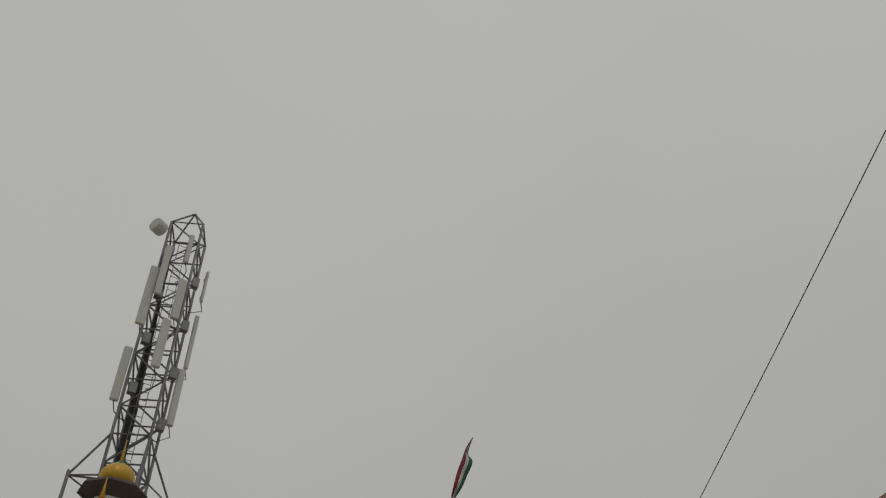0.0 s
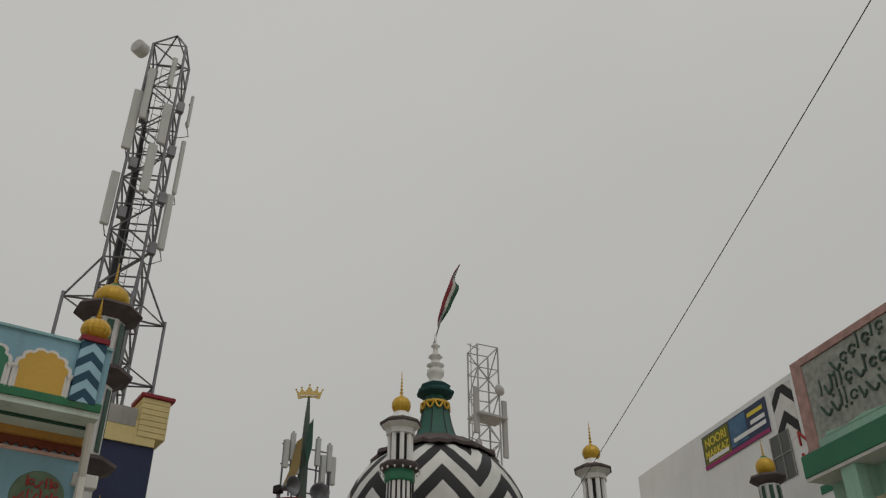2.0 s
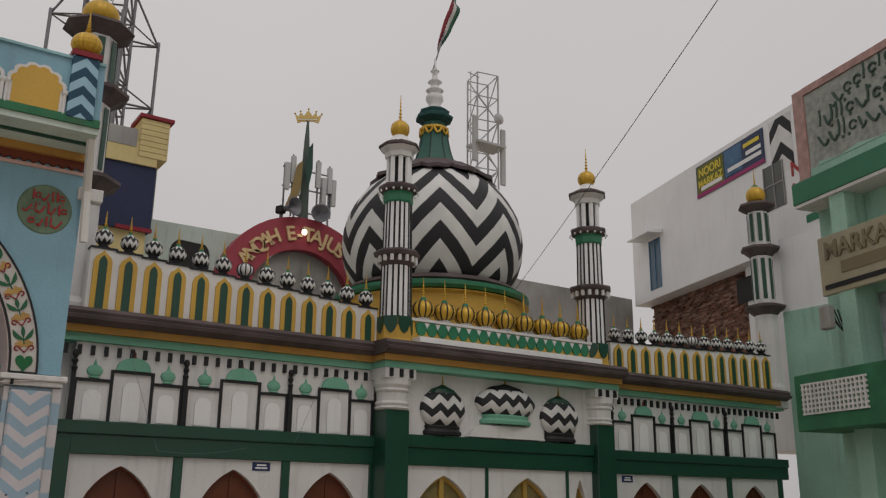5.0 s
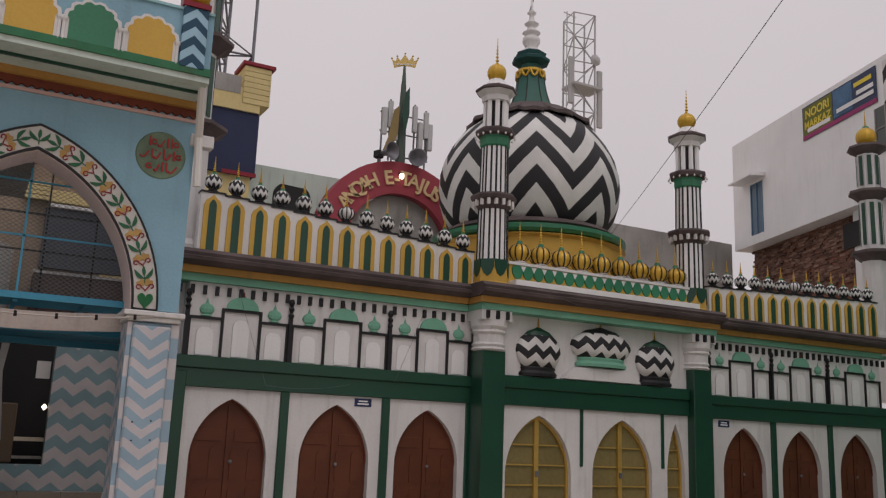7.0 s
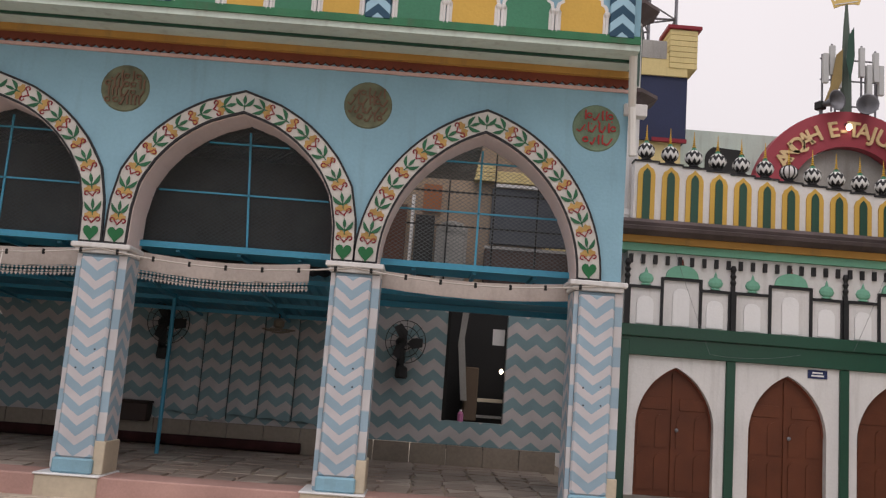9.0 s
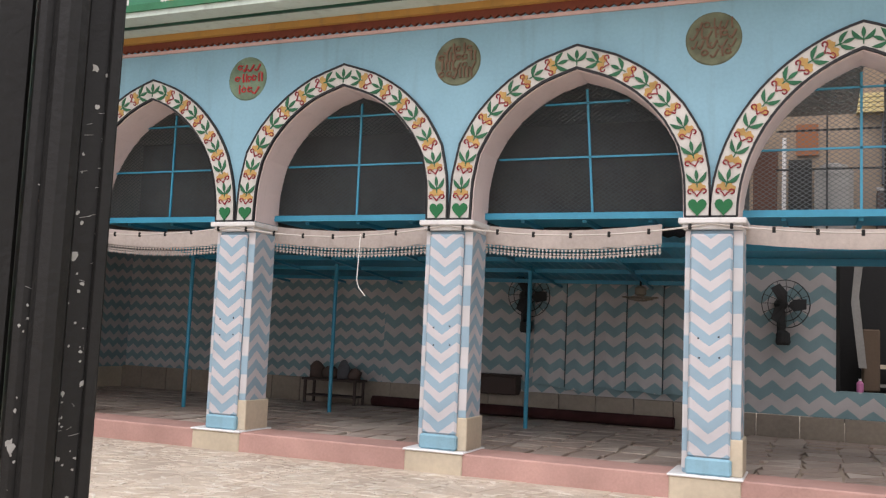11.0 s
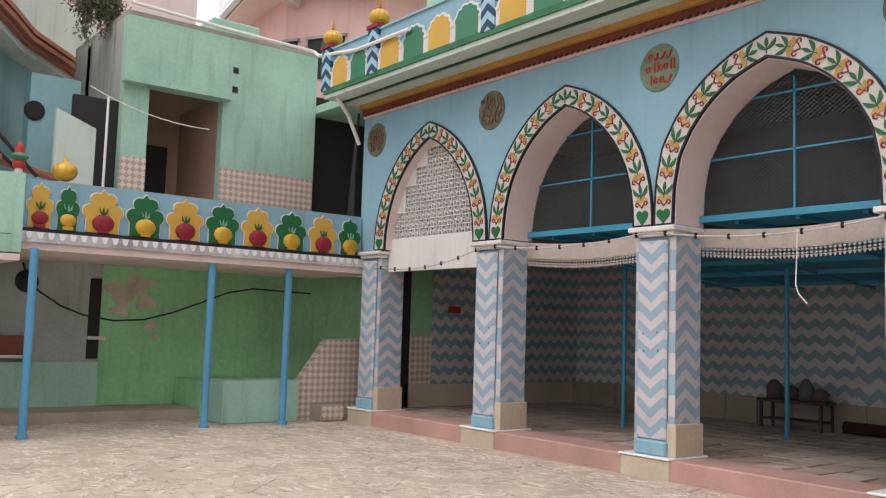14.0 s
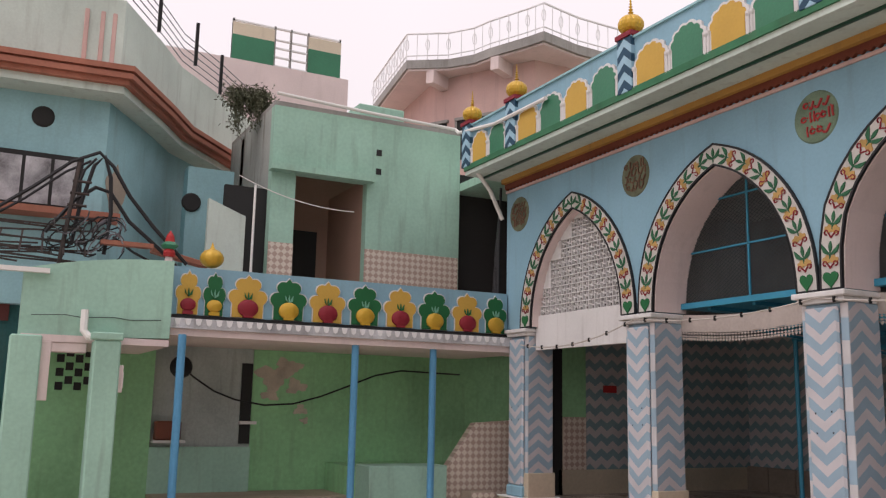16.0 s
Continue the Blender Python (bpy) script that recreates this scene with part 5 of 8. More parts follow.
def corner_minaret(x, y, s):
    """The thicker minarets at the two ends of the facade."""
    m = thing("corner_minaret", "white corner minaret with green leaf panels and golden dome", "minaret", (x, y, 0), group="corner minarets of the shrine")
    part("shaft", lathe([(0.42, 3.9), (0.42, 4.4), (0.36, 4.5), (0.34, 6.28)], 8, turn=math.pi / 8), WHITE, m)
    part("lower_ring", lathe([(0.34, 6.2), (0.50, 6.32), (0.62, 6.38), (0.62, 6.44), (0.34, 6.5)], 8, turn=math.pi / 8), DARKCORN, m)
    part("middle_shaft", lathe([(0.33, 6.5), (0.32, 7.78)], 8, turn=math.pi / 8), WHITE, m)
    part("upper_ring", lathe([(0.33, 7.72), (0.48, 7.84), (0.60, 7.9), (0.60, 7.96), (0.32, 8.0)], 8, turn=math.pi / 8), DARKCORN, m)
    part("upper_shaft", lathe([(0.31, 8.0), (0.31, 8.95)], 8, turn=math.pi / 8), WHITE, m)
    part("roof_disc", lathe([(0.31, 8.9), (0.50, 9.0), (0.58, 9.06), (0.54, 9.12), (0.3, 9.18)], 8, turn=math.pi / 8), DARKCORN, m)
    for z0, z1 in ((6.6, 7.65), (8.1, 8.85)):
        for i in range(8):
            t = math.pi / 4 * i
            part("green_leaf_panel", B(-0.06, 0.06, -0.012, 0.0, z0, z1, 0.004), GREEN_D, m, at=(0.315 * math.sin(t), -0.315 * math.cos(t), 0)).rotation_euler = (0, 0, t)
    part("golden_dome", melon(9.38, 0.30, ribs=14), GOLD, m, smooth=True)
    part("green_neck", lathe([(0.14, 9.58), (0.08, 9.66)], 10), GREEN_M, m)
    part("spike", lathe(spike(9.62, 0.5, 0.07), 10), GOLD, m)
    return m


cm = corner_minaret(23.15, 3.55, 1)
copy_thing(cm, pose(6.78, 4.0, 0.05))
cm.scale = (0.82, 0.82, 1)

# ---------- behind the shrine ----------
tb = thing("tower_building", "navy and cream rooftop building under the telecom mast", "building", (0, 0, 0))
part("navy_wall", B(5.0, 9.02, 8.0, 13.0, 7.0, 8.42), NAVY, tb)
part("cream_base", B(5.0, 8.95, 8.1, 13.0, 3.0, 7.0), LIMEW, tb)
part("red_line", B(8.3, 9.04, 7.97, 8.05, 6.98, 7.06), MAROON, tb)
part("cream_band", B(5.0, 9.0, 7.95, 13.0, 8.42, 8.62), LIMEW, tb)
part("cream_parapet", B(5.0, 8.62, 7.98, 8.2, 8.62, 8.95), LIMEW, tb)
part("mast_base", B(7.2, 10.4, 13.1, 16.0, 0.0, 11.15), GREYWALL, tb)
part("recess", B(7.4, 8.55, 7.97, 8.0, 8.80, 9.2), GREYWALL, tb)
for k in range(7):
    part("pier_course", B(8.60, 9.2, 7.93, 8.6, 8.60 + k * 0.125, 8.60 + k * 0.125 + 0.118, 0.008), LIMEW, tb)
part("pier_cap", B(8.54, 9.28, 7.88, 8.66, 9.475, 9.56, 0.01), MAROON, tb)
part("back_wall", B(9.1, 11.4, 9.0, 9.3, 3.0, 7.6), PALEW, tb)
# flat black arch, painted as the shade of a recess
part("arched_recess", S([(9.75, 6.6)] + pointed(10.2, 6.95, 0.45, 0.28, 6) + [(10.65, 6.6)], 8.96, 8.999), DARK, tb)

mast = thing("telecom_mast", "tall galvanised steel lattice telecom mast with antennas", "tower", (8.92, 14.3, 0))


def lattice(parent, half, z0, z1, bays, r, turn, brace=True):
    cs = [(half * math.sqrt(2) * math.cos(turn + k * math.pi / 2), half * math.sqrt(2) * math.sin(turn + k * math.pi / 2)) for k in range(4)]
    h = (z1 - z0) / bays
    for x, y in cs:
        part("leg", rod(bmesh.new(), (x, y, z0), (x, y, z1), r * 1.5, 6), GALV, parent)
    for b in range(bays):
        za, zb = z0 + b * h, z0 + (b + 1) * h
        for k in range(4):
            p, q = cs[k], cs[(k + 1) % 4]
            part("horizontal", rod(bmesh.new(), (*p, zb), (*q, zb), r, 4), GALV, parent)
            if (b + k) % 2:
                p, q = q, p
            part("diagonal", rod(bmesh.new(), (*p, za), (*q, zb), r, 4), GALV, parent)
    return cs


cs = lattice(mast, 0.56, 11.2, 24.9, 14, 0.032, radians(20))
for x, y in cs:
    part("top_strut", rod(bmesh.new(), (x, y, 24.9), (0.05, 0, 25.95), 0.035, 4), GALV, mast)
ocs = [(1.56 * math.cos(radians(a)), 1.1 * math.sin(radians(a))) for a in (12, 95, 182, 275)]
for k, (x, y) in enumerate(ocs):
    part("outer_leg", rod(bmesh.new(), (x, y, 11.0), (x, y, 14.75), 0.05, 6), GALV, mast)
    px, py = cs[min(range(4), key=lambda i: math.dist(cs[i], (x, y)))]
    nx, ny = ocs[(k + 1) % 4]
    for z in (12.6, 14.6):
        part("outer_brace", rod(bmesh.new(), (x, y, z), (px, py, z), 0.035, 4), GALV, mast)
        part("outer_diagonal", rod(bmesh.new(), (x, y, z), (px, py, z + (1.5 if z > 14 else -1.4)), 0.035, 4), GALV, mast)
        part("outer_rail", rod(bmesh.new(), (x, y, z), (nx, ny, z), 0.03, 4), GALV, mast)
ladder = part("ladder", B(-0.22, -0.2, 0.1, 0.12, 11.2, 24.5), GALV, mast)
part("ladder_rail", B(0.06, 0.08, 0.1, 0.12, 11.2, 24.5), GALV, ladder)
for k in range(44):
    part("rung", B(-0.2, 0.06, 0.105, 0.115, 11.4 + k * 0.3, 11.42 + k * 0.3), GALV, ladder)
for x, y, z, h, w in ((-0.85, -0.3, 20.1, 2.5, 0.30), (-0.62, -0.55, 21.3, 2.2, 0.22), (-0.95, -0.2, 17.2, 2.0, 0.26), (0.08, -0.75, 20.4, 1.7, 0.28), (-0.12, -0.75, 18.4, 1.9, 0.28), (0.92, -0.3, 19.0, 2.2, 0.14), (0.82, -0.35, 16.8, 2.1, 0.22), (0.95, -0.2, 21.9, 1.4, 0.10), (0.0, -0.72, 22.9, 1.3, 0.16), (-0.5, 0.4, 22.4, 1.6, 0.2)):
    a = part("panel_antenna", B(x - w / 2, x + w / 2, y - 0.09, y + 0.05, z, z + h, 0.03), PANELG, mast, "pale grey panel antenna")
    part("clamp", B(x - 0.03, x + 0.03, y + 0.05, y + 0.22, z + h * 0.2, z + h * 0.2 + 0.08), GALV, a)
    part("clamp", B(x - 0.03, x + 0.03, y + 0.05, y + 0.22, z + h * 0.8, z + h * 0.8 + 0.08), GALV, a)
    part("feeder", wire([(x, y, z), (x + 0.1, y, z - 0.35), (x * 0.6 + 0.1, y * 0.4, z - 0.5), (x * 0.4, 0.2, z - 0.2)], 0.018, 4), CABLE, a)
d = part("dish", lathe([(0.24, 0.0), (0.27, 0.04), (0.27, 0.38), (0.24, 0.42), (0.0, 0.44)], 20), PANELG, mast, "grey drum microwave dish")
d.rotation_euler = (radians(90), 0, radians(-60))
d.location = (-0.95, -0.2, 24.4)
for k in range(9):
    part("feeder_cable", wire([(-0.35 + 0.03 * k, 0.25, 24 - k * 0.8), (-0.34 + 0.03 * k, 0.22, 16), (-0.32 + 0.035 * k, 0.25, 11.2)], 0.022, 4), CABLE, mast)
for k in range(8):
    z = 16.5 + k * 0.95
    s = -1 if k % 2 else 1
    part("radio_unit", B(s * 0.55 - 0.12, s * 0.55 + 0.12, -0.55, -0.35, z, z + 0.4, 0.01), GALV, mast)

mast2 = thing("far_telecom_mast", "distant pale steel lattice mast with antennas", "tower", (31.0, 26.3, 0))
# paler copy of the steel, with the haze of distance in its colour
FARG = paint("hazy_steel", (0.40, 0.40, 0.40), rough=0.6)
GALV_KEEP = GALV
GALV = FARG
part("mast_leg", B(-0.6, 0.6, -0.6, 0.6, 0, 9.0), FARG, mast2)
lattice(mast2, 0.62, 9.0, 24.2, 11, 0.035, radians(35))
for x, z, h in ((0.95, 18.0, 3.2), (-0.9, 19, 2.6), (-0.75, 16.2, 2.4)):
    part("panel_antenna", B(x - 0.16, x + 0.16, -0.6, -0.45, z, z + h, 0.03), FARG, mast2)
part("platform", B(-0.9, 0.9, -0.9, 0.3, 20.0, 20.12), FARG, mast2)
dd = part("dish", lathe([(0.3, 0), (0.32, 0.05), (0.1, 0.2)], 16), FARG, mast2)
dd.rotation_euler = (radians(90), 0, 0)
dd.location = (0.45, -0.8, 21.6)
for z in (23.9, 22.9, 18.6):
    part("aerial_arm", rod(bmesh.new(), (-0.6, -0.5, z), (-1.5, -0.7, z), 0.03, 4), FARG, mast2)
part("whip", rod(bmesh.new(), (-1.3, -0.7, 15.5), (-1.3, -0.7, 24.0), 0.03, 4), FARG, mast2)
GALV = GALV_KEEP

# red name arch
sign_arch = thing("name_arch", "red arched sign with pale gold lettering over a gateway", "sign", (12.62, 8.2, 5.95))
ro, ri = 2.08, 1.30
ang = np.linspace(math.radians(168), math.radians(12), 25)
bm = strip([(ro * math.cos(a), ro * math.sin(a)) for a in ang], [(ri * math.cos(a), ri * math.sin(a)) for a in ang], 0, 0.35)
part("arch_board", bm, REDSIGN, sign_arch)
part("tympanum", S([(-1.3, -0.3)] + [(1.29 * math.cos(a), 1.29 * math.sin(a)) for a in ang] + [(1.3, -0.3)], 0.2, 0.3), GREYWALL, sign_arch)
part("support_wall", B(-2.1, 2.1, 0.36, 0.6, -3.0, 0.5), PALEW, sign_arch)
LETTER = paint("pale_gold_letter", (0.70, 0.52, 0.28), rough=0.5)


def lettering(text, size, mt, parent, at, rot=(90, 0, 0), depth=0.02, name="letter", align="CENTER"):
    cu = bpy.data.curves.new(name, "FONT")
    cu.body = text
    cu.size = size
    cu.extrude = depth
    cu.offset = size * 0.018
    cu.align_x = align
    cu.materials.append(mt)
    ob = new(name, cu)
    ob.parent = parent
    ob.rotation_euler = [radians(r) for r in rot]
    ob.location = at
    return ob


for k, ch in enumerate("ANQAH E-TAJUS"):
    if ch == " ":
        continue
    a = radians(148 - k * 7.6)
    r = 1.52
    lettering(ch, 0.47, LETTER, sign_arch, (r * math.cos(a), -0.03, r * math.sin(a)), (90, math.degrees(a) - 90, 0))
for o in sign_arch.children:
    if o.name.startswith("letter"):
        a = math.atan2(o.location.z, o.location.x)
        o.rotation_euler = Euler((radians(90), 0, 0)).to_matrix().to_4x4().to_euler()
        o.rotation_euler = (Matrix.Rotation(-(a - math.pi / 2), 3, "Y") @ Matrix.Rotation(radians(90), 3, "X")).to_euler()
glow = bpy.data.materials.new("lamp_glow")
glow.use_nodes = True
glow.node_tree.nodes["Principled BSDF"].inputs["Emission Color"].default_value = (1.0, 0.85, 0.6, 1)
glow.node_tree.nodes["Principled BSDF"].inputs["Emission Strength"].default_value = 6
lampt = thing("sign_lamp", "small lit bulb in front of the red arch", "lamp", (12.52, 8.0, 7.62))
part("bulb", lathe([(0.02, -0.07), (0.055, -0.04), (0.065, 0), (0.05, 0.05), (0.02, 0.07)], 10), glow, lampt)
part("arm", rod(bmesh.new(), (0, 0, 0.08), (0, 0.25, 0.12), 0.02, 5), CABLE, lampt)


def horn(x, z, rz):
    h = thing("horn_loudspeaker", "grey horn loudspeaker on the arch", "loudspeaker", (x, 8.3, z), group="loudspeakers on the arch", rz=rz)
    bm = lathe([(0.05, 0), (0.08, 0.15), (0.14, 0.3), (0.22, 0.38), (0.23, 0.39), (0.2, 0.37), (0.12, 0.28), (0.03, 0.2)], 20)
    bmesh.ops.rotate(bm, verts=bm.verts, matrix=Matrix.Rotation(radians(90), 3, "X"))
    part("bell", bm, GALV, h, smooth=True)
    part("driver", B(-0.09, 0.09, 0.0, 0.2, -0.09, 0.09, 0.02), DARK, h)
    part("bracket", rod(bmesh.new(), (0, 0.1, 0), (0, 0.1, -0.4), 0.03, 5), GALV, h)


horn(12.10, 8.18, 20)
horn(13.02, 8.14, -20)
pole = thing("crown_pole", "green spired pole topped by a golden crown", "pole", (13.0, 9.2, 0))
part("spire", lathe([(0.14, 0.0), (0.14, 8.0), (0.12, 9.3), (0.07, 10.4), (0.03, 10.95)], 8), paint("grey_green_spire", (0.09, 0.12, 0.10)), pole)
PALEGOLD = paint("pale_gold", (0.62, 0.45, 0.16), rough=0.4, metal=0.3)
crown = part("crown", S([(-0.27, 10.90), (-0.14, 10.94), (0, 10.95), (0.14, 10.94), (0.27, 10.90), (0.34, 11.14), (0.24, 11.07), (0.20, 11.20), (0.11, 11.09), (0.0, 11.26), (-0.11, 11.09), (-0.20, 11.20), (-0.24, 11.07), (-0.34, 11.14)], -0.02, 0.02), PALEGOLD, pole, "flat golden crown cut from sheet")
for x, z in ((-0.34, 11.16), (-0.20, 11.22), (0.0, 11.29), (0.20, 11.22), (0.34, 11.16)):
    part("crown_ball", lathe([(0.008, -0.03), (0.03, 0), (0.008, 0.03)], 8), PALEGOLD, crown, at=(x, 0, z))
part("crown_band", B(-0.25, 0.25, -0.03, -0.021, 10.97, 10.995), WHITE, crown)
crown.rotation_euler = (0, 0, radians(-32))
for k, (x, z0, z1) in enumerate(((-0.55, 8.2, 9.7), (-0.4, 8.3, 9.9), (-0.25, 8.2, 9.6), (0.28, 8.3, 9.9), (0.45, 8.2, 9.5), (0.6, 8.2, 9.8), (0.72, 8.5, 9.5))):
    part("aerial", rod(bmesh.new(), (x, -0.15 * (k % 2), z0), (x, -0.15 * (k % 2), z1), 0.025, 5), GALV, pole)
    part("panel", B(x - 0.06, x + 0.06, -0.22, -0.12, z1 - 0.75, z1 - 0.05, 0.01), PANELG, pole)
for z in (8.5, 9.1, 9.6):
    part("cross_arm", rod(bmesh.new(), (-0.6, 0, z), (0.75, 0, z), 0.02, 4), GALV, pole)
part("green_pennant", S([(-0.02, 9.0), (-0.12, 9.5), (-0.06, 10.1), (0.06, 10.3), (0.08, 9.6)], -0.26, -0.25), GREEN_D, pole)
part("tan_pennant", S([(-0.62, 8.45), (-0.48, 8.85), (-0.35, 9.6), (-0.20, 9.75), (-0.22, 9.0), (-0.42, 8.5)], -0.28, -0.27), paint("tan_cloth", (0.30, 0.22, 0.09), var=0.3), pole)

cablet = thing("overhead_cable", "thin twisted black cable strung over the courtyard", "cable")
part("strand", wire(sag((18.7, 8.0, 7.11), (10.78, -8.2, 8.59), 0.12, 30), 0.0065, 5), CABLE, cablet)
far_wall = thing("far_wall", "grey rooftop wall behind the shrine", "wall", kind="structure")
part("face", B(17.0, 26.4, 11.3, 11.6, 4.0, 8.45), GREYWALL, far_wall)

# ---------- buildings along the right ----------
wb = thing("white_building", "plain white building with banner and zigzag mural", "building", (23.97, 2.83, 0))
wb.rotation_euler = (0, 0, math.atan2(8.41, 2.52))
part("upper_wall", B(-1.5, 8.78, -4.0, 0.0, 8.2, 11.9), WHITE2, wb)
part("lower_wall", B(-1.5, 3.0, -4.0, -0.35, 3.0, 8.2), WHITE2, wb)
part("brick_recess", B(3.0, 8.6, -4.0, -0.6, 5.0, 8.2), BRICK, wb)
rb = random.Random(17)
vv, ff = [], []
for r in range(24):
    for c in range(24):
        if rb.random() < 0.14:
            continue
        x = 3.02 + c * 0.23 + (0.115 if r % 2 else 0)
        z, o = 6.35 + r * 0.077, rb.uniform(0.0, 0.05)
        base = len(vv)
        vv += [(x + a * 0.22, -0.6 + b * (0.02 + o), z + d * 0.068) for d in (0, 1) for b in (0, 1) for a in (0, 1)]
        ff += [[base + q for q in f] for f in ((0, 2, 3, 1), (4, 5, 7, 6), (0, 1, 5, 4), (2, 6, 7, 3), (0, 4, 6, 2), (1, 3, 7, 5))]
mb_ = bpy.data.meshes.new("brickwork")
mb_.from_pydata(vv, [], ff)
tagged(part("brickwork", mb_, BRICKS, wb), kind="stuff")
part("dark_gap", B(2.2, 3.4, -0.34, -0.3, 7.2, 7.9), DARK, wb)
mural = part("zigzag_mural", B(0.05, 0.95, 0.002, 0.012, 10.2, 11.75), CHEV_BIG, wb)
w = part("window", B(6.95, 7.65, -0.02, 0.004, 8.5, 10.2), paint("blue_glass", (0.08, 0.14, 0.2), rough=0.25), wb)
for x in (6.95, 7.28, 7.62):
    part("frame_bar", B(x, x + 0.04, 0.004, 0.03, 8.5, 10.2), paint("blue_frame", (0.12, 0.22, 0.32)), w)
part("awning", S([(0.0, 10.42), (0.55, 10.32), (0.55, 10.27), (0.0, 10.3)], 6.75, 8.15, "X"), WHITE2, wb)
w2 = part("window", B(0.5, 1.35, 0.013, 0.02, 9.3, 10.55), paint("dusty_glass", (0.10, 0.11, 0.10), rough=0.3), wb)
for x in (0.5, 0.9, 1.31):
    part("frame_bar", B(x, x + 0.04, 0.02, 0.04, 9.3, 10.55), GREYWALL, w2)
part("frame_rail", B(0.5, 1.35, 0.02, 0.04, 9.95, 9.99), GREYWALL, w2)
ban = thing("shop_banner", "printed vinyl banner with yellow lettering on the wall", "banner", (23.97, 2.83, 0))
ban.rotation_euler = wb.rotation_euler
part("sheet", B(1.2, 4.55, 0.015, 0.03, 10.72, 11.74), paint("banner_blue", (0.02, 0.035, 0.09), rough=0.4), ban)
part("olive_field", B(3.1, 4.5, 0.032, 0.036, 10.76, 11.70), paint("banner_olive", (0.16, 0.17, 0.04)), ban)
part("picture_field", B(2.2, 3.05, 0.032, 0.036, 10.9, 11.70), paint("banner_photo", (0.10, 0.2, 0.34), var=0.6, scale=3), ban)
part("magenta_strip", B(1.2, 4.55, 0.037, 0.04, 10.72, 10.84), paint("banner_magenta", (0.35, 0.05, 0.16)), ban)
YL = paint("banner_yellow", (0.75, 0.6, 0.06), rough=0.5)
rot = (90, 0, 180)
lettering("NOORI", 0.36, YL, ban, (3.8, 0.045, 11.35), rot, 0.004)
lettering("MARKAZ", 0.32, YL, ban, (3.8, 0.045, 11.02), rot, 0.004)
for z, a, b in ((11.45, 1.35, 2.1), (11.2, 1.3, 2.0), (11.0, 1.3, 2.9), (10.9, 3.2, 4.3)):
    part("print_bar", B(a, b, 0.042, 0.046, z, z + 0.12), YL if z > 11.3 else WHITE2, ban)
lettering("N", 0.55, RED, wb, (0.0, 0.02, 9.95), rot, 0.01)
lettering("M", 0.55, RED, wb, (0.0, 0.02, 9.35), rot, 0.01)
part("green_mark", B(-0.8, -0.2, 0.002, 0.02, 8.55, 8.75), GREEN_M, wb)

sb = thing("sign_building", "shop front with stone-framed sign and green slab", "building", (18.03, -1.21, 0))
sb.rotation_euler = (0, 0, math.atan2(-2.43, -0.62))
# along +x runs towards the street, +y faces away from the courtyard
part("granite_frame", B(0.0, 0.28, 0.0, 0.5, 6.8, 9.0, 0.01), paint("pink_granite", (0.45, 0.27, 0.24), var=0.35, scale=16, rough=0.35), sb)
part("granite_top", B(0.281, 9.0, 0.0, 0.5, 8.86, 9.0), paint("pink_granite", (0.45, 0.27, 0.24)), sb)
panel = part("sign_panel", B(0.281, 9.0, 0.03, 0.5, 7.42, 8.855), paint("grey_terrazzo", (0.36, 0.38, 0.35), var=0.4, scale=22), sb)
part("mint_strip", B(0.281, 9.0, 0.02, 0.5, 7.201, 7.42), MINT, sb)
rnd = random.Random(5)
INK = paint("grey_green_script", (0.07, 0.12, 0.095), var=0.3)
part("panel_lobe", S([(0.5, 7.423)] + [(0.5 + 1.9 * q, 7.50 - 0.07 * math.sin(3.14 * q * 2) ** 2) for q in np.linspace(0, 1, 9)] + [(2.4, 7.423)], 0.012, 0.029), MINT, sb)
for row, (zz, x0, x1) in enumerate(((8.55, 1.0, 2.2), (8.22, 0.62, 2.35), (7.88, 0.55, 2.35))):
    xx = x0
    while xx < x1:
        kind, ln = rnd.random(), rnd.uniform(0.13, 0.26)
        lift = 0.16 * (xx - x0) * (1 if row == 0 else 0.0)
        if kind < 0.3:
            pts, ln = [(xx, zz - 0.10), (xx + 0.02, zz + 0.04), (xx + 0.01, zz + 0.20)], 0.09
        elif kind < 0.7:
            pts = [(xx + ln * q, zz + 0.06 * math.cos(q * 3.14) - 0.13 * math.sin(q * 3.14)) for q in np.linspace(0, 1, 7)]
        else:
            pts = [(xx + 0.09 + 0.08 * math.cos(a), zz - 0.02 + 0.075 * math.sin(a)) for a in np.linspace(0.3, 5.6, 9)]
            ln = 0.20
        part("script_stroke", wire([(a, 0.018, b + lift) for a, b in pts], rnd.uniform(0.019, 0.028), 5), INK, panel)
        if rnd.random() < 0.6:
            dx = xx + rnd.uniform(0.02, 0.12)
            dz = zz + rnd.choice((-0.15, 0.15))
            part("script_dot", B(dx - 0.022, dx + 0.022, 0.008, 0.029, dz - 0.022 + lift, dz + 0.022 + lift), INK, panel)
        xx += ln + 0.03
part("green_slab", B(-0.04, 9.0, -0.17, 0.5, 6.80, 7.20, 0.01), GREEN_M, sb)
part("slab_soffit", B(-0.02, 9.0, -0.15, 0.36, 6.74, 6.798), WHITE, sb)
part("shop_wall", B(0.0, 9.0, 0.35, 4.0, 0.0, 6.8), MINT, sb)
part("shop_pillar", B(0.75, 1.1, -0.1, 0.349, 0.0, 6.74, 0.01), MINT, sb)
board = part("name_board", B(0.40, 6.0, -0.12, -0.04, 5.05, 6.07, 0.01), paint("dull_gold_board", (0.40, 0.36, 0.25), rough=0.35, var=0.25), sb, "dull gold name board")
GREYL = paint("raised_grey_letter", (0.22, 0.18, 0.11), rough=0.35)
lettering("MARKAZ-E-A", 0.42, GREYL, board, (0.55, -0.13, 5.66), (90, 0, 0), 0.02, align="LEFT")
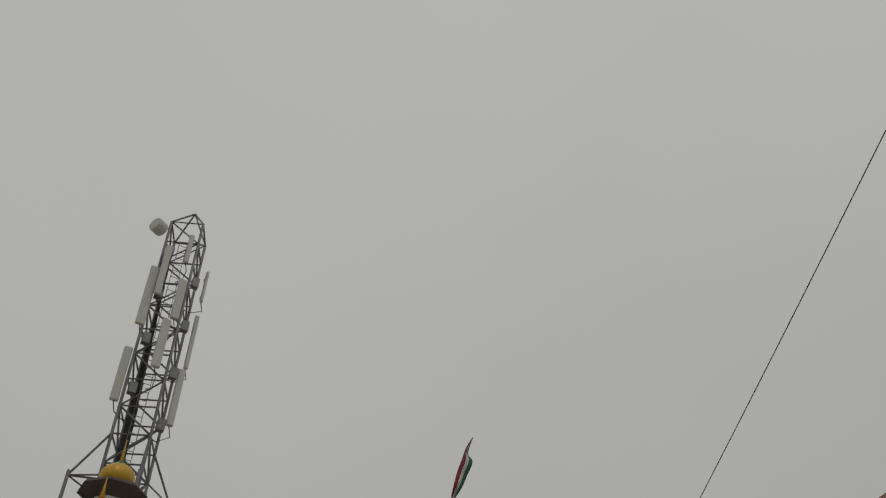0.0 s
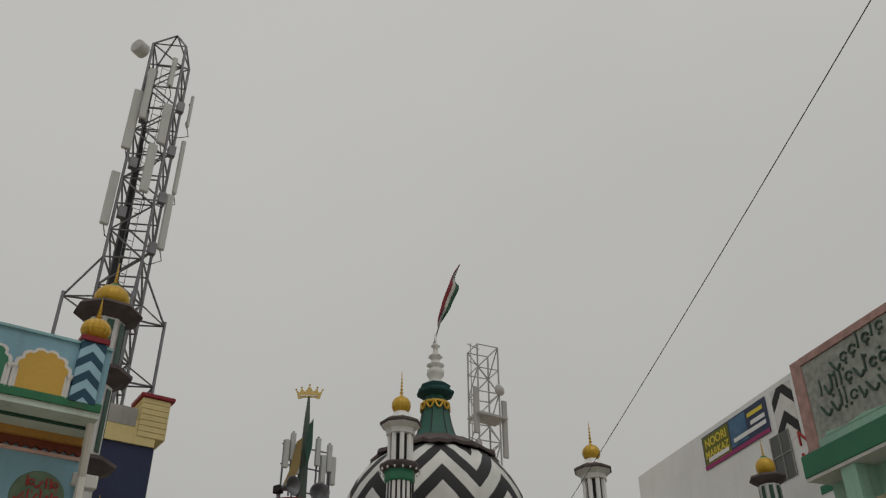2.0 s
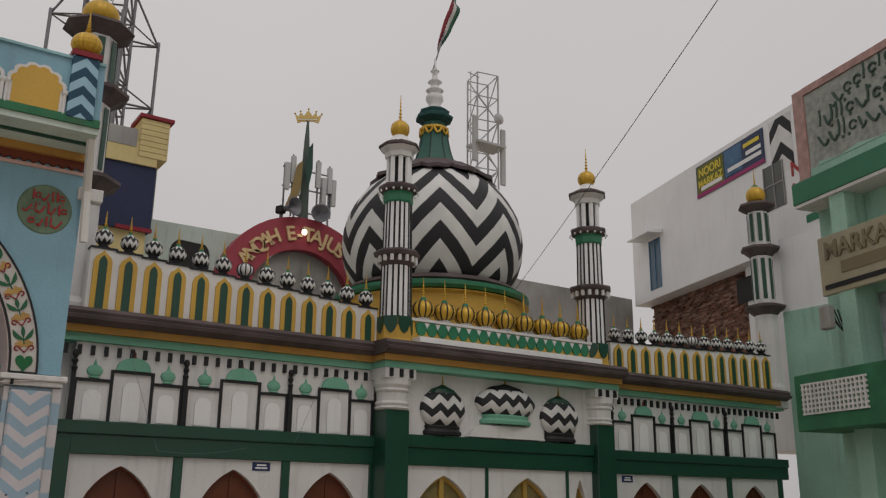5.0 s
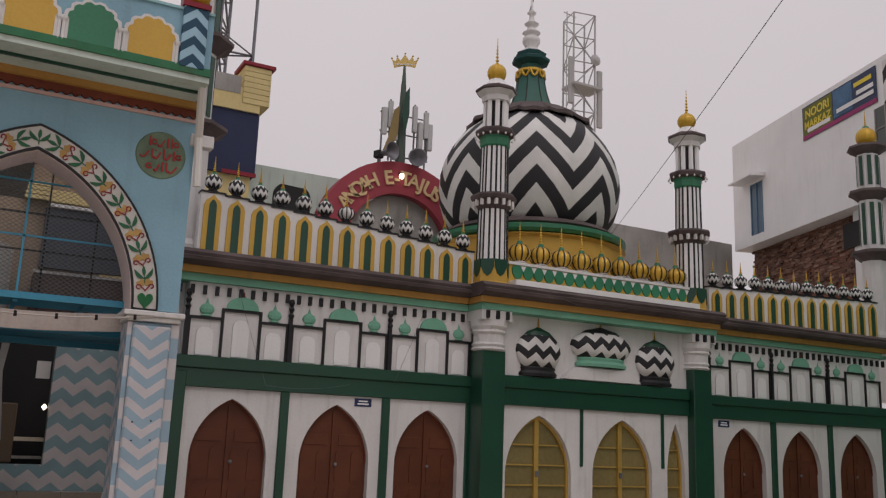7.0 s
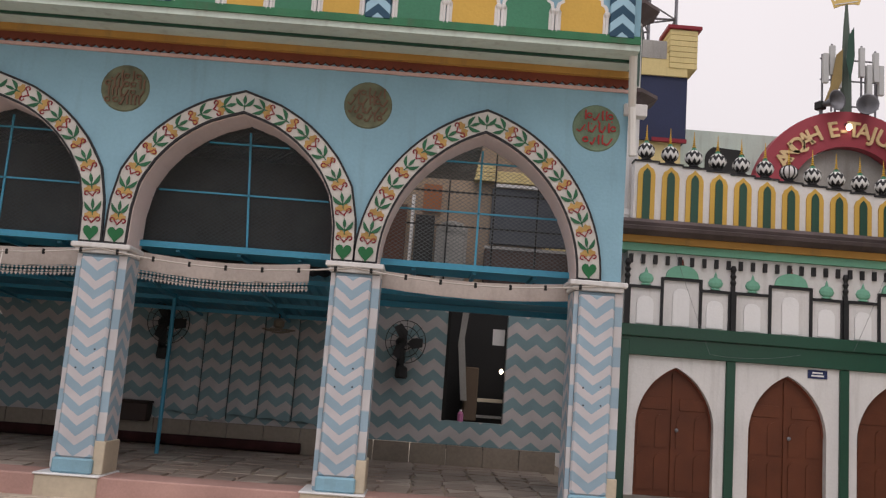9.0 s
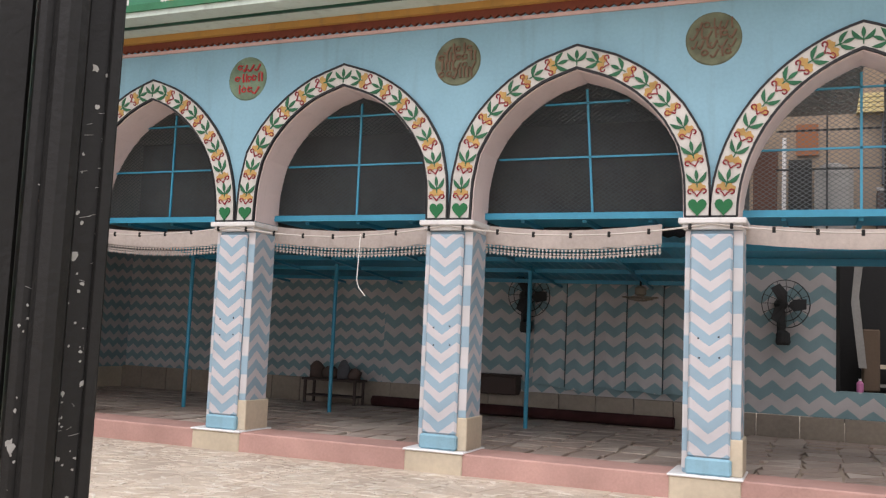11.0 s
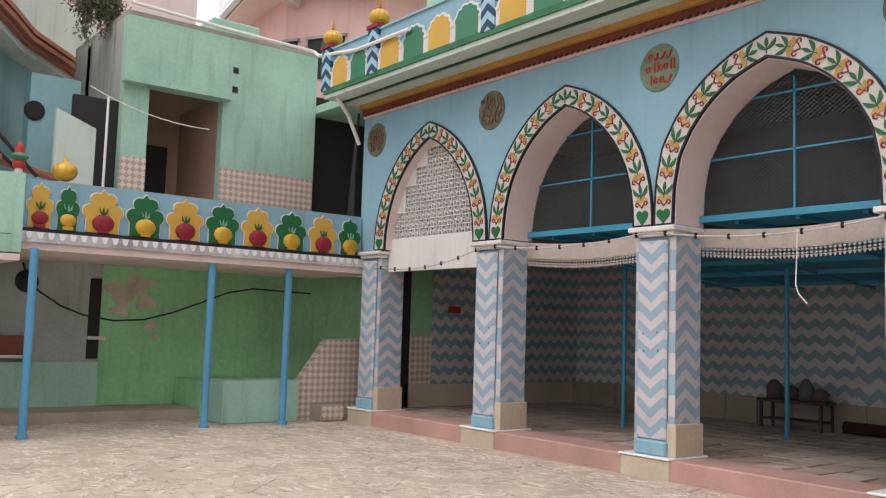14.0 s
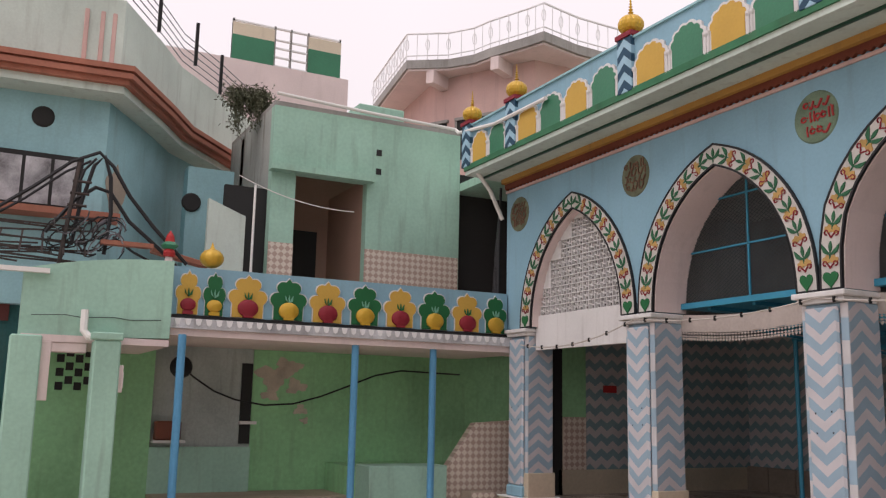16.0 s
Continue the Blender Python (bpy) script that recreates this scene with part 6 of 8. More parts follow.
part("letter_bar", B(0.9, 2.2, -0.135, -0.121, 5.36, 5.56), GREYL, board)
part("small_letter_bar", B(0.5, 2.2, -0.135, -0.121, 5.14, 5.22), BLACK, board)
bal = part("shop_balcony", B(0.0, 7.0, -0.55, -0.4, 2.8, 3.72, 0.01), GREEN_E, sb, "green balcony front with pierced screen")
part("balcony_floor", B(0.0, 7.0, -0.4, 0.34, 2.8, 2.95), GREEN_E, bal)
bm = bmesh.new()
for i in range(16):
    box(bm, 0.2 + i * 0.09, 0.235 + i * 0.09, -0.58, -0.551, 3.05, 3.55)
for k in range(7):
    box(bm, 0.18, 1.62, -0.579, -0.552, 3.05 + k * 0.08, 3.08 + k * 0.08)
tagged(part("pierced_screen", bm, WHITE, bal), kind="stuff")
ml = part("wall_lamp", B(0.45, 0.68, -0.3, -0.15, 4.45, 4.85, 0.02), GREYWALL, sb)
pc = thing("poster", "printed paper poster behind the shop pillar", "poster", (18.03, -1.21, 0))
pc.rotation_euler = sb.rotation_euler
part("sheet", B(1.15, 1.8, 0.33, 0.345, 3.9, 5.0), paint("poster_print", (0.4, 0.42, 0.45), var=0.7, scale=6), pc)
for k in range(6):
    part("tangled_wire", wire(sag((18.0 + 0.1 * k, -1.5, 4.9), (18.2, -1.9 - 0.1 * k, 4.6), 0.25 + 0.1 * k, 8), 0.012, 4), CABLE, ml).parent = None
for o in list(scene.objects):
    if o.name.startswith("tangled_wire"):
        o.parent = cablet
tw = thing("teal_side_wall", "mint wall closing the court beside the shrine", "wall", kind="structure")
part("face", B(23.5, 23.8, -6.0, 3.3, 0.0, 6.3), MINT, tw)
part("top_face", B(23.55, 23.8, -6.0, 3.3, 6.3, 8.2), WHITE2, tw)

# ---------- left wing ----------
def dotted_tile():
    m = paint("dotted_tile", (0.70, 0.62, 0.53), rough=0.3, var=0.08, spec=0.5)
    nt = m.node_tree
    b = nt.nodes["Principled BSDF"]
    src = b.inputs["Base Color"].links[0].from_socket
    geo = nt.nodes.new("ShaderNodeNewGeometry")
    mp = nt.nodes.new("ShaderNodeMapping")
    mp.inputs["Rotation"].default_value = (radians(45), 0, 0)
    nt.links.new(geo.outputs["Position"], mp.inputs["Vector"])
    ck = nt.nodes.new("ShaderNodeTexChecker")
    ck.inputs["Scale"].default_value = 13.0
    nt.links.new(mp.outputs[0], ck.inputs["Vector"])
    flat = nt.nodes.new("ShaderNodeVectorMath")
    flat.operation = "MULTIPLY"
    flat.inputs[1].default_value = (0.0, 1, 1)
    nt.links.new(mp.outputs[0], flat.inputs[0])
    off = nt.nodes.new("ShaderNodeVectorMath")
    off.inputs[1].default_value = (0.013, 0, 0)
    nt.links.new(flat.outputs[0], off.inputs[0])
    nt.links.new(off.outputs[0], ck.inputs["Vector"])
    mx = nt.nodes.new("ShaderNodeMixRGB")
    mx.inputs[2].default_value = (0.25, 0.085, 0.05, 1)
    fm = nt.nodes.new("ShaderNodeMath")
    fm.operation = "MULTIPLY"
    fm.inputs[1].default_value = 0.5
    nt.links.new(ck.outputs["Fac"], fm.inputs[0])
    nt.links.new(fm.outputs[0], mx.inputs[0])
    nt.links.new(src, mx.inputs[1])
    nt.links.new(mx.outputs[0], b.inputs["Base Color"])
    return m


TILE = dotted_tile()
lw = thing("left_wing", "mint two-storey side wing with painted balcony", "building")
part("ground_wall", B(-11.95, -11.7, -3.56, 1.6, 0.0, 2.6), LEAFG, lw, "bright green wall with flaking plaster")
part("kerb_step", B(-11.7, -10.6, -5.2, 0.4, 0.0, 0.16), CONC, lw)
part("grey_wall", B(-11.9, -11.72, -5.2, -3.56, 0.88, 2.6), paint("pale_grey_plaster", (0.44, 0.49, 0.47), var=0.3, grime=0.4), lw)
part("low_mint", B(-11.9, -11.6, -5.2, -3.57, 0.0, 0.88), MINT, lw)
# black plate on the wall stands for the doorway's shade
part("dark_doorway", B(-11.719, -11.69, -3.75, -3.57, 0.93, 2.26), DARK, lw)
part("ledge", B(-11.69, -11.55, -3.78, -3.5, 1.25, 1.3), WHITE, lw)
part("left_pier", B(-11.75, -11.6, -5.75, -5.2, 0.0, 2.6), LEAFG, lw)
for k, (y, z, r) in enumerate(((-3.2, 2.05, 0.20), (-2.95, 2.22, 0.15), (-2.8, 1.90, 0.12), (-2.7, 1.5, 0.08), (-3.25, 1.75, 0.10), (-2.62, 1.32, 0.05))):
    rn = random.Random(k)
    pts = [(y + r * (1 + 0.3 * math.sin(3 * t + k) + 0.15 * math.sin(7 * t)) * math.cos(t) * 1.4, z + r * (1 + 0.3 * math.sin(3 * t + k) + 0.15 * math.sin(7 * t)) * math.sin(t)) for t in np.linspace(0, 6.28, 25)[:-1]]
    part("bare_plaster", S(pts, -11.699, -11.696 + 0.003 * k, "X"), paint("beige_plaster", (0.60, 0.52, 0.43), var=0.35, scale=8), lw, "patch where green paint has flaked")
part("balcony_slab", B(-11.7, -9.22, -5.55, 0.42, 2.50, 2.62), PALEPINK, lw)
part("slab_fascia", B(-9.30, -9.16, -5.55, -0.02, 2.60, 2.74), paint("weathered_white_blue", (0.55, 0.56, 0.58), var=0.5, scale=6, grime=0.5), lw)
part("black_line", B(-9.28, -9.19, -5.55, -0.02, 2.742, 2.79), BLACK, lw)
part("balcony_wall", B(-9.42, -9.26, -5.55, -0.02, 2.78, 3.47), SKYBLUE, lw, "pale blue balcony parapet")
def foil(c, z0, w, zs, h):
    """Niche outline: narrow jambs, wide side lobes, smaller upper lobes, pointed tip."""
    left = [(-0.80 * w, z0), (-0.80 * w, zs)]
    left += [(-0.62 * w + 0.38 * w * math.cos(radians(a)), zs + 0.24 * h + 0.25 * h * math.sin(radians(a))) for a in np.linspace(235, 75, 9)]
    left += [(-0.30 * w + 0.36 * w * math.cos(radians(a)), zs + 0.66 * h + 0.22 * h * math.sin(radians(a))) for a in np.linspace(215, 70, 8)]
    left.append((0, zs + h))
    return [(c + x, z) for x, z in left + [(-x, z) for x, z in left[-2::-1]]]


for k in range(38):
    yy = -5.5 + k * 0.144
    part("fascia_scallop", S([(yy - 0.045, 2.735), (yy + 0.045, 2.735), (yy + 0.03, 2.66), (yy, 2.64), (yy - 0.03, 2.66)], -9.159, -9.145, "X"), WHITE2, lw)
ys = [-5.41, -5.03, -4.68, -4.07, -3.47, -2.86, -2.27, -1.68, -1.08, -0.50, -0.03]
for i, (a, b) in enumerate(zip(ys[:-1], ys[1:])):
    c, w = (a + b) / 2, (b - a) / 2 - 0.008
    yel = i % 2 == 0
    o = foil(c, 2.80, w, 3.0, 0.43)
    part("niche_trim", S(o, -9.255, -9.235, "X"), WHITE, lw)
    part("yellow_niche" if yel else "green_niche", S([(c + (p - c) * 0.94, 2.803 + (q - 2.80) * 0.965) for p, q in o], -9.234, -9.222, "X"), YELLOW if yel else HEARTG, lw)
    pot = part("painted_pot", melon(0, 0.155 if w > 0.2 else 0.11, ribs=8), MAROON if yel else GOLD, lw, "moulded fruit-shaped pot", smooth=True)
    pot.location = (-9.20, c, 2.935)
    pot.scale = (0.35, 1, 1)
    part("pot_foot", B(-9.22, -9.17, c - 0.07, c + 0.07, 2.80, 2.85), MAROON if yel else GOLD, pot).matrix_parent_inverse = Matrix.Identity(4)
    for t in (-0.7, 0, 0.7):
        part("pot_leaf", S([(c, 3.05), (c + 0.06 * math.sin(t) - 0.012, 3.085 + 0.02 * math.cos(t)), (c + 0.09 * math.sin(t), 3.12 + 0.05 * math.cos(t)), (c + 0.06 * math.sin(t) + 0.012, 3.08)], -9.221, -9.19, "X"), HEARTG if yel else SEA, lw)
for o in list(bpy.data.objects):
    if o.name.startswith("pot_foot"):
        o.parent = lw
for y, s in ((-5.5, 0), (-4.9, 1)):
    f = thing("balcony_finial", "golden pot finial on the balcony parapet" if s else "red and green banded finial on the balcony", "finial", (-9.35, y, 3.47))
    if s:
        part("pot", melon(0.16, 0.17, ribs=12), GOLD, f, smooth=True)
        part("tip", lathe([(0.05, 0.28), (0.02, 0.34), (0.0, 0.40)], 8), GOLD, f)
    else:
        f.scale = (0.62, 0.62, 0.85)
        part("foot", lathe([(0.10, 0), (0.08, 0.15)], 10), PALEPINK, f)
        part("red_band", lathe([(0.12, 0.15), (0.14, 0.22), (0.10, 0.28)], 10), RED, f)
        part("green_band", lathe([(0.13, 0.28), (0.2, 0.34), (0.12, 0.4)], 10), GREEN_M, f)
        part("red_tip", lathe([(0.11, 0.4), (0.09, 0.5), (0.0, 0.6)], 10), RED, f)
for y, x in ((-5.31, -8.98), (-2.66, -9.32), (-1.33, -9.34)):
    p = thing("balcony_post", "blue painted steel pipe post under the balcony", "post", (x, y, 0), group="posts under the balcony")
    part("pipe", lathe([(0.075, 0), (0.075, 0.05), (0.055, 0.06), (0.055, 2.50)], 12), POSTBLUE, p)
bench = thing("masonry_bench", "low mint plastered masonry block by the stair", "bench", (-9.75, -1.5, 0))
part("block", B(-0.5, 0.1, -0.72, 0.62, 0, 0.68, 0.015), MINT, bench)
part("top_ledge", B(-1.9, -0.5, -0.72, 0.62, 0, 0.62, 0.01), LEAFG, bench)
stair = thing("tiled_stair_wall", "stair side wall clad in red-dotted cream tiles", "stair wall", (0, 0, 0))
part("tile_face", S([(-0.88, 0.0), (-0.88, 0.55), (-0.30, 1.35), (0.42, 1.40), (0.42, 0.0)], -9.95, -9.80, "X"), TILE, stair)
part("small_step", B(-9.80, -9.45, -0.55, -0.1, 0.0, 0.28, 0.01), CONC, stair)
part("step_tile", B(-9.449, -9.44, -0.53, -0.12, 0.03, 0.26), TILE, stair)
# black sheet in place of the stairwell's shade
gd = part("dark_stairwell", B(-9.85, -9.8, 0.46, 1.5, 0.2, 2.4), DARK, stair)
part("tile_post", B(-9.17, -9.16, 1.03, 1.49, 0.62, 1.48), TILE, stair)

up = thing("upper_storey", "mint upper storey with open doorway and dotted tile dado", "building")
XU = -11.1
part("wall_left", B(XU - 0.2, XU, -3.60, -3.17, 2.6, 6.68), MINT, up)
part("wall_right", B(XU - 0.2, XU, -1.85, 0.02, 2.6, 6.68), MINT, up)
part("wall_head", B(XU - 0.2, XU, -3.17, -1.85, 5.52, 6.68), MINT, up)
part("side_wall", B(XU - 3.0, XU - 0.2, -3.6, -3.4, 2.6, 6.68), paint("streaked_render", (0.40, 0.42, 0.39), var=0.3, grime=0.8), up)
part("roof", B(XU - 3.0, XU, -3.6, 0.02, 6.68, 6.76), GREYWALL, up)
part("lintel_ledge", B(XU, XU + 0.22, -3.66, -1.78, 5.50, 5.60), MINT, up)
part("room_back", B(XU - 2.2, XU - 2.0, -3.6, 0.0, 2.6, 6.6), paint("brown_room", (0.42, 0.27, 0.21)), up)
part("room_side", B(XU - 2.0, XU - 0.2, -1.85, -1.73, 2.6, 5.6), paint("brown_room", (0.42, 0.27, 0.21)), up)
part("inner_door", B(XU - 1.99, XU - 1.9, -2.62, -2.1, 2.6, 4.9), DARK, up)
part("tile_dado", B(XU, XU + 0.02, -1.86, 0.0, 3.4, 4.32), TILE, up)
part("tile_dado", B(XU, XU + 0.02, -3.60, -3.17, 3.4, 4.28), TILE, up)
# black sheet behind the opening stands for its unlit depth
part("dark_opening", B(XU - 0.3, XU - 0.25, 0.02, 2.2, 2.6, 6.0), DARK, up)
part("dark_side", B(XU - 0.25, XL, 1.3, 1.4, 2.6, 5.9), paint("brown_room", (0.42, 0.27, 0.21)), up)
part("opening_roof", B(XU - 0.3, XL, 0.02, 1.4, 5.6, 5.75), MINT, up)
# holes are black blocks on the wall, shade given as colour
for y, z in ((-1.64, 5.75), (-1.64, 6.1)):
    part("wall_hole", B(XU - 0.01, XU + 0.012, y - 0.05, y + 0.05, z - 0.05, z + 0.06), DARK, up)
pipe = thing("white_pipe", "white plastic pipe running along the roof edge", "pipe")
part("run", wire([(XU + 0.1, -3.6, 6.86), (XU + 0.12, -1.8, 6.78), (-10.9, -0.2, 6.72), (-9.7, -0.75, 6.25), (-8.4, -0.80, 6.05), (-6.9, -0.82, 6.02)], 0.032, 8), PVC, pipe)
dp = thing("drain_pipe", "dark down-pipes and cables at the arcade corner", "pipe")
for k in range(4):
    part("pipe", wire([(-9.40 - 0.04 * k, -0.08 + 0.02 * k, 5.3 - 0.1 * k), (-9.42 - 0.03 * k, -0.1, 4.2), (-9.38 - 0.05 * k, -0.12 - 0.02 * k, 2.55)], 0.022, 6), CABLE, dp)
part("downpipe", wire([(-9.2, -0.7, 5.5), (-9.3, -0.35, 5.2), (-9.38, -0.06, 4.75)], 0.035, 8), PVC, dp)
part("downpipe", wire([(5.98, -0.6, 5.5), (6.1, -0.1, 5.0), (6.14, -0.05, 4.4)], 0.05, 8), PVC, dp)
part("box", B(6.02, 6.30, -0.05, 0.1, 4.90, 5.05, 0.01), WHITE, dp)

hose = thing("black_hose", "black hose slung along the green wall", "hose")
part("run", wire([(-11.0, -5.0, 2.25), (-11.5, -4.6, 2.0), (-11.5, -4.25, 1.78), (-11.5, -3.9, 1.65), (-11.5, -3.4, 1.57), (-11.5, -2.9, 1.6), (-11.5, -2.4, 1.74), (-11.5, -1.9, 1.93), (-11.5, -1.4, 2.13), (-11.5, -0.9, 2.23), (-11.5, 0.3, 2.2)], 0.015, 6), CABLE, hose)
wl = thing("round_wall_fan", "round dark fan under the balcony", "fan", (-11.2, -4.87, 2.14))
fb = lathe([(0.17, 0), (0.18, 0.04), (0.16, 0.09), (0.05, 0.12)], 18)
bmesh.ops.rotate(fb, verts=fb.verts, matrix=Matrix.Rotation(radians(90), 3, "Y"))
part("drum", fb, IRON, wl)
part("arm", rod(bmesh.new(), (0, 0, 0.1), (-0.5, 0.05, 0.3), 0.02, 5), IRON, wl)
ws = thing("small_wall_shelf", "small red-brown shelf on the grey wall", "shelf", (-11.62, -4.90, 0.95))
part("board", B(-0.08, 0.22, -0.28, 0.22, 0, 0.04), WHITE, ws)
part("basket", B(-0.05, 0.15, -0.24, 0.16, 0.04, 0.34, 0.02), paint("red_brown_basket", (0.20, 0.07, 0.045)), ws)
for k, (a, b, d) in enumerate((((7.6, 3.32, 3.9), (8.2, 3.30, 2.3), 0.05), ((8.2, 3.28, 2.3), (9.6, 3.28, 2.4), 0.12), ((10.9, 3.30, 3.7), (10.4, 3.28, 2.5), 0.06), ((13.3, 2.6, 4.15), (15.0, 2.6, 4.15), 0.25))):
    part("facade_wire", wire(sag(a, b, d * 0.5, 8), 0.0028, 4), GALV, cablet)
part("balcony_wire", wire(sag((-10.9, -4.2, 5.3), (-11.05, -2.1, 4.95), 0.12, 10), 0.01, 4), PVC, cablet)
pole2 = thing("thin_pole", "thin pale pole standing on the balcony", "pole", (-10.4, -4.05, 2.6))
part("tube", lathe([(0.022, 0), (0.02, 2.45)], 8), PVC, pole2)

# corner slab with pillars
cnr = thing("corner_canopy", "mint concrete canopy on square pillars", "canopy")
face = bmesh.new()
cols = []
for i in range(15):
    u = i / 14
    y = -7.33 + u * (7.33 - 5.47)
    x = -9.05 - 0.10 * (1 - u) ** 2
    cols.append([face.verts.new(p) for p in ((x, y, 2.44 - 0.06 * (1 - u)), (x + 0.02, y, 2.66), (x, y, 3.50 - 0.24 * (1 - u) ** 2), (x - 0.16, y, 3.52 - 0.24 * (1 - u) ** 2), (x - 0.16, y, 2.42))])
for a, b in zip(cols, cols[1:]):
    for k in range(5):
        face.faces.new((a[k], a[(k + 1) % 5], b[(k + 1) % 5], b[k]))
face.faces.new(cols[0])
face.faces.new(cols[-1][::-1])
part("front", face, MINT, cnr)
part("soffit", B(-11.7, -9.06, -7.30, -5.47, 2.33, 2.418), PALEPINK, cnr)
part("crack_line", wire([(-9.03 + 0.0 * k, -7.2 + 0.2 * k, 2.655 + 0.012 * (k % 3)) for k in range(9)], 0.006, 4), CABLE, cnr)
part("soffit_beam", B(-9.3, -9.08, -7.0, -6.50, 2.20, 2.33, 0.01), PALEPINK, cnr)
part("pillar", B(-9.05, -8.72, -6.45, -6.12, 0, 2.36, 0.02), MINT, cnr)
part("pillar_head", B(-9.07, -8.70, -6.49, -6.10, 2.36, 2.46, 0.015), MINT, cnr)
part("meter_box", B(-8.95, -8.80, -6.119, -6.06, 1.70, 2.05, 0.01), PALEPINK, cnr)
part("meter_cover", B(-8.93, -8.82, -6.059, -6.05, 1.76, 1.96, 0.004), WHITE2, cnr)
part("pillar", B(-9.35, -8.95, -7.42, -7.05, 0, 2.40, 0.02), MINT, cnr)
part("jamb", B(-9.3, -9.05, -7.049, -6.93, 1.58, 2.33, 0.008), PALEPINK, cnr)
part("left_wall", B(-9.4, -9.2, -13.5, -7.42, 0, 1.25), MINT, cnr)
part("jali_wall", B(-11.6, -11.5, -7.3, -5.9, 0, 2.4), LEAFG, cnr)
# pierced holes drawn as black plates for the shade within
for k in range(12):
    y, z = -6.62 + (k % 4) * 0.135, 1.80 + (k // 4) * 0.21 + 0.09 * (k % 2)
    part("jali_hole", B(-11.499, -11.49, y - 0.055, y + 0.055, z - 0.06, z + 0.06), DARK, cnr)
part("elbow_pipe", wire([(-8.98, -6.57, 2.75), (-8.95, -6.57, 2.48), (-8.90, -6.50, 2.40), (-8.88, -6.42, 2.38)], 0.05, 8), PVC, cnr)
part("far_block", B(-12.5, -11.6, -14.0, -7.2, 0, 3.3), paint("dark_teal_shutter", (0.03, 0.14, 0.14), var=0.35, grime=0.3), cnr)
part("shop_band", B(-11.6, -11.55, -14.0, -7.4, 2.75, 3.05), paint("dull_red_board", (0.16, 0.05, 0.045), var=0.3), cnr)
part("shop_gap", B(-11.599, -11.56, -14.0, -7.4, 0.4, 1.6), DARK, cnr)
part("white_bar", B(-9.1, -9.0, -9.0, -7.03, 3.20, 3.26), PVC, cnr)

# blue house with a moulded eave
bh = thing("blue_house", "pale blue house with stepped terracotta eave", "building")
LINE = [(-10.75, -9.87), (-10.91, -8.01), (-10.84, -6.97), (-10.77, -6.15), (-12.24, -5.32), (-13.33, -4.76), (-14.54, -3.77), (-16.51, -2.31)]


def along(line, out, z0, z1, mt, nm, parent, inner=0.0):
    """A wall or moulding that follows a bent line, mitred at the bends."""
    ps = [Vector(p) for p in line]
    nr = []
    for i in range(len(ps)):
        da = (ps[i] - ps[i - 1]).normalized() if i else (ps[1] - ps[0]).normalized()
        db = (ps[i + 1] - ps[i]).normalized() if i < len(ps) - 1 else da
        n = (Vector((da.y, -da.x)) + Vector((db.y, -db.x))).normalized()
        nr.append(n / max(0.5, n.dot(Vector((da.y, -da.x)))))
    for i in range(len(ps) - 1):
        a, b, na, nb = ps[i], ps[i + 1], nr[i], nr[i + 1]
        k = 0.25 - inner
        q = [tuple(a + na * out), tuple(b + nb * out), tuple(b - nb * k), tuple(a - na * k)]
        part(nm, S(q, z0, z1, "Z"), mt, parent)


for k, (o, z) in enumerate(((0.50, 6.42), (0.58, 6.50), (0.52, 6.56), (0.60, 6.62))):
    along(LINE, o - 0.35, z, z + (0.085 if k != 2 else 0.06), TERRA, "eave_moulding", bh)
along(LINE, 0.05, 6.30, 6.42, PALEW, "eave_soffit", bh, -0.7)
along([(x - 0.50, y - 0.1) for x, y in LINE], 0.0, 3.0, 6.32, BLUEWALL, "wall", bh)
along([(x - 0.35, y) for x, y in LINE], 0.0, 6.70, 8.0, PALEW, "roof_parapet", bh)
for x, y in ((-11.37, -7.2), (-12.49, -4.64)):
    v = part("vent", lathe([(0.17, 0), (0.17, 0.03), (0.14, 0.05)], 18), DARK, bh, "round dark vent")
    v.rotation_euler = (0, radians(90), 0)
    v.location = (x, y, 5.93 if y < -6 else 5.09)
win = part("window", B(-11.42, -11.29, -7.85, -6.56, 4.46, 5.34), DARK, bh, "dark barred window with patterned glass")
for k in range(3):
    part("window_pane", B(-11.29, -11.28, -7.80 + k * 0.41, -7.44 + k * 0.41, 4.54, 5.26), paint("patterned_glass", (0.45, 0.45, 0.47), var=0.7, scale=9), win)
part("sill", B(-11.4, -10.9, -8.2, -6.0, 4.34, 4.44), TERRA, bh)
part("side_annex", B(-12.9, -12.5, -4.72, -3.9, 3.0, 5.75), BLUEWALL, bh)
part("sloped_wall", S([(-4.62, 2.6), (-4.62, 4.90), (-4.0, 4.66), (-4.0, 2.6)], -11.22, -11.1, "X"), PALEW, bh, "pale wall with a sloping top")
patch = part("bare_plaster", S([(0.34 * (1 + 0.35 * math.sin(3 * t)) * math.cos(t), 0.46 * (1 + 0.2 * math.sin(5 * t)) * math.sin(t)) for t in np.linspace(0, 6.28, 21)[:-1]], -0.012, 0.012), CONC, bh, "patch where blue paint has flaked")
(ax, ay), (bx, by) = LINE[3], LINE[4]
patch.location = (ax - 0.50 + 0.28 * (bx - ax), ay - 0.1 + 0.28 * (by - ay), 4.85)
patch.rotation_euler = (0, 0, math.atan2(by - ay, bx - ax))
part("dark_door", B(-11.42, -11.3, -4.32, -3.605, 2.6, 5.22), DARK, bh)
for y in (-6.72, -6.48, -6.30):
    part("pink_relief", B(-11.36, -11.12, y - 0.035, y + 0.035, 6.72, 7.75, 0.01), PINK, bh, "pink moulded strip")
fence = thing("wire_fence", "thin wire fence on dark posts along the roof", "fence")
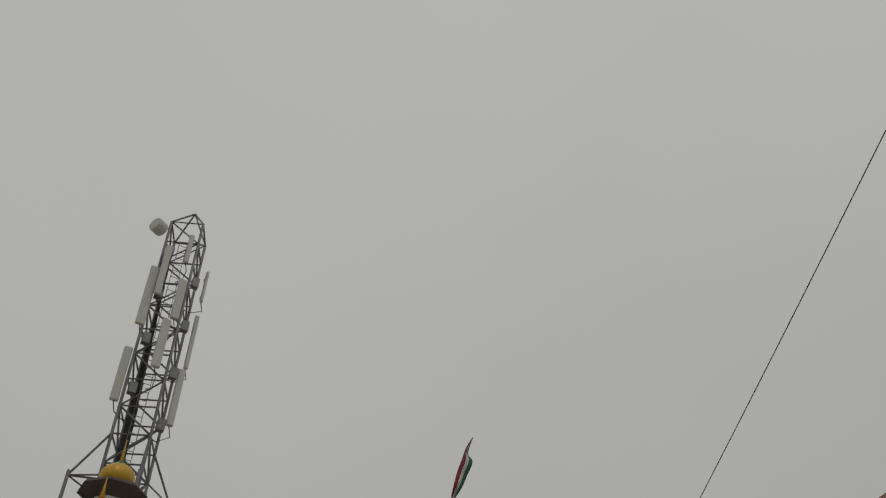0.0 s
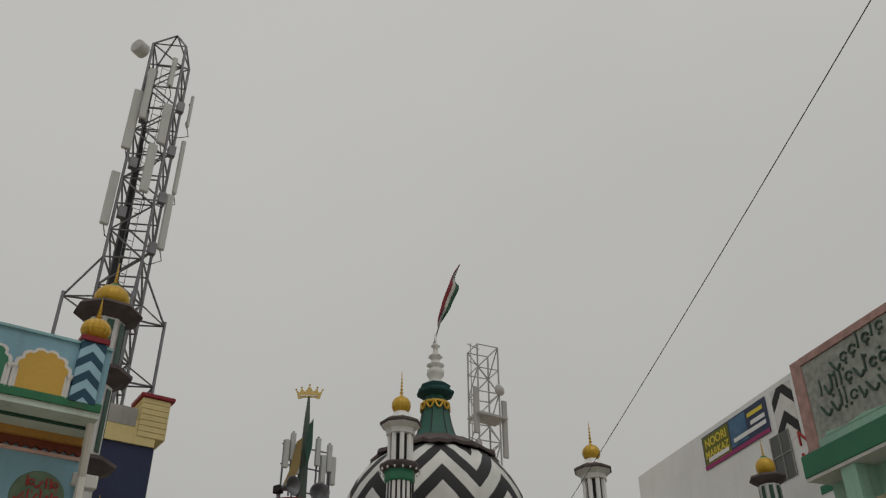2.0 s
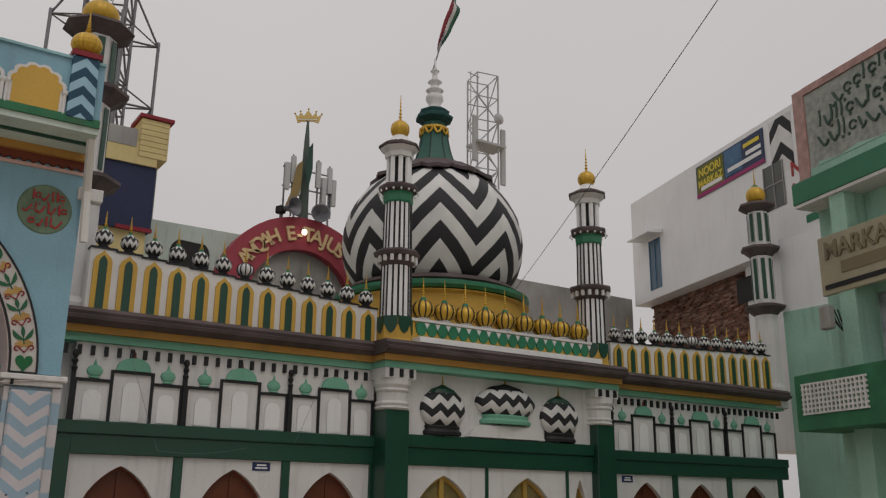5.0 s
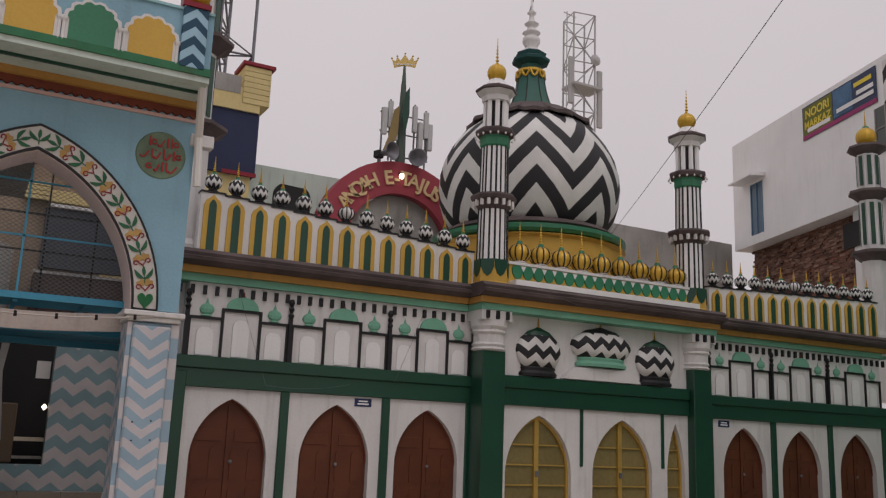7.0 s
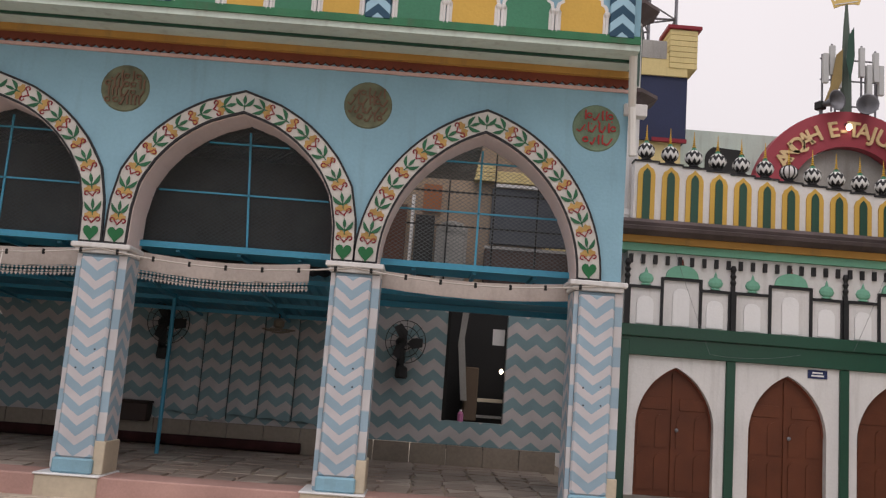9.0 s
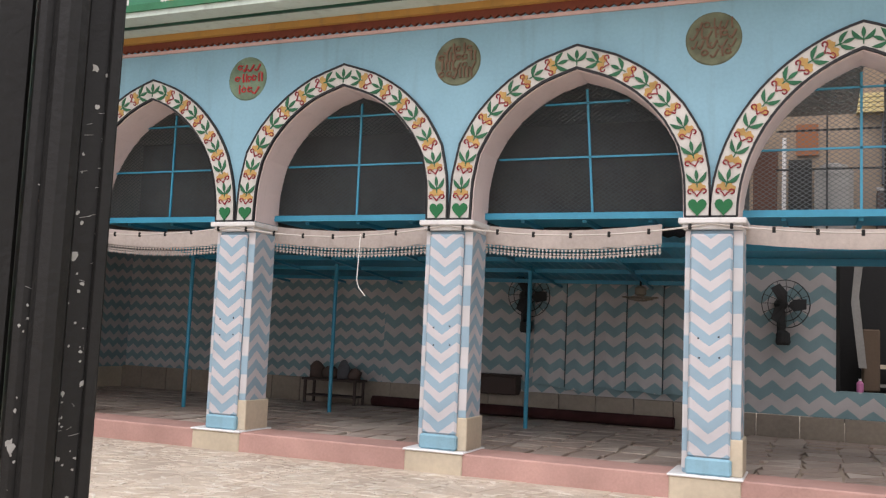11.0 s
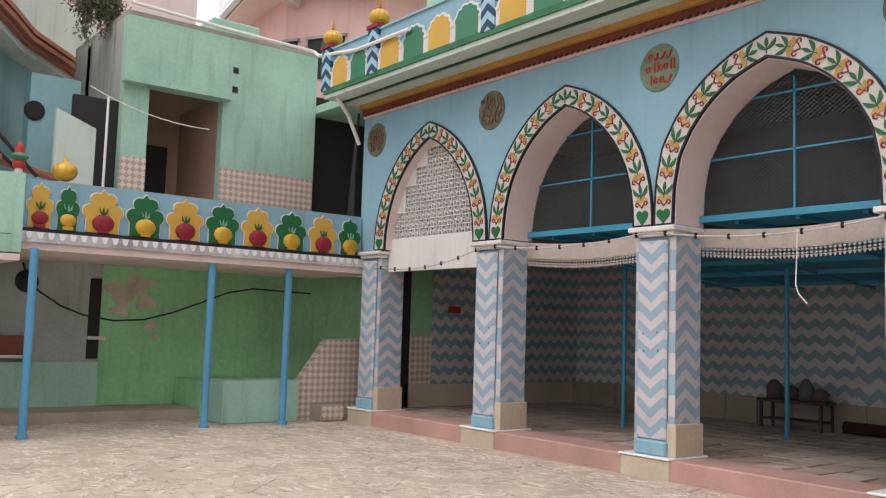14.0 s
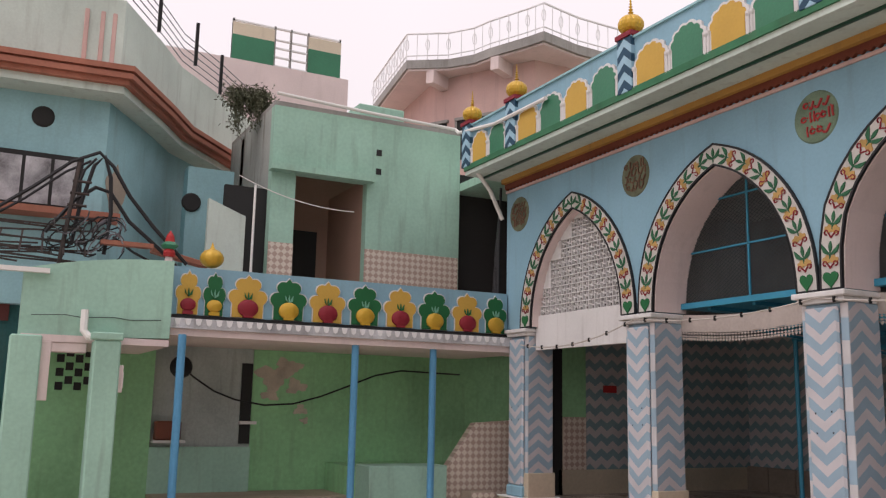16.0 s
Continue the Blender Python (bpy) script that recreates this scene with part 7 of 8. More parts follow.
fl = [(x - 0.3, y) for x, y in LINE[1:]]
for x, y in ((-10.9, -6.5), (-11.9, -5.5), (-13.2, -4.6), (-14.6, -3.8)):
    part("post", B(x - 0.03, x + 0.03, y - 0.03, y + 0.03, 7.9, 8.75), IRON, fence)
for k in range(5):
    part("strand", wire([(x, y, 8.1 + 0.14 * k) for x, y in fl], 0.010, 4), GALV, fence)

# tangled conduits and bars on the corner roof
bars = thing("steel_bars", "bent rusty steel bars and conduits stacked on the roof", "scrap")
RUST = paint("rusty_steel", (0.07, 0.055, 0.05), rough=0.7, var=0.5)
rn = random.Random(11)
for k, pts in enumerate((
        [(-7.9, 3.95), (-7.3, 4.44), (-6.85, 4.85), (-6.5, 5.03), (-6.3, 4.85), (-6.05, 4.45), (-5.71, 4.06), (-5.2, 3.55)],
        [(-6.76, 3.7), (-6.70, 4.2), (-6.55, 4.85), (-6.42, 5.0), (-6.32, 4.7), (-6.28, 4.2), (-6.33, 3.6)],
        [(-7.1, 3.85), (-6.75, 4.35), (-6.5, 4.55), (-6.3, 4.5), (-6.02, 4.11), (-5.57, 3.75), (-5.3, 3.5)],
        [(-6.85, 3.6), (-6.8, 4.3), (-6.66, 4.8), (-6.52, 4.98)],
        [(-8.2, 3.7), (-7.4, 4.3), (-6.9, 4.75), (-6.58, 4.95)],
        [(-6.2, 3.9), (-5.9, 3.7), (-5.5, 3.52)])):
    part("conduit", wire([(-9.6 - 0.06 * k, y, z) for y, z in pts], 0.028 if k < 3 else 0.02, 6), CABLE, bars)
for k in range(16):
    y0, z0 = -8.3 + rn.uniform(0, 0.9), 3.5 + rn.uniform(0, 0.42)
    part("bar", wire([(-9.8 + rn.uniform(-0.4, 0.4), y0, z0), (-9.8, y0 + rn.uniform(0.7, 1.6), z0 + rn.uniform(-0.12, 0.12))], 0.014, 5), RUST, bars)
for k in range(6):
    part("cross_bar", wire([(-10.3, -7.9 + 0.27 * k, 3.95), (-9.3, -7.95 + 0.27 * k, 3.5)], 0.014, 5), RUST, bars)
for k in range(26):
    c = (rn.uniform(-9.9, -9.4), rn.uniform(-6.95, -6.2), rn.uniform(3.6, 4.0))
    part("loose_cable", wire([(c[0] + rn.uniform(-0.1, 0.1), c[1] + 0.22 * math.cos(t + k), c[2] + 0.17 * math.sin(t * 1.3 + k)) for t in np.linspace(0, 3.5, 8)], 0.011, 4), CABLE if k % 3 else GALV, bars)
part("stand", rod(bmesh.new(), (-9.6, -6.9, 3.4), (-9.6, -6.75, 4.85), 0.03, 5), RUST, bars)
for k in range(5):
    part("peg", rod(bmesh.new(), (-9.6, -6.9 + 0.02 * k, 3.9 + 0.17 * k), (-9.6, -6.65 + 0.02 * k, 3.9 + 0.17 * k), 0.02, 4), RUST, bars)
o = part("plank", B(-0.1, 0.1, -0.42, 0.42, -0.04, 0.04, 0.01), TERRA, bars)
o.location, o.rotation_euler = (-9.9, -5.25, 3.68), (radians(-12), 0, 0)
part("plank", B(-9.6, -9.45, -6.4, -5.7, 3.72, 3.78), TERRA, bars)

# houses beyond
pb = thing("pale_pink_house", "pale pink house wall with green roof panel", "building", (-16.5, 0.12, 0.08))
part("wall", B(-0.3, 0.0, -6.0, -0.4, 3.0, 9.4), PALEPINK, pb)
part("side", B(-5.0, -0.3, -0.7, -0.4, 3.0, 9.4), PALEPINK, pb)
part("green_panel", B(-0.1, 0.0, -3.3, -2.3, 9.4, 10.0), GREEN_M, pb)
part("green_panel", B(-0.1, 0.0, -1.45, -0.62, 9.4, 10.0), GREEN_M, pb)
part("tan_panel", B(-0.1, 0.0, -3.3, -2.3, 10.0, 10.3), CREAM, pb)
part("tan_panel", B(-0.1, 0.0, -1.45, -0.62, 10.0, 10.3), CREAM, pb)
for z in (9.4, 9.62, 9.85, 10.05, 10.34):
    part("gate_rail", B(-0.08, -0.02, -3.3 if z > 10.2 else -2.3, -0.62 if z > 10.2 else -1.45, z, z + 0.035), WHITE2, pb)
for y in (-3.3, -2.3, -1.9, -1.47, -0.66):
    part("gate_post", B(-0.1, -0.02, y, y + 0.04, 9.4, 10.4), GREYWALL, pb)

ph = thing("pink_house", "salmon pink house with curved balcony slab and railing", "building", (-17.0, 0, 0))
part("body", S([(-5.5, 3.4), (-1.2, 2.95), (1.5, 4.5), (1.5, 9.0), (-5.5, 9.0)], 0.0, 10.6, "Z"), PINK, ph)
edge = [(-4.8, 2.55), (-0.9, 1.9), (-0.25, 2.85), (0.4, 3.3), (1.0, 3.45), (2.1, 3.9), (2.6, 4.06), (2.3, 5.3), (2.2, 7.0)]
outl = edge + [(-4.8, 7.0)]
part("balcony_slab", S(outl, 10.66, 10.9, "Z"), GREYWALL, ph)
part("slab_moulding", S([(x * 0.97 - 0.03, y + 0.06) for x, y in outl], 10.601, 10.659, "Z"), PALEPINK, ph)
face = math.atan2(1.55, 2.7)
for f, w, nm in ((0.42, 0.55, "window"), (0.06, 0.22, "window")):
    c = (-1.2 + 2.7 * f, 2.95 + 1.55 * f)
    o = part(nm, B(-w, w, -0.03, 0.02, 8.2, 9.3), DARK, ph, "dark window with green grille")
    o.location, o.rotation_euler = (c[0], c[1], 0), (0, 0, face)
    g3 = part("green_grille", B(-w * 0.2, w * 0.92, -0.05, -0.031, 8.2, 9.22), paint("green_grille", (0.05, 0.13, 0.09)), o)
    part("window_frame", B(-w - 0.06, -w, -0.06, 0.02, 8.15, 9.36), GREYWALL, o)
    part("window_head", B(-w - 0.06, w + 0.06, -0.08, 0.02, 9.301, 9.38), GREYWALL, o)
for f in (0.1, 0.75):
    o = part("bracket_beam", B(-0.12, 0.12, -0.75, 0.0, 10.25, 10.6), PALEPINK, ph)
    o.location, o.rotation_euler = (-1.2 + 2.7 * f, 2.95 + 1.55 * f, 0), (0, 0, face)
rail = part("balcony_railing", wire([(x, y, 11.65) for x, y in edge], 0.028, 5), WHITE2, ph, "white metal balcony railing")
part("lower_rail", wire([(x, y, 11.02) for x, y in edge], 0.018, 5), WHITE2, rail)
for (ax, ay), (bx, by) in zip(edge, edge[1:]):
    m = max(1, round(math.dist((ax, ay), (bx, by)) / 0.32))
    for q in range(m):
        x, y = ax + (bx - ax) * q / m, ay + (by - ay) * q / m
        part("baluster", rod(bmesh.new(), (x, y, 10.9), (x, y, 11.65), 0.014, 4), WHITE2, rail)
        if q % 2 == 0:
            pts = [(x, y + 0.06 * math.cos(t), 11.33 + 0.16 * math.sin(t)) for t in np.linspace(0, 6.283, 9)]
            part("ornament", wire(pts, 0.012, 4), WHITE2, rail)
mb = thing("mint_roof_block", "mint rooftop block behind the parapet", "building", (0, 0, 0))
part("block", B(-12.0, -5.2, 3.2, 6.0, 5.3, 8.9), MINT, mb)
sh2 = part("hut", B(-13.6, -12.8, -1.4, -0.4, 6.7, 7.6, 0.02), MINT, mb)

plant = thing("hanging_plant", "dry trailing plant spilling over the roof edge", "plant", (-12.3, -3.80, 7.05))
rn = random.Random(3)
strands = []
for k in range(46):
    y, out, l = rn.uniform(-0.38, 0.36), rn.uniform(0.05, 0.40), rn.uniform(0.25, 0.75) * (1.4 if k % 3 == 0 else 0.8)
    lean = rn.uniform(-0.12, 0.12)
    strands.append([(out * min(1, f * 2.2), y + lean * f + 0.03 * math.sin(9 * f + k), 0.18 * math.sin(min(1, f * 2.5) * 2.6) - l * max(0, f - 0.18) ** 1.2) for f in np.linspace(0, 1, 9)])
    if k % 2 == 0:
        part("stem", wire(strands[-1], 0.007, 4), LEAF, plant)
bm = bmesh.new()
for k in range(4200):
    sp = strands[k % len(strands)]
    f = rn.random() ** 1.25 * 7.99
    a, b = Vector(sp[int(f)]), Vector(sp[int(f) + 1])
    c = a.lerp(b, f % 1) + Vector((rn.gauss(0, 0.05), rn.gauss(0, 0.06), rn.gauss(0.02, 0.06)))
    d = Vector((rn.uniform(-0.7, 0.7), rn.uniform(-0.7, 0.7), rn.uniform(-1, 0.35))).normalized() * rn.uniform(0.05, 0.11)
    s = d.cross(Vector((rn.uniform(-1, 1), rn.uniform(-1, 1), 1))).normalized() * rn.uniform(0.008, 0.016)
    v = [bm.verts.new(c), bm.verts.new(c + d * 0.5 + s), bm.verts.new(c + d), bm.verts.new(c + d * 0.5 - s)]
    bm.faces.new(v)
tagged(part("leaf_mass", bm, LEAF, plant), kind="stuff")

# ---------- small things in the hall ----------
val = thing("crochet_valance", "dusty beige cloth valance with lace hem under the arches", "valance")
CLOTH = paint("dusty_cloth", (0.44, 0.385, 0.35), var=0.25, grime=0.2)
for n, (cx, wL, wR) in enumerate(((CX[1], -1.2, 1.16), (CX[2], -1.2, 1.18), (CX[3], -1.22, 0.9), (CX[4], -1.25, 1.2))):
    bm, lace = bmesh.new(), bmesh.new()
    m = 46
    dx = (wR - wL) / m
    prev = None
    for i in range(m + 1):
        f = i / m
        x, z = cx + wL + dx * i, 2.655 - 0.065 * math.sin(math.pi * f)
        y = 0.44 + 0.012 * math.sin(i * 0.9)
        row = [bm.verts.new((x, y, z)), bm.verts.new((x, y - 0.006, z + 0.09)), bm.verts.new((x, 0.44, z + 0.21))]
        if prev:
            for k in range(2):
                bm.faces.new((prev[k], row[k], row[k + 1], prev[k + 1]))
        prev = row
        if n == 3 or i == m:
            continue
        for k in range(2):
            zz = z - 0.03 - k * 0.04
            slab(lace, [(x + 0.003, zz), (x + dx * 0.5, zz + 0.016), (x + dx - 0.003, zz), (x + dx * 0.5, zz - 0.016)], 0.44, 0.444)
        slab(lace, [(x, z), (x + dx, z), (x + dx, z - 0.012), (x, z - 0.012)], 0.44, 0.444)
        slab(lace, [(x, z - 0.09), (x + dx, z - 0.09), (x + dx * 0.5, z - 0.13)], 0.44, 0.444)
    part("cloth_strip", bm, CLOTH, val, smooth=True)
    if n < 3:
        tagged(part("lace_hem", lace, CLOTH, val, "lace hem"), kind="stuff")
    else:
        lace.free()
string = thing("light_string", "white cable with bulb holders looped between pillars", "cable")
for a, b, dr in ((PX[0] + 0.2, PX[1], 0.16), (PX[1], PX[2], 0.10), (PX[2], PX[3], 0.13), (PX[3], PX[4], 0.12), (PX[4], PX[5], 0.10)):
    pts = sag((a, -0.08, 2.80 if a > -8 else 2.6), (b, -0.08, 2.80), dr, 14)
    part("strand", wire(pts, 0.010, 5), paint("aged_white_flex", (0.50, 0.46, 0.42), rough=0.5), string)
    for p in pts[1:-1:2]:
        part("bulb_holder", lathe([(0.016, -0.03), (0.02, 0), (0.016, 0.03)], 6), IRON, string, at=p)
hang = thing("hanging_wire", "loose white wire dangling under the arch", "cable")
part("strand", wire([(-1.10, -0.08, 2.70), (-1.11, -0.08, 2.4), (-1.12, -0.08, 2.15), (-1.09, -0.08, 2.06), (-1.0, -0.08, 1.96)], 0.006, 5), PVC, hang)


FANGREY = paint("dusty_dark_metal", (0.035, 0.035, 0.036), rough=0.6, var=0.4)


def wall_fan(x, y, z, rz):
    f = thing("wall_fan", "dark wall-mounted oscillating fan in the hall", "fan", (x, y, z), group="wall fans in the hall", rz=rz)
    for r in (0.36, 0.26, 0.13):
        bm = bmesh.new()
        pts = [(r * math.cos(t), -0.12 + (0.03 if r < 0.3 else 0), r * math.sin(t)) for t in np.linspace(0, 2 * math.pi, 25)]
        part("guard_ring", wire(pts, 0.008, 4, bm), FANGREY, f)
    for k in range(16):
        t = math.pi * 2 * k / 16
        part("guard_wire", rod(bmesh.new(), (0.04 * math.cos(t), -0.17, 0.04 * math.sin(t)), (0.36 * math.cos(t), -0.12, 0.36 * math.sin(t)), 0.005, 3), FANGREY, f)
    for k in range(3):
        t = 2.1 * k
        o = part("blade", S([(0.03, -0.03), (0.14, -0.11), (0.31, -0.07), (0.31, 0.08), (0.12, 0.07)], -0.11, -0.10), FANGREY, f)
        o.rotation_euler = (0, t, 0)
    bm = lathe([(0.05, 0), (0.09, 0.05), (0.09, 0.16), (0.04, 0.22)], 12)
    bmesh.ops.rotate(bm, verts=bm.verts, matrix=Matrix.Rotation(radians(-90), 3, "X"))
    part("motor", bm, FANGREY, f)
    part("bracket", B(-0.05, 0.05, 0.02, 0.16, -0.52, -0.1, 0.02), FANGREY, f)
    part("base", lathe([(0.09, -0.62), (0.11, -0.58), (0.10, -0.44), (0.05, -0.40)], 12), FANGREY, f)


wall_fan(3.48, 5.02, 2.22, 20)
wall_fan(-0.55, 4.95, 2.25, 35)
hf = thing("hanging_fan", "dusty beige fan hung face down under the tin shade", "fan", (1.43, 4.45, 2.24))
BEIGE = paint("dusty_beige_metal", (0.26, 0.22, 0.17), rough=0.6, var=0.3)
for r, z in ((0.27, 0.0), (0.19, -0.03), (0.10, -0.05)):
    part("guard_ring", wire([(r * math.cos(t), r * math.sin(t), z) for t in np.linspace(0, 2 * math.pi, 25)], 0.008, 4), BEIGE, hf)
for k in range(16):
    t = math.pi * 2 * k / 16
    part("guard_wire", rod(bmesh.new(), (0.04 * math.cos(t), 0.04 * math.sin(t), -0.06), (0.27 * math.cos(t), 0.27 * math.sin(t), 0.0), 0.004, 3), BEIGE, hf)
for k in range(3):
    o = part("blade", S([(0.03, -0.03), (0.12, -0.08), (0.23, -0.05), (0.23, 0.06), (0.10, 0.05)], 0.0, 0.01, "Z"), BEIGE, hf)
    o.rotation_euler = (0, 0, 2.1 * k)
part("motor", lathe([(0.05, 0.02), (0.09, 0.05), (0.09, 0.14), (0.04, 0.18)], 14), BEIGE, hf)
part("hanger", rod(bmesh.new(), (0, 0, 0.17), (0, 0, 0.36), 0.015, 6), IRON, hf)
opening = thing("hall_window", "wall opening to a dim cluttered room", "window", kind="structure")
# near-black back sheet carries the dimness of the unlit room
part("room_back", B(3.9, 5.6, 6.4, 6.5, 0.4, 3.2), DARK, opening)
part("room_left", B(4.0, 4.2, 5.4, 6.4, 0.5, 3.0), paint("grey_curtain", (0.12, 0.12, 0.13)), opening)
part("frame_left", B(4.22, 4.27, 5.19, 5.42, 0.95, 2.9), IRON, opening)
part("hanging_cloth", S([(4.5, 3.0), (4.62, 3.0), (4.55, 2.4), (4.66, 1.3), (4.55, 1.3), (4.44, 2.3)], 5.7, 5.76), GREYWALL, opening)
part("shelf", B(4.85, 5.3, 5.8, 6.2, 1.3, 1.36), CREAM, opening)
part("shelf", B(4.85, 5.3, 5.8, 6.2, 1.02, 1.06), GREYWALL, opening)
part("crate", B(4.6, 4.85, 5.8, 6.2, 0.95, 1.9, 0.02), paint("dull_wood", (0.14, 0.10, 0.07)), opening)
part("paper", B(5.03, 5.24, 5.45, 5.46, 2.30, 2.58), WHITE, opening)
part("bulb", lathe([(0.0, -0.05), (0.045, 0), (0.0, 0.05)], 10), glow, opening, at=(5.22, 5.5, 1.85))
bottle = thing("bottle", "small pink plastic bottle on the window sill", "bottle", (4.55, 5.3, 0.95))
part("body", lathe([(0.045, 0), (0.05, 0.02), (0.05, 0.13), (0.02, 0.17)], 12), paint("pink_plastic", (0.6, 0.2, 0.4), rough=0.35), bottle)
part("cap", lathe([(0.022, 0.17), (0.022, 0.20)], 10), WHITE2, bottle)
chest = thing("wall_shelf", "dark wooden box shelf fixed to the hall wall", "shelf", (-1.04, 5.0, 0.58))
part("body", B(-0.36, 0.36, -0.1, 0.2, 0.0, 0.30, 0.015), paint("dark_wood", (0.065, 0.045, 0.04)), chest)
part("lid", B(-0.38, 0.38, -0.12, 0.2, 0.30, 0.335, 0.01), paint("dark_wood", (0.065, 0.045, 0.04)), chest)
rack = thing("clutter_rack", "low wooden stand heaped with bundled cloth and bags", "rack", (-4.0, 4.7, 0.235))
DUSTY = paint("dusty_brown_cloth", (0.10, 0.07, 0.06), var=0.4, scale=9, rough=0.9)
for x in (-0.5, 0.5):
    for y in (-0.16, 0.16):
        part("leg", B(x - 0.02, x + 0.02, y - 0.02, y + 0.02, 0, 0.40), paint("dark_wood", (0.065, 0.045, 0.04)), rack)
part("shelf", B(-0.56, 0.56, -0.2, 0.2, 0.40, 0.44, 0.006), paint("dark_wood", (0.065, 0.045, 0.04)), rack)
part("lower_shelf", B(-0.5, 0.5, -0.18, 0.18, 0.12, 0.15, 0.006), paint("dark_wood", (0.065, 0.045, 0.04)), rack)
rnk = random.Random(14)
for k, (x, w, h) in enumerate(((-0.36, 0.15, 0.30), (-0.08, 0.17, 0.22), (0.18, 0.12, 0.34), (0.40, 0.13, 0.20))):
    bm = lathe([(w * 0.8, 0.0), (w, h * 0.3), (w * 0.9, h * 0.65), (w * 0.45, h * 0.92), (w * 0.1, h)], 10)
    for v in bm.verts:
        v.co.x += rnk.uniform(-0.02, 0.02)
        v.co.y = v.co.y * 0.8 + rnk.uniform(-0.02, 0.02)
    part("cloth_sack", bm, DUSTY if k != 2 else paint("grey_bag", (0.12, 0.12, 0.13), var=0.3), rack, at=(x, 0, 0.44), smooth=True)
redplate = thing("red_plate", "small red notice plate on the zigzag wall", "sign", (-9.155, 1.98, 1.9))
part("plate", B(0, 0.02, -0.14, 0.14, 0, 0.12, 0.004), RED, redplate)
for x, y0 in ((9.9, YF), (17.95, YF)):
    pl = thing("door_plate", "small blue enamel plate with white lettering", "sign", (x, y0 - 0.012, 2.06), group="door plates")
    part("plate", B(-0.15, 0.15, 0, 0.011, 0, 0.13), paint("blue_enamel", (0.02, 0.03, 0.10), rough=0.3), pl)
    part("text_bar", B(-0.10, 0.10, -0.004, -0.001, 0.03, 0.055), WHITE2, pl)
    part("text_bar", B(-0.08, 0.08, -0.004, -0.001, 0.075, 0.10), WHITE2, pl)

# rooms seen through the last arch
back = thing("rear_house", "tan rear house with dark openings behind the arcade", "building", (0, 0, 0))
TANW = paint("tan_render", (0.33, 0.25, 0.18), var=0.35, grime=0.4)
part("wall", B(2.7, 6.0, 7.05, 7.2, 2.8, 6.6), TANW, back)
part("navy_front", B(4.95, 7.2, 6.9, 7.04, 4.35, 5.45), paint("slate_front", (0.075, 0.085, 0.105), var=0.3), back)
part("cream_beam", B(4.55, 6.4, 6.85, 7.04, 5.56, 5.78, 0.01), LIMEW, back)
for k in range(4):
    part("pier_course", B(4.56, 5.0, 6.80, 6.95, 5.56 + k * 0.085, 5.56 + k * 0.085 + 0.075, 0.006), LIMEW, back)
part("white_ledge", B(5.0, 6.6, 6.82, 6.9, 5.46, 5.52), WHITE, back)
part("orange_panel", B(3.6, 3.96, 6.98, 7.049, 4.89, 5.44), paint("orange_panel", (0.30, 0.12, 0.055)), back)
part("dark_window", B(3.48, 3.86, 6.98, 7.049, 3.4, 4.82), DARK, back)
part("brown_door", B(2.9, 3.30, 6.98, 7.049, 3.2, 5.0), paint("brown_door_paint", (0.10, 0.045, 0.03), var=0.3), back)
part("white_post", lathe([(0.035, 3.0), (0.035, 5.14)], 10), WHITE, back, at=(3.42, 6.7, 0))
part("grey_tank", B(3.9, 4.5, 6.5, 6.95, 3.0, 4.58, 0.05), GREYWALL, back)
part("tank_lid", lathe([(0.22, 4.58), (0.22, 4.64), (0.08, 4.68)], 14), GREYWALL, back, at=(4.2, 6.72, 0))
part("low_shelter", B(4.86, 6.9, 6.55, 7.0, 3.0, 4.18), paint("rust_brown_sheet", (0.075, 0.05, 0.045), var=0.4), back)
part("shelter_edge", B(4.84, 6.92, 6.52, 6.56, 4.18, 4.23), paint("pale_sheet_edge", (0.40, 0.39, 0.38), var=0.4), back)
for z in (4.52, 5.18):
    part("rail", B(3.3, 6.5, 6.40, 6.425, z, z + 0.032), IRON, back)
for x in (4.08, 4.95, 5.78):
    part("bar", B(x, x + 0.03, 6.43, 6.455, 3.0, 6.0), IRON, back)

# ---------- gate post beside the camera ----------
gp = thing("gate_post", "chipped black painted steel gate post", "post", (2.566, -8.194, 0))
gp.rotation_euler = (0, 0, radians(54))
part("channel", B(-0.16, 0.0, -0.05, 0.05, 0, 3.0, 0.012), IRON, gp)
part("flange", B(-0.24, -0.165, -0.02, 0.04, 0, 3.0, 0.008), IRON, gp)
part("inner_tube", lathe([(0.035, 0), (0.035, 3.0)], 10), IRON, gp, at=(-0.10, -0.06, 0))
chip = paint("chip_primer", (0.36, 0.36, 0.34), rough=0.8)
rn = random.Random(9)
for k in range(190):
    z, x = rn.uniform(0.9, 1.62) if rn.random() < 0.75 else rn.uniform(0.3, 2.2), rn.uniform(-0.155, -0.004)
    s = rn.uniform(0.0010, 0.0042) * (2.4 if rn.random() < 0.12 else 1)
    pts = [(x + s * rn.uniform(0.5, 1.4) * math.cos(t), z + s * rn.uniform(0.4, 1.9) * math.sin(t)) for t in np.linspace(0, 6.28, 9)[:-1]]
    part("paint_chip", S(pts, -0.0508, -0.0502), chip, gp)
for k in range(60):
    z, x = rn.uniform(0.9, 2.0), rn.uniform(-0.15, -0.01)
    a, l = rn.gauss(0, 0.5), rn.uniform(0.006, 0.022)
    part("scratch", S([(x, z), (x + l * math.cos(a), z + l * math.sin(a)), (x + l * math.cos(a), z + l * math.sin(a) + 0.0009), (x, z + 0.0009)], -0.0507, -0.0502), chip, gp)
part("edge_lip", B(-0.022, 0.004, -0.062, -0.0505, 0, 3.0, 0.004), IRON, gp)
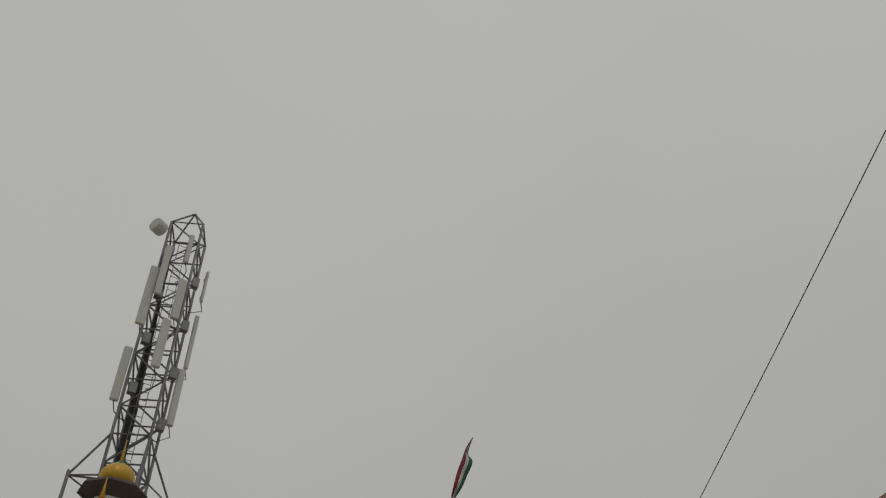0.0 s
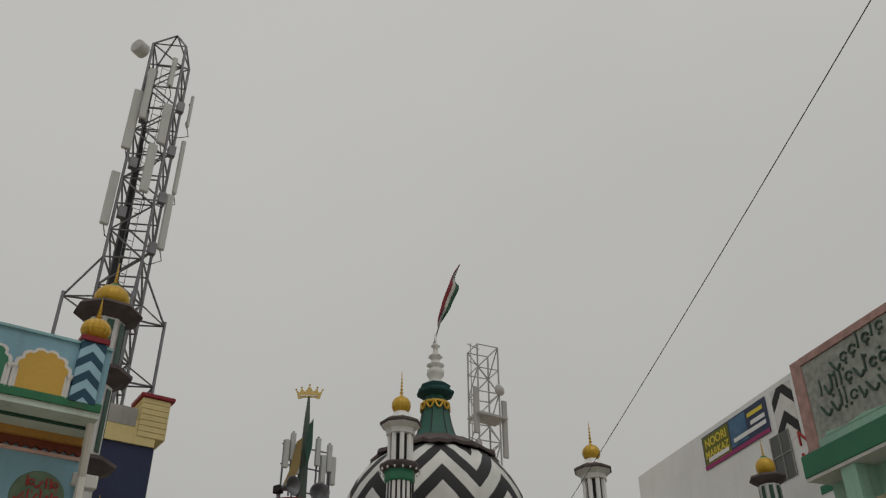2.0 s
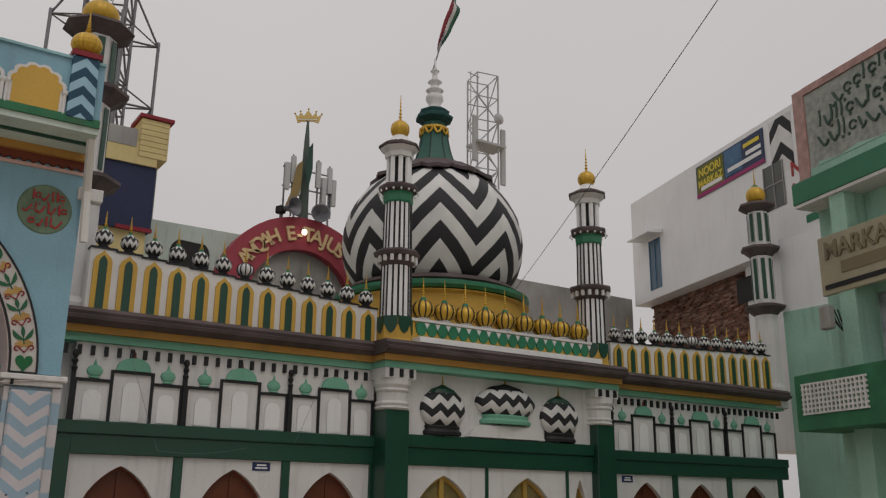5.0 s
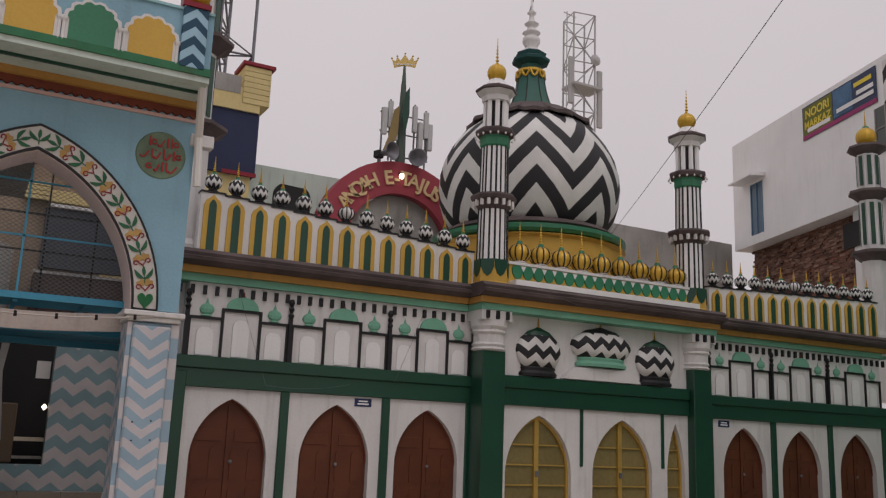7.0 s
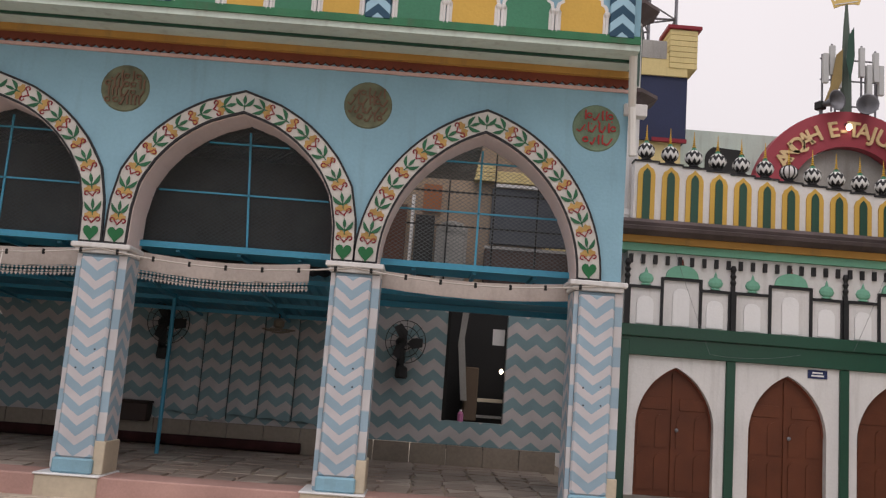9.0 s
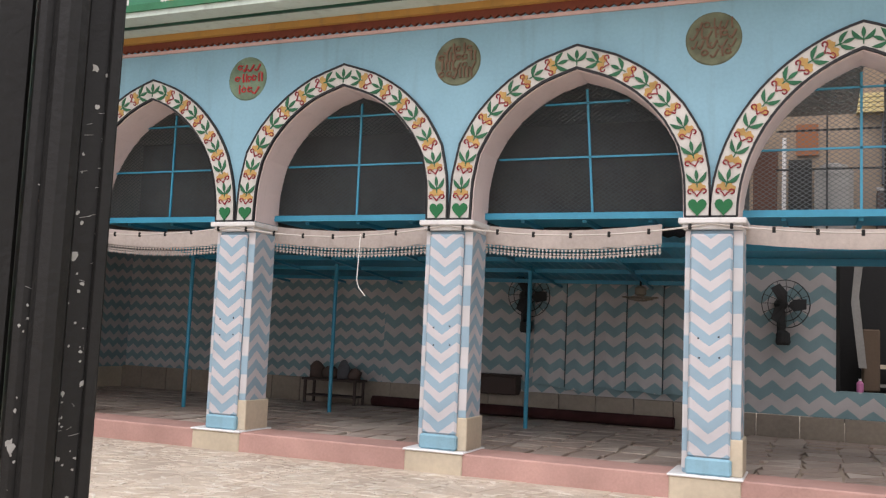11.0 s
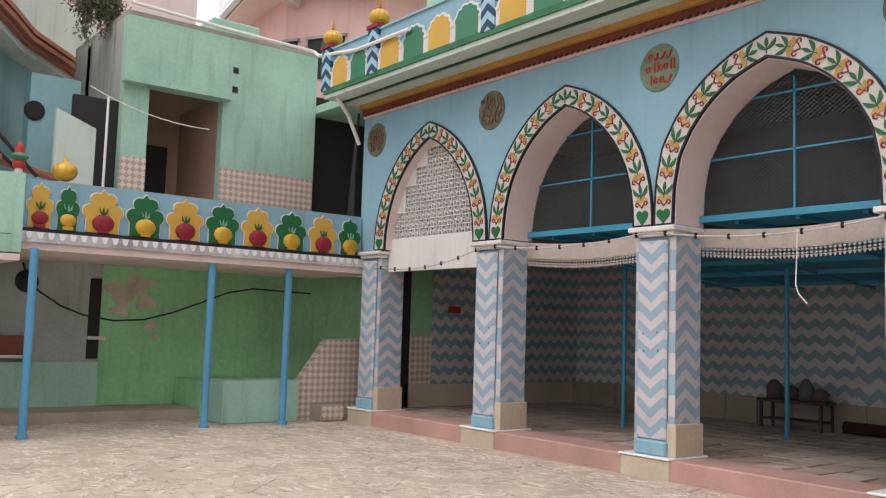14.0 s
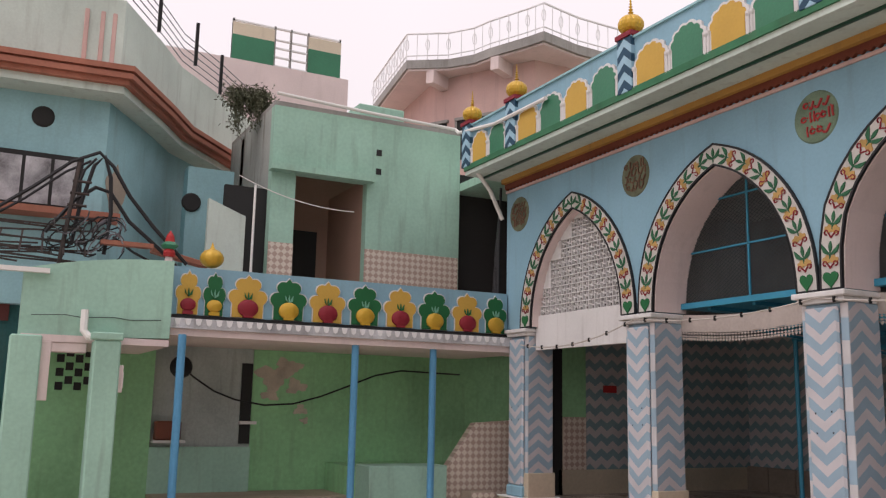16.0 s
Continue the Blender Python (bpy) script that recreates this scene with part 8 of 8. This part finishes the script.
rust = paint("rust_stain", (0.16, 0.06, 0.03), rough=0.8, var=0.5)
for k, (cx, cz, r) in enumerate(((-0.115, 1.79, 0.016), (-0.098, 1.785, 0.010), (-0.092, 1.745, 0.013), (-0.085, 1.738, 0.007), (-0.10, 1.768, 0.006))):
    pts = [(cx + r * rn.uniform(0.7, 1.3) * math.cos(t), cz + r * rn.uniform(0.6, 1.2) * math.sin(t)) for t in np.linspace(0, 6.28, 11)[:-1]]
    part("rust_patch", S(pts, -0.0506, -0.0501), rust, gp)

# ---------- paving ----------
pav = thing("courtyard_paving", "beige crazy-paved marble courtyard floor", "pavement", kind="structure")
rn = random.Random(21)
cell = 0.5
X0, Y0, NX, NY = -11.6, -13.0, 66, 32
grid = {}
for i in range(NX + 1):
    for j in range(NY + 1):
        grid[i, j] = (X0 + i * cell + rn.uniform(-0.16, 0.16), Y0 + j * cell + rn.uniform(-0.16, 0.16))


def stone_mesh(pts, h=0.0):
    cx, cy = sum(p[0] for p in pts) / len(pts), sum(p[1] for p in pts) / len(pts)
    bm = bmesh.new()
    k = 1 - 0.012 / 0.3
    top = [((cx + (x - cx) * k), (cy + (y - cy) * k)) for x, y in pts]
    lo = [bm.verts.new((x - cx, y - cy, -0.028)) for x, y in top]
    hi = [bm.verts.new(((x - cx) * 0.985, (y - cy) * 0.985, h)) for x, y in top]
    bm.faces.new(hi)
    n = len(hi)
    for a in range(n):
        bm.faces.new((lo[a], lo[(a + 1) % n], hi[(a + 1) % n], hi[a]))
    return bm, (cx, cy)


pieces = []
for i in range(NX):
    for j in range(NY):
        a, b, c, d = grid[i, j], grid[i + 1, j], grid[i + 1, j + 1], grid[i, j + 1]
        if (a[1] + c[1]) / 2 > 0.3 and a[0] < 6.5:
            continue
        r = rn.random()
        mid = lambda p, q, f: (p[0] + (q[0] - p[0]) * f, p[1] + (q[1] - p[1]) * f)
        if r < 0.4:
            f, h = rn.uniform(0.3, 0.7), rn.uniform(0.3, 0.7)
            e, g2 = mid(a, b, f), mid(d, c, h)
            pieces += [[a, e, g2, d], [e, b, c, g2]]
        elif r < 0.8:
            f, h = rn.uniform(0.3, 0.7), rn.uniform(0.3, 0.7)
            e, g2 = mid(a, d, f), mid(b, c, h)
            pieces += [[a, b, g2, e], [e, g2, c, d]]
        else:
            pieces += [[a, b, d], [b, c, d]]
near = sorted(pieces, key=lambda p: abs(sum(q[0] for q in p) / len(p) + 3.0) + abs(sum(q[1] for q in p) / len(p) + 2.2))
for p in near[:290]:
    bm, (cx, cy) = stone_mesh(p, rn.uniform(-0.004, 0.0))
    part("paving_stone", bm, PAVE, pav, at=(cx, cy, 0))
verts, faces = [], []
for p in near[290:]:
    bm, (cx, cy) = stone_mesh(p, rn.uniform(-0.004, 0.0))
    base = len(verts)
    bm.verts.index_update()
    verts += [(v.co.x + cx, v.co.y + cy, v.co.z) for v in bm.verts]
    faces += [[base + v.index for v in f.verts] for f in bm.faces]
    bm.free()
me = bpy.data.meshes.new("outer_paving")
me.from_pydata(verts, [], faces)
tagged(part("outer_paving", me, PAVE, pav), kind="stuff")
# pale marble chips laid into the beds between the joints
rn = random.Random(77)
verts, faces = [], []
for k in range(8000):
    x, y = rn.uniform(-11.3, 6.6), -0.25 - 8.6 * rn.random() ** 1.15
    ln, w = rn.uniform(0.035, 0.12), rn.uniform(0.012, 0.035)
    a = rn.gauss(0.25, 0.5) if rn.random() < 0.7 else rn.uniform(0, 3.14)
    c, d = math.cos(a), math.sin(a)
    base = len(verts)
    ring = ((-ln, -w * rn.uniform(0.1, 0.9)), (ln * rn.uniform(-0.3, 0.5), -w), (ln, -w * rn.uniform(-0.3, 0.6)), (ln * rn.uniform(0.0, 0.8), w), (-ln * rn.uniform(0.2, 0.9), w * rn.uniform(0.5, 1.0)))
    for h, q in ((-0.006, 1.0), (0.0028 + rn.uniform(0, 0.001), 0.93)):
        verts += [(x + (p * c - r * d) * q, y + (p * d + r * c) * q, h) for p, r in ring]
    faces.append([base + 5 + m for m in range(5)])
    faces += [[base + m, base + (m + 1) % 5, base + 5 + (m + 1) % 5, base + 5 + m] for m in range(5)]
me = bpy.data.meshes.new("marble_chips")
me.from_pydata(verts, [], faces)
tagged(part("marble_chips", me, CHIPS, pav), kind="stuff")
# patterned slabs of the hall floor
rn = random.Random(33)
verts, faces = [], []
for i in range(36):
    for j in range(10):
        x, y = -9.2 + i * 0.42, 0.55 + j * 0.45
        jit = [(x + rn.uniform(-0.05, 0.05) + dx, y + rn.uniform(-0.05, 0.05) + dy) for dx, dy in ((0, 0), (0.40, 0), (0.40, 0.43), (0, 0.43))]
        polys = [jit] if rn.random() < 0.3 else [[jit[0], jit[1], jit[2]], [jit[0], jit[2], jit[3]]]
        for p in polys:
            bm, (cx, cy) = stone_mesh(p, rn.uniform(-0.002, 0.002))
            base = len(verts)
            bm.verts.index_update()
            verts += [(v.co.x + cx, v.co.y + cy, v.co.z + 0.222) for v in bm.verts]
            faces += [[base + v.index for v in f.verts] for f in bm.faces]
            bm.free()
me = bpy.data.meshes.new("hall_slabs")
me.from_pydata(verts, [], faces)
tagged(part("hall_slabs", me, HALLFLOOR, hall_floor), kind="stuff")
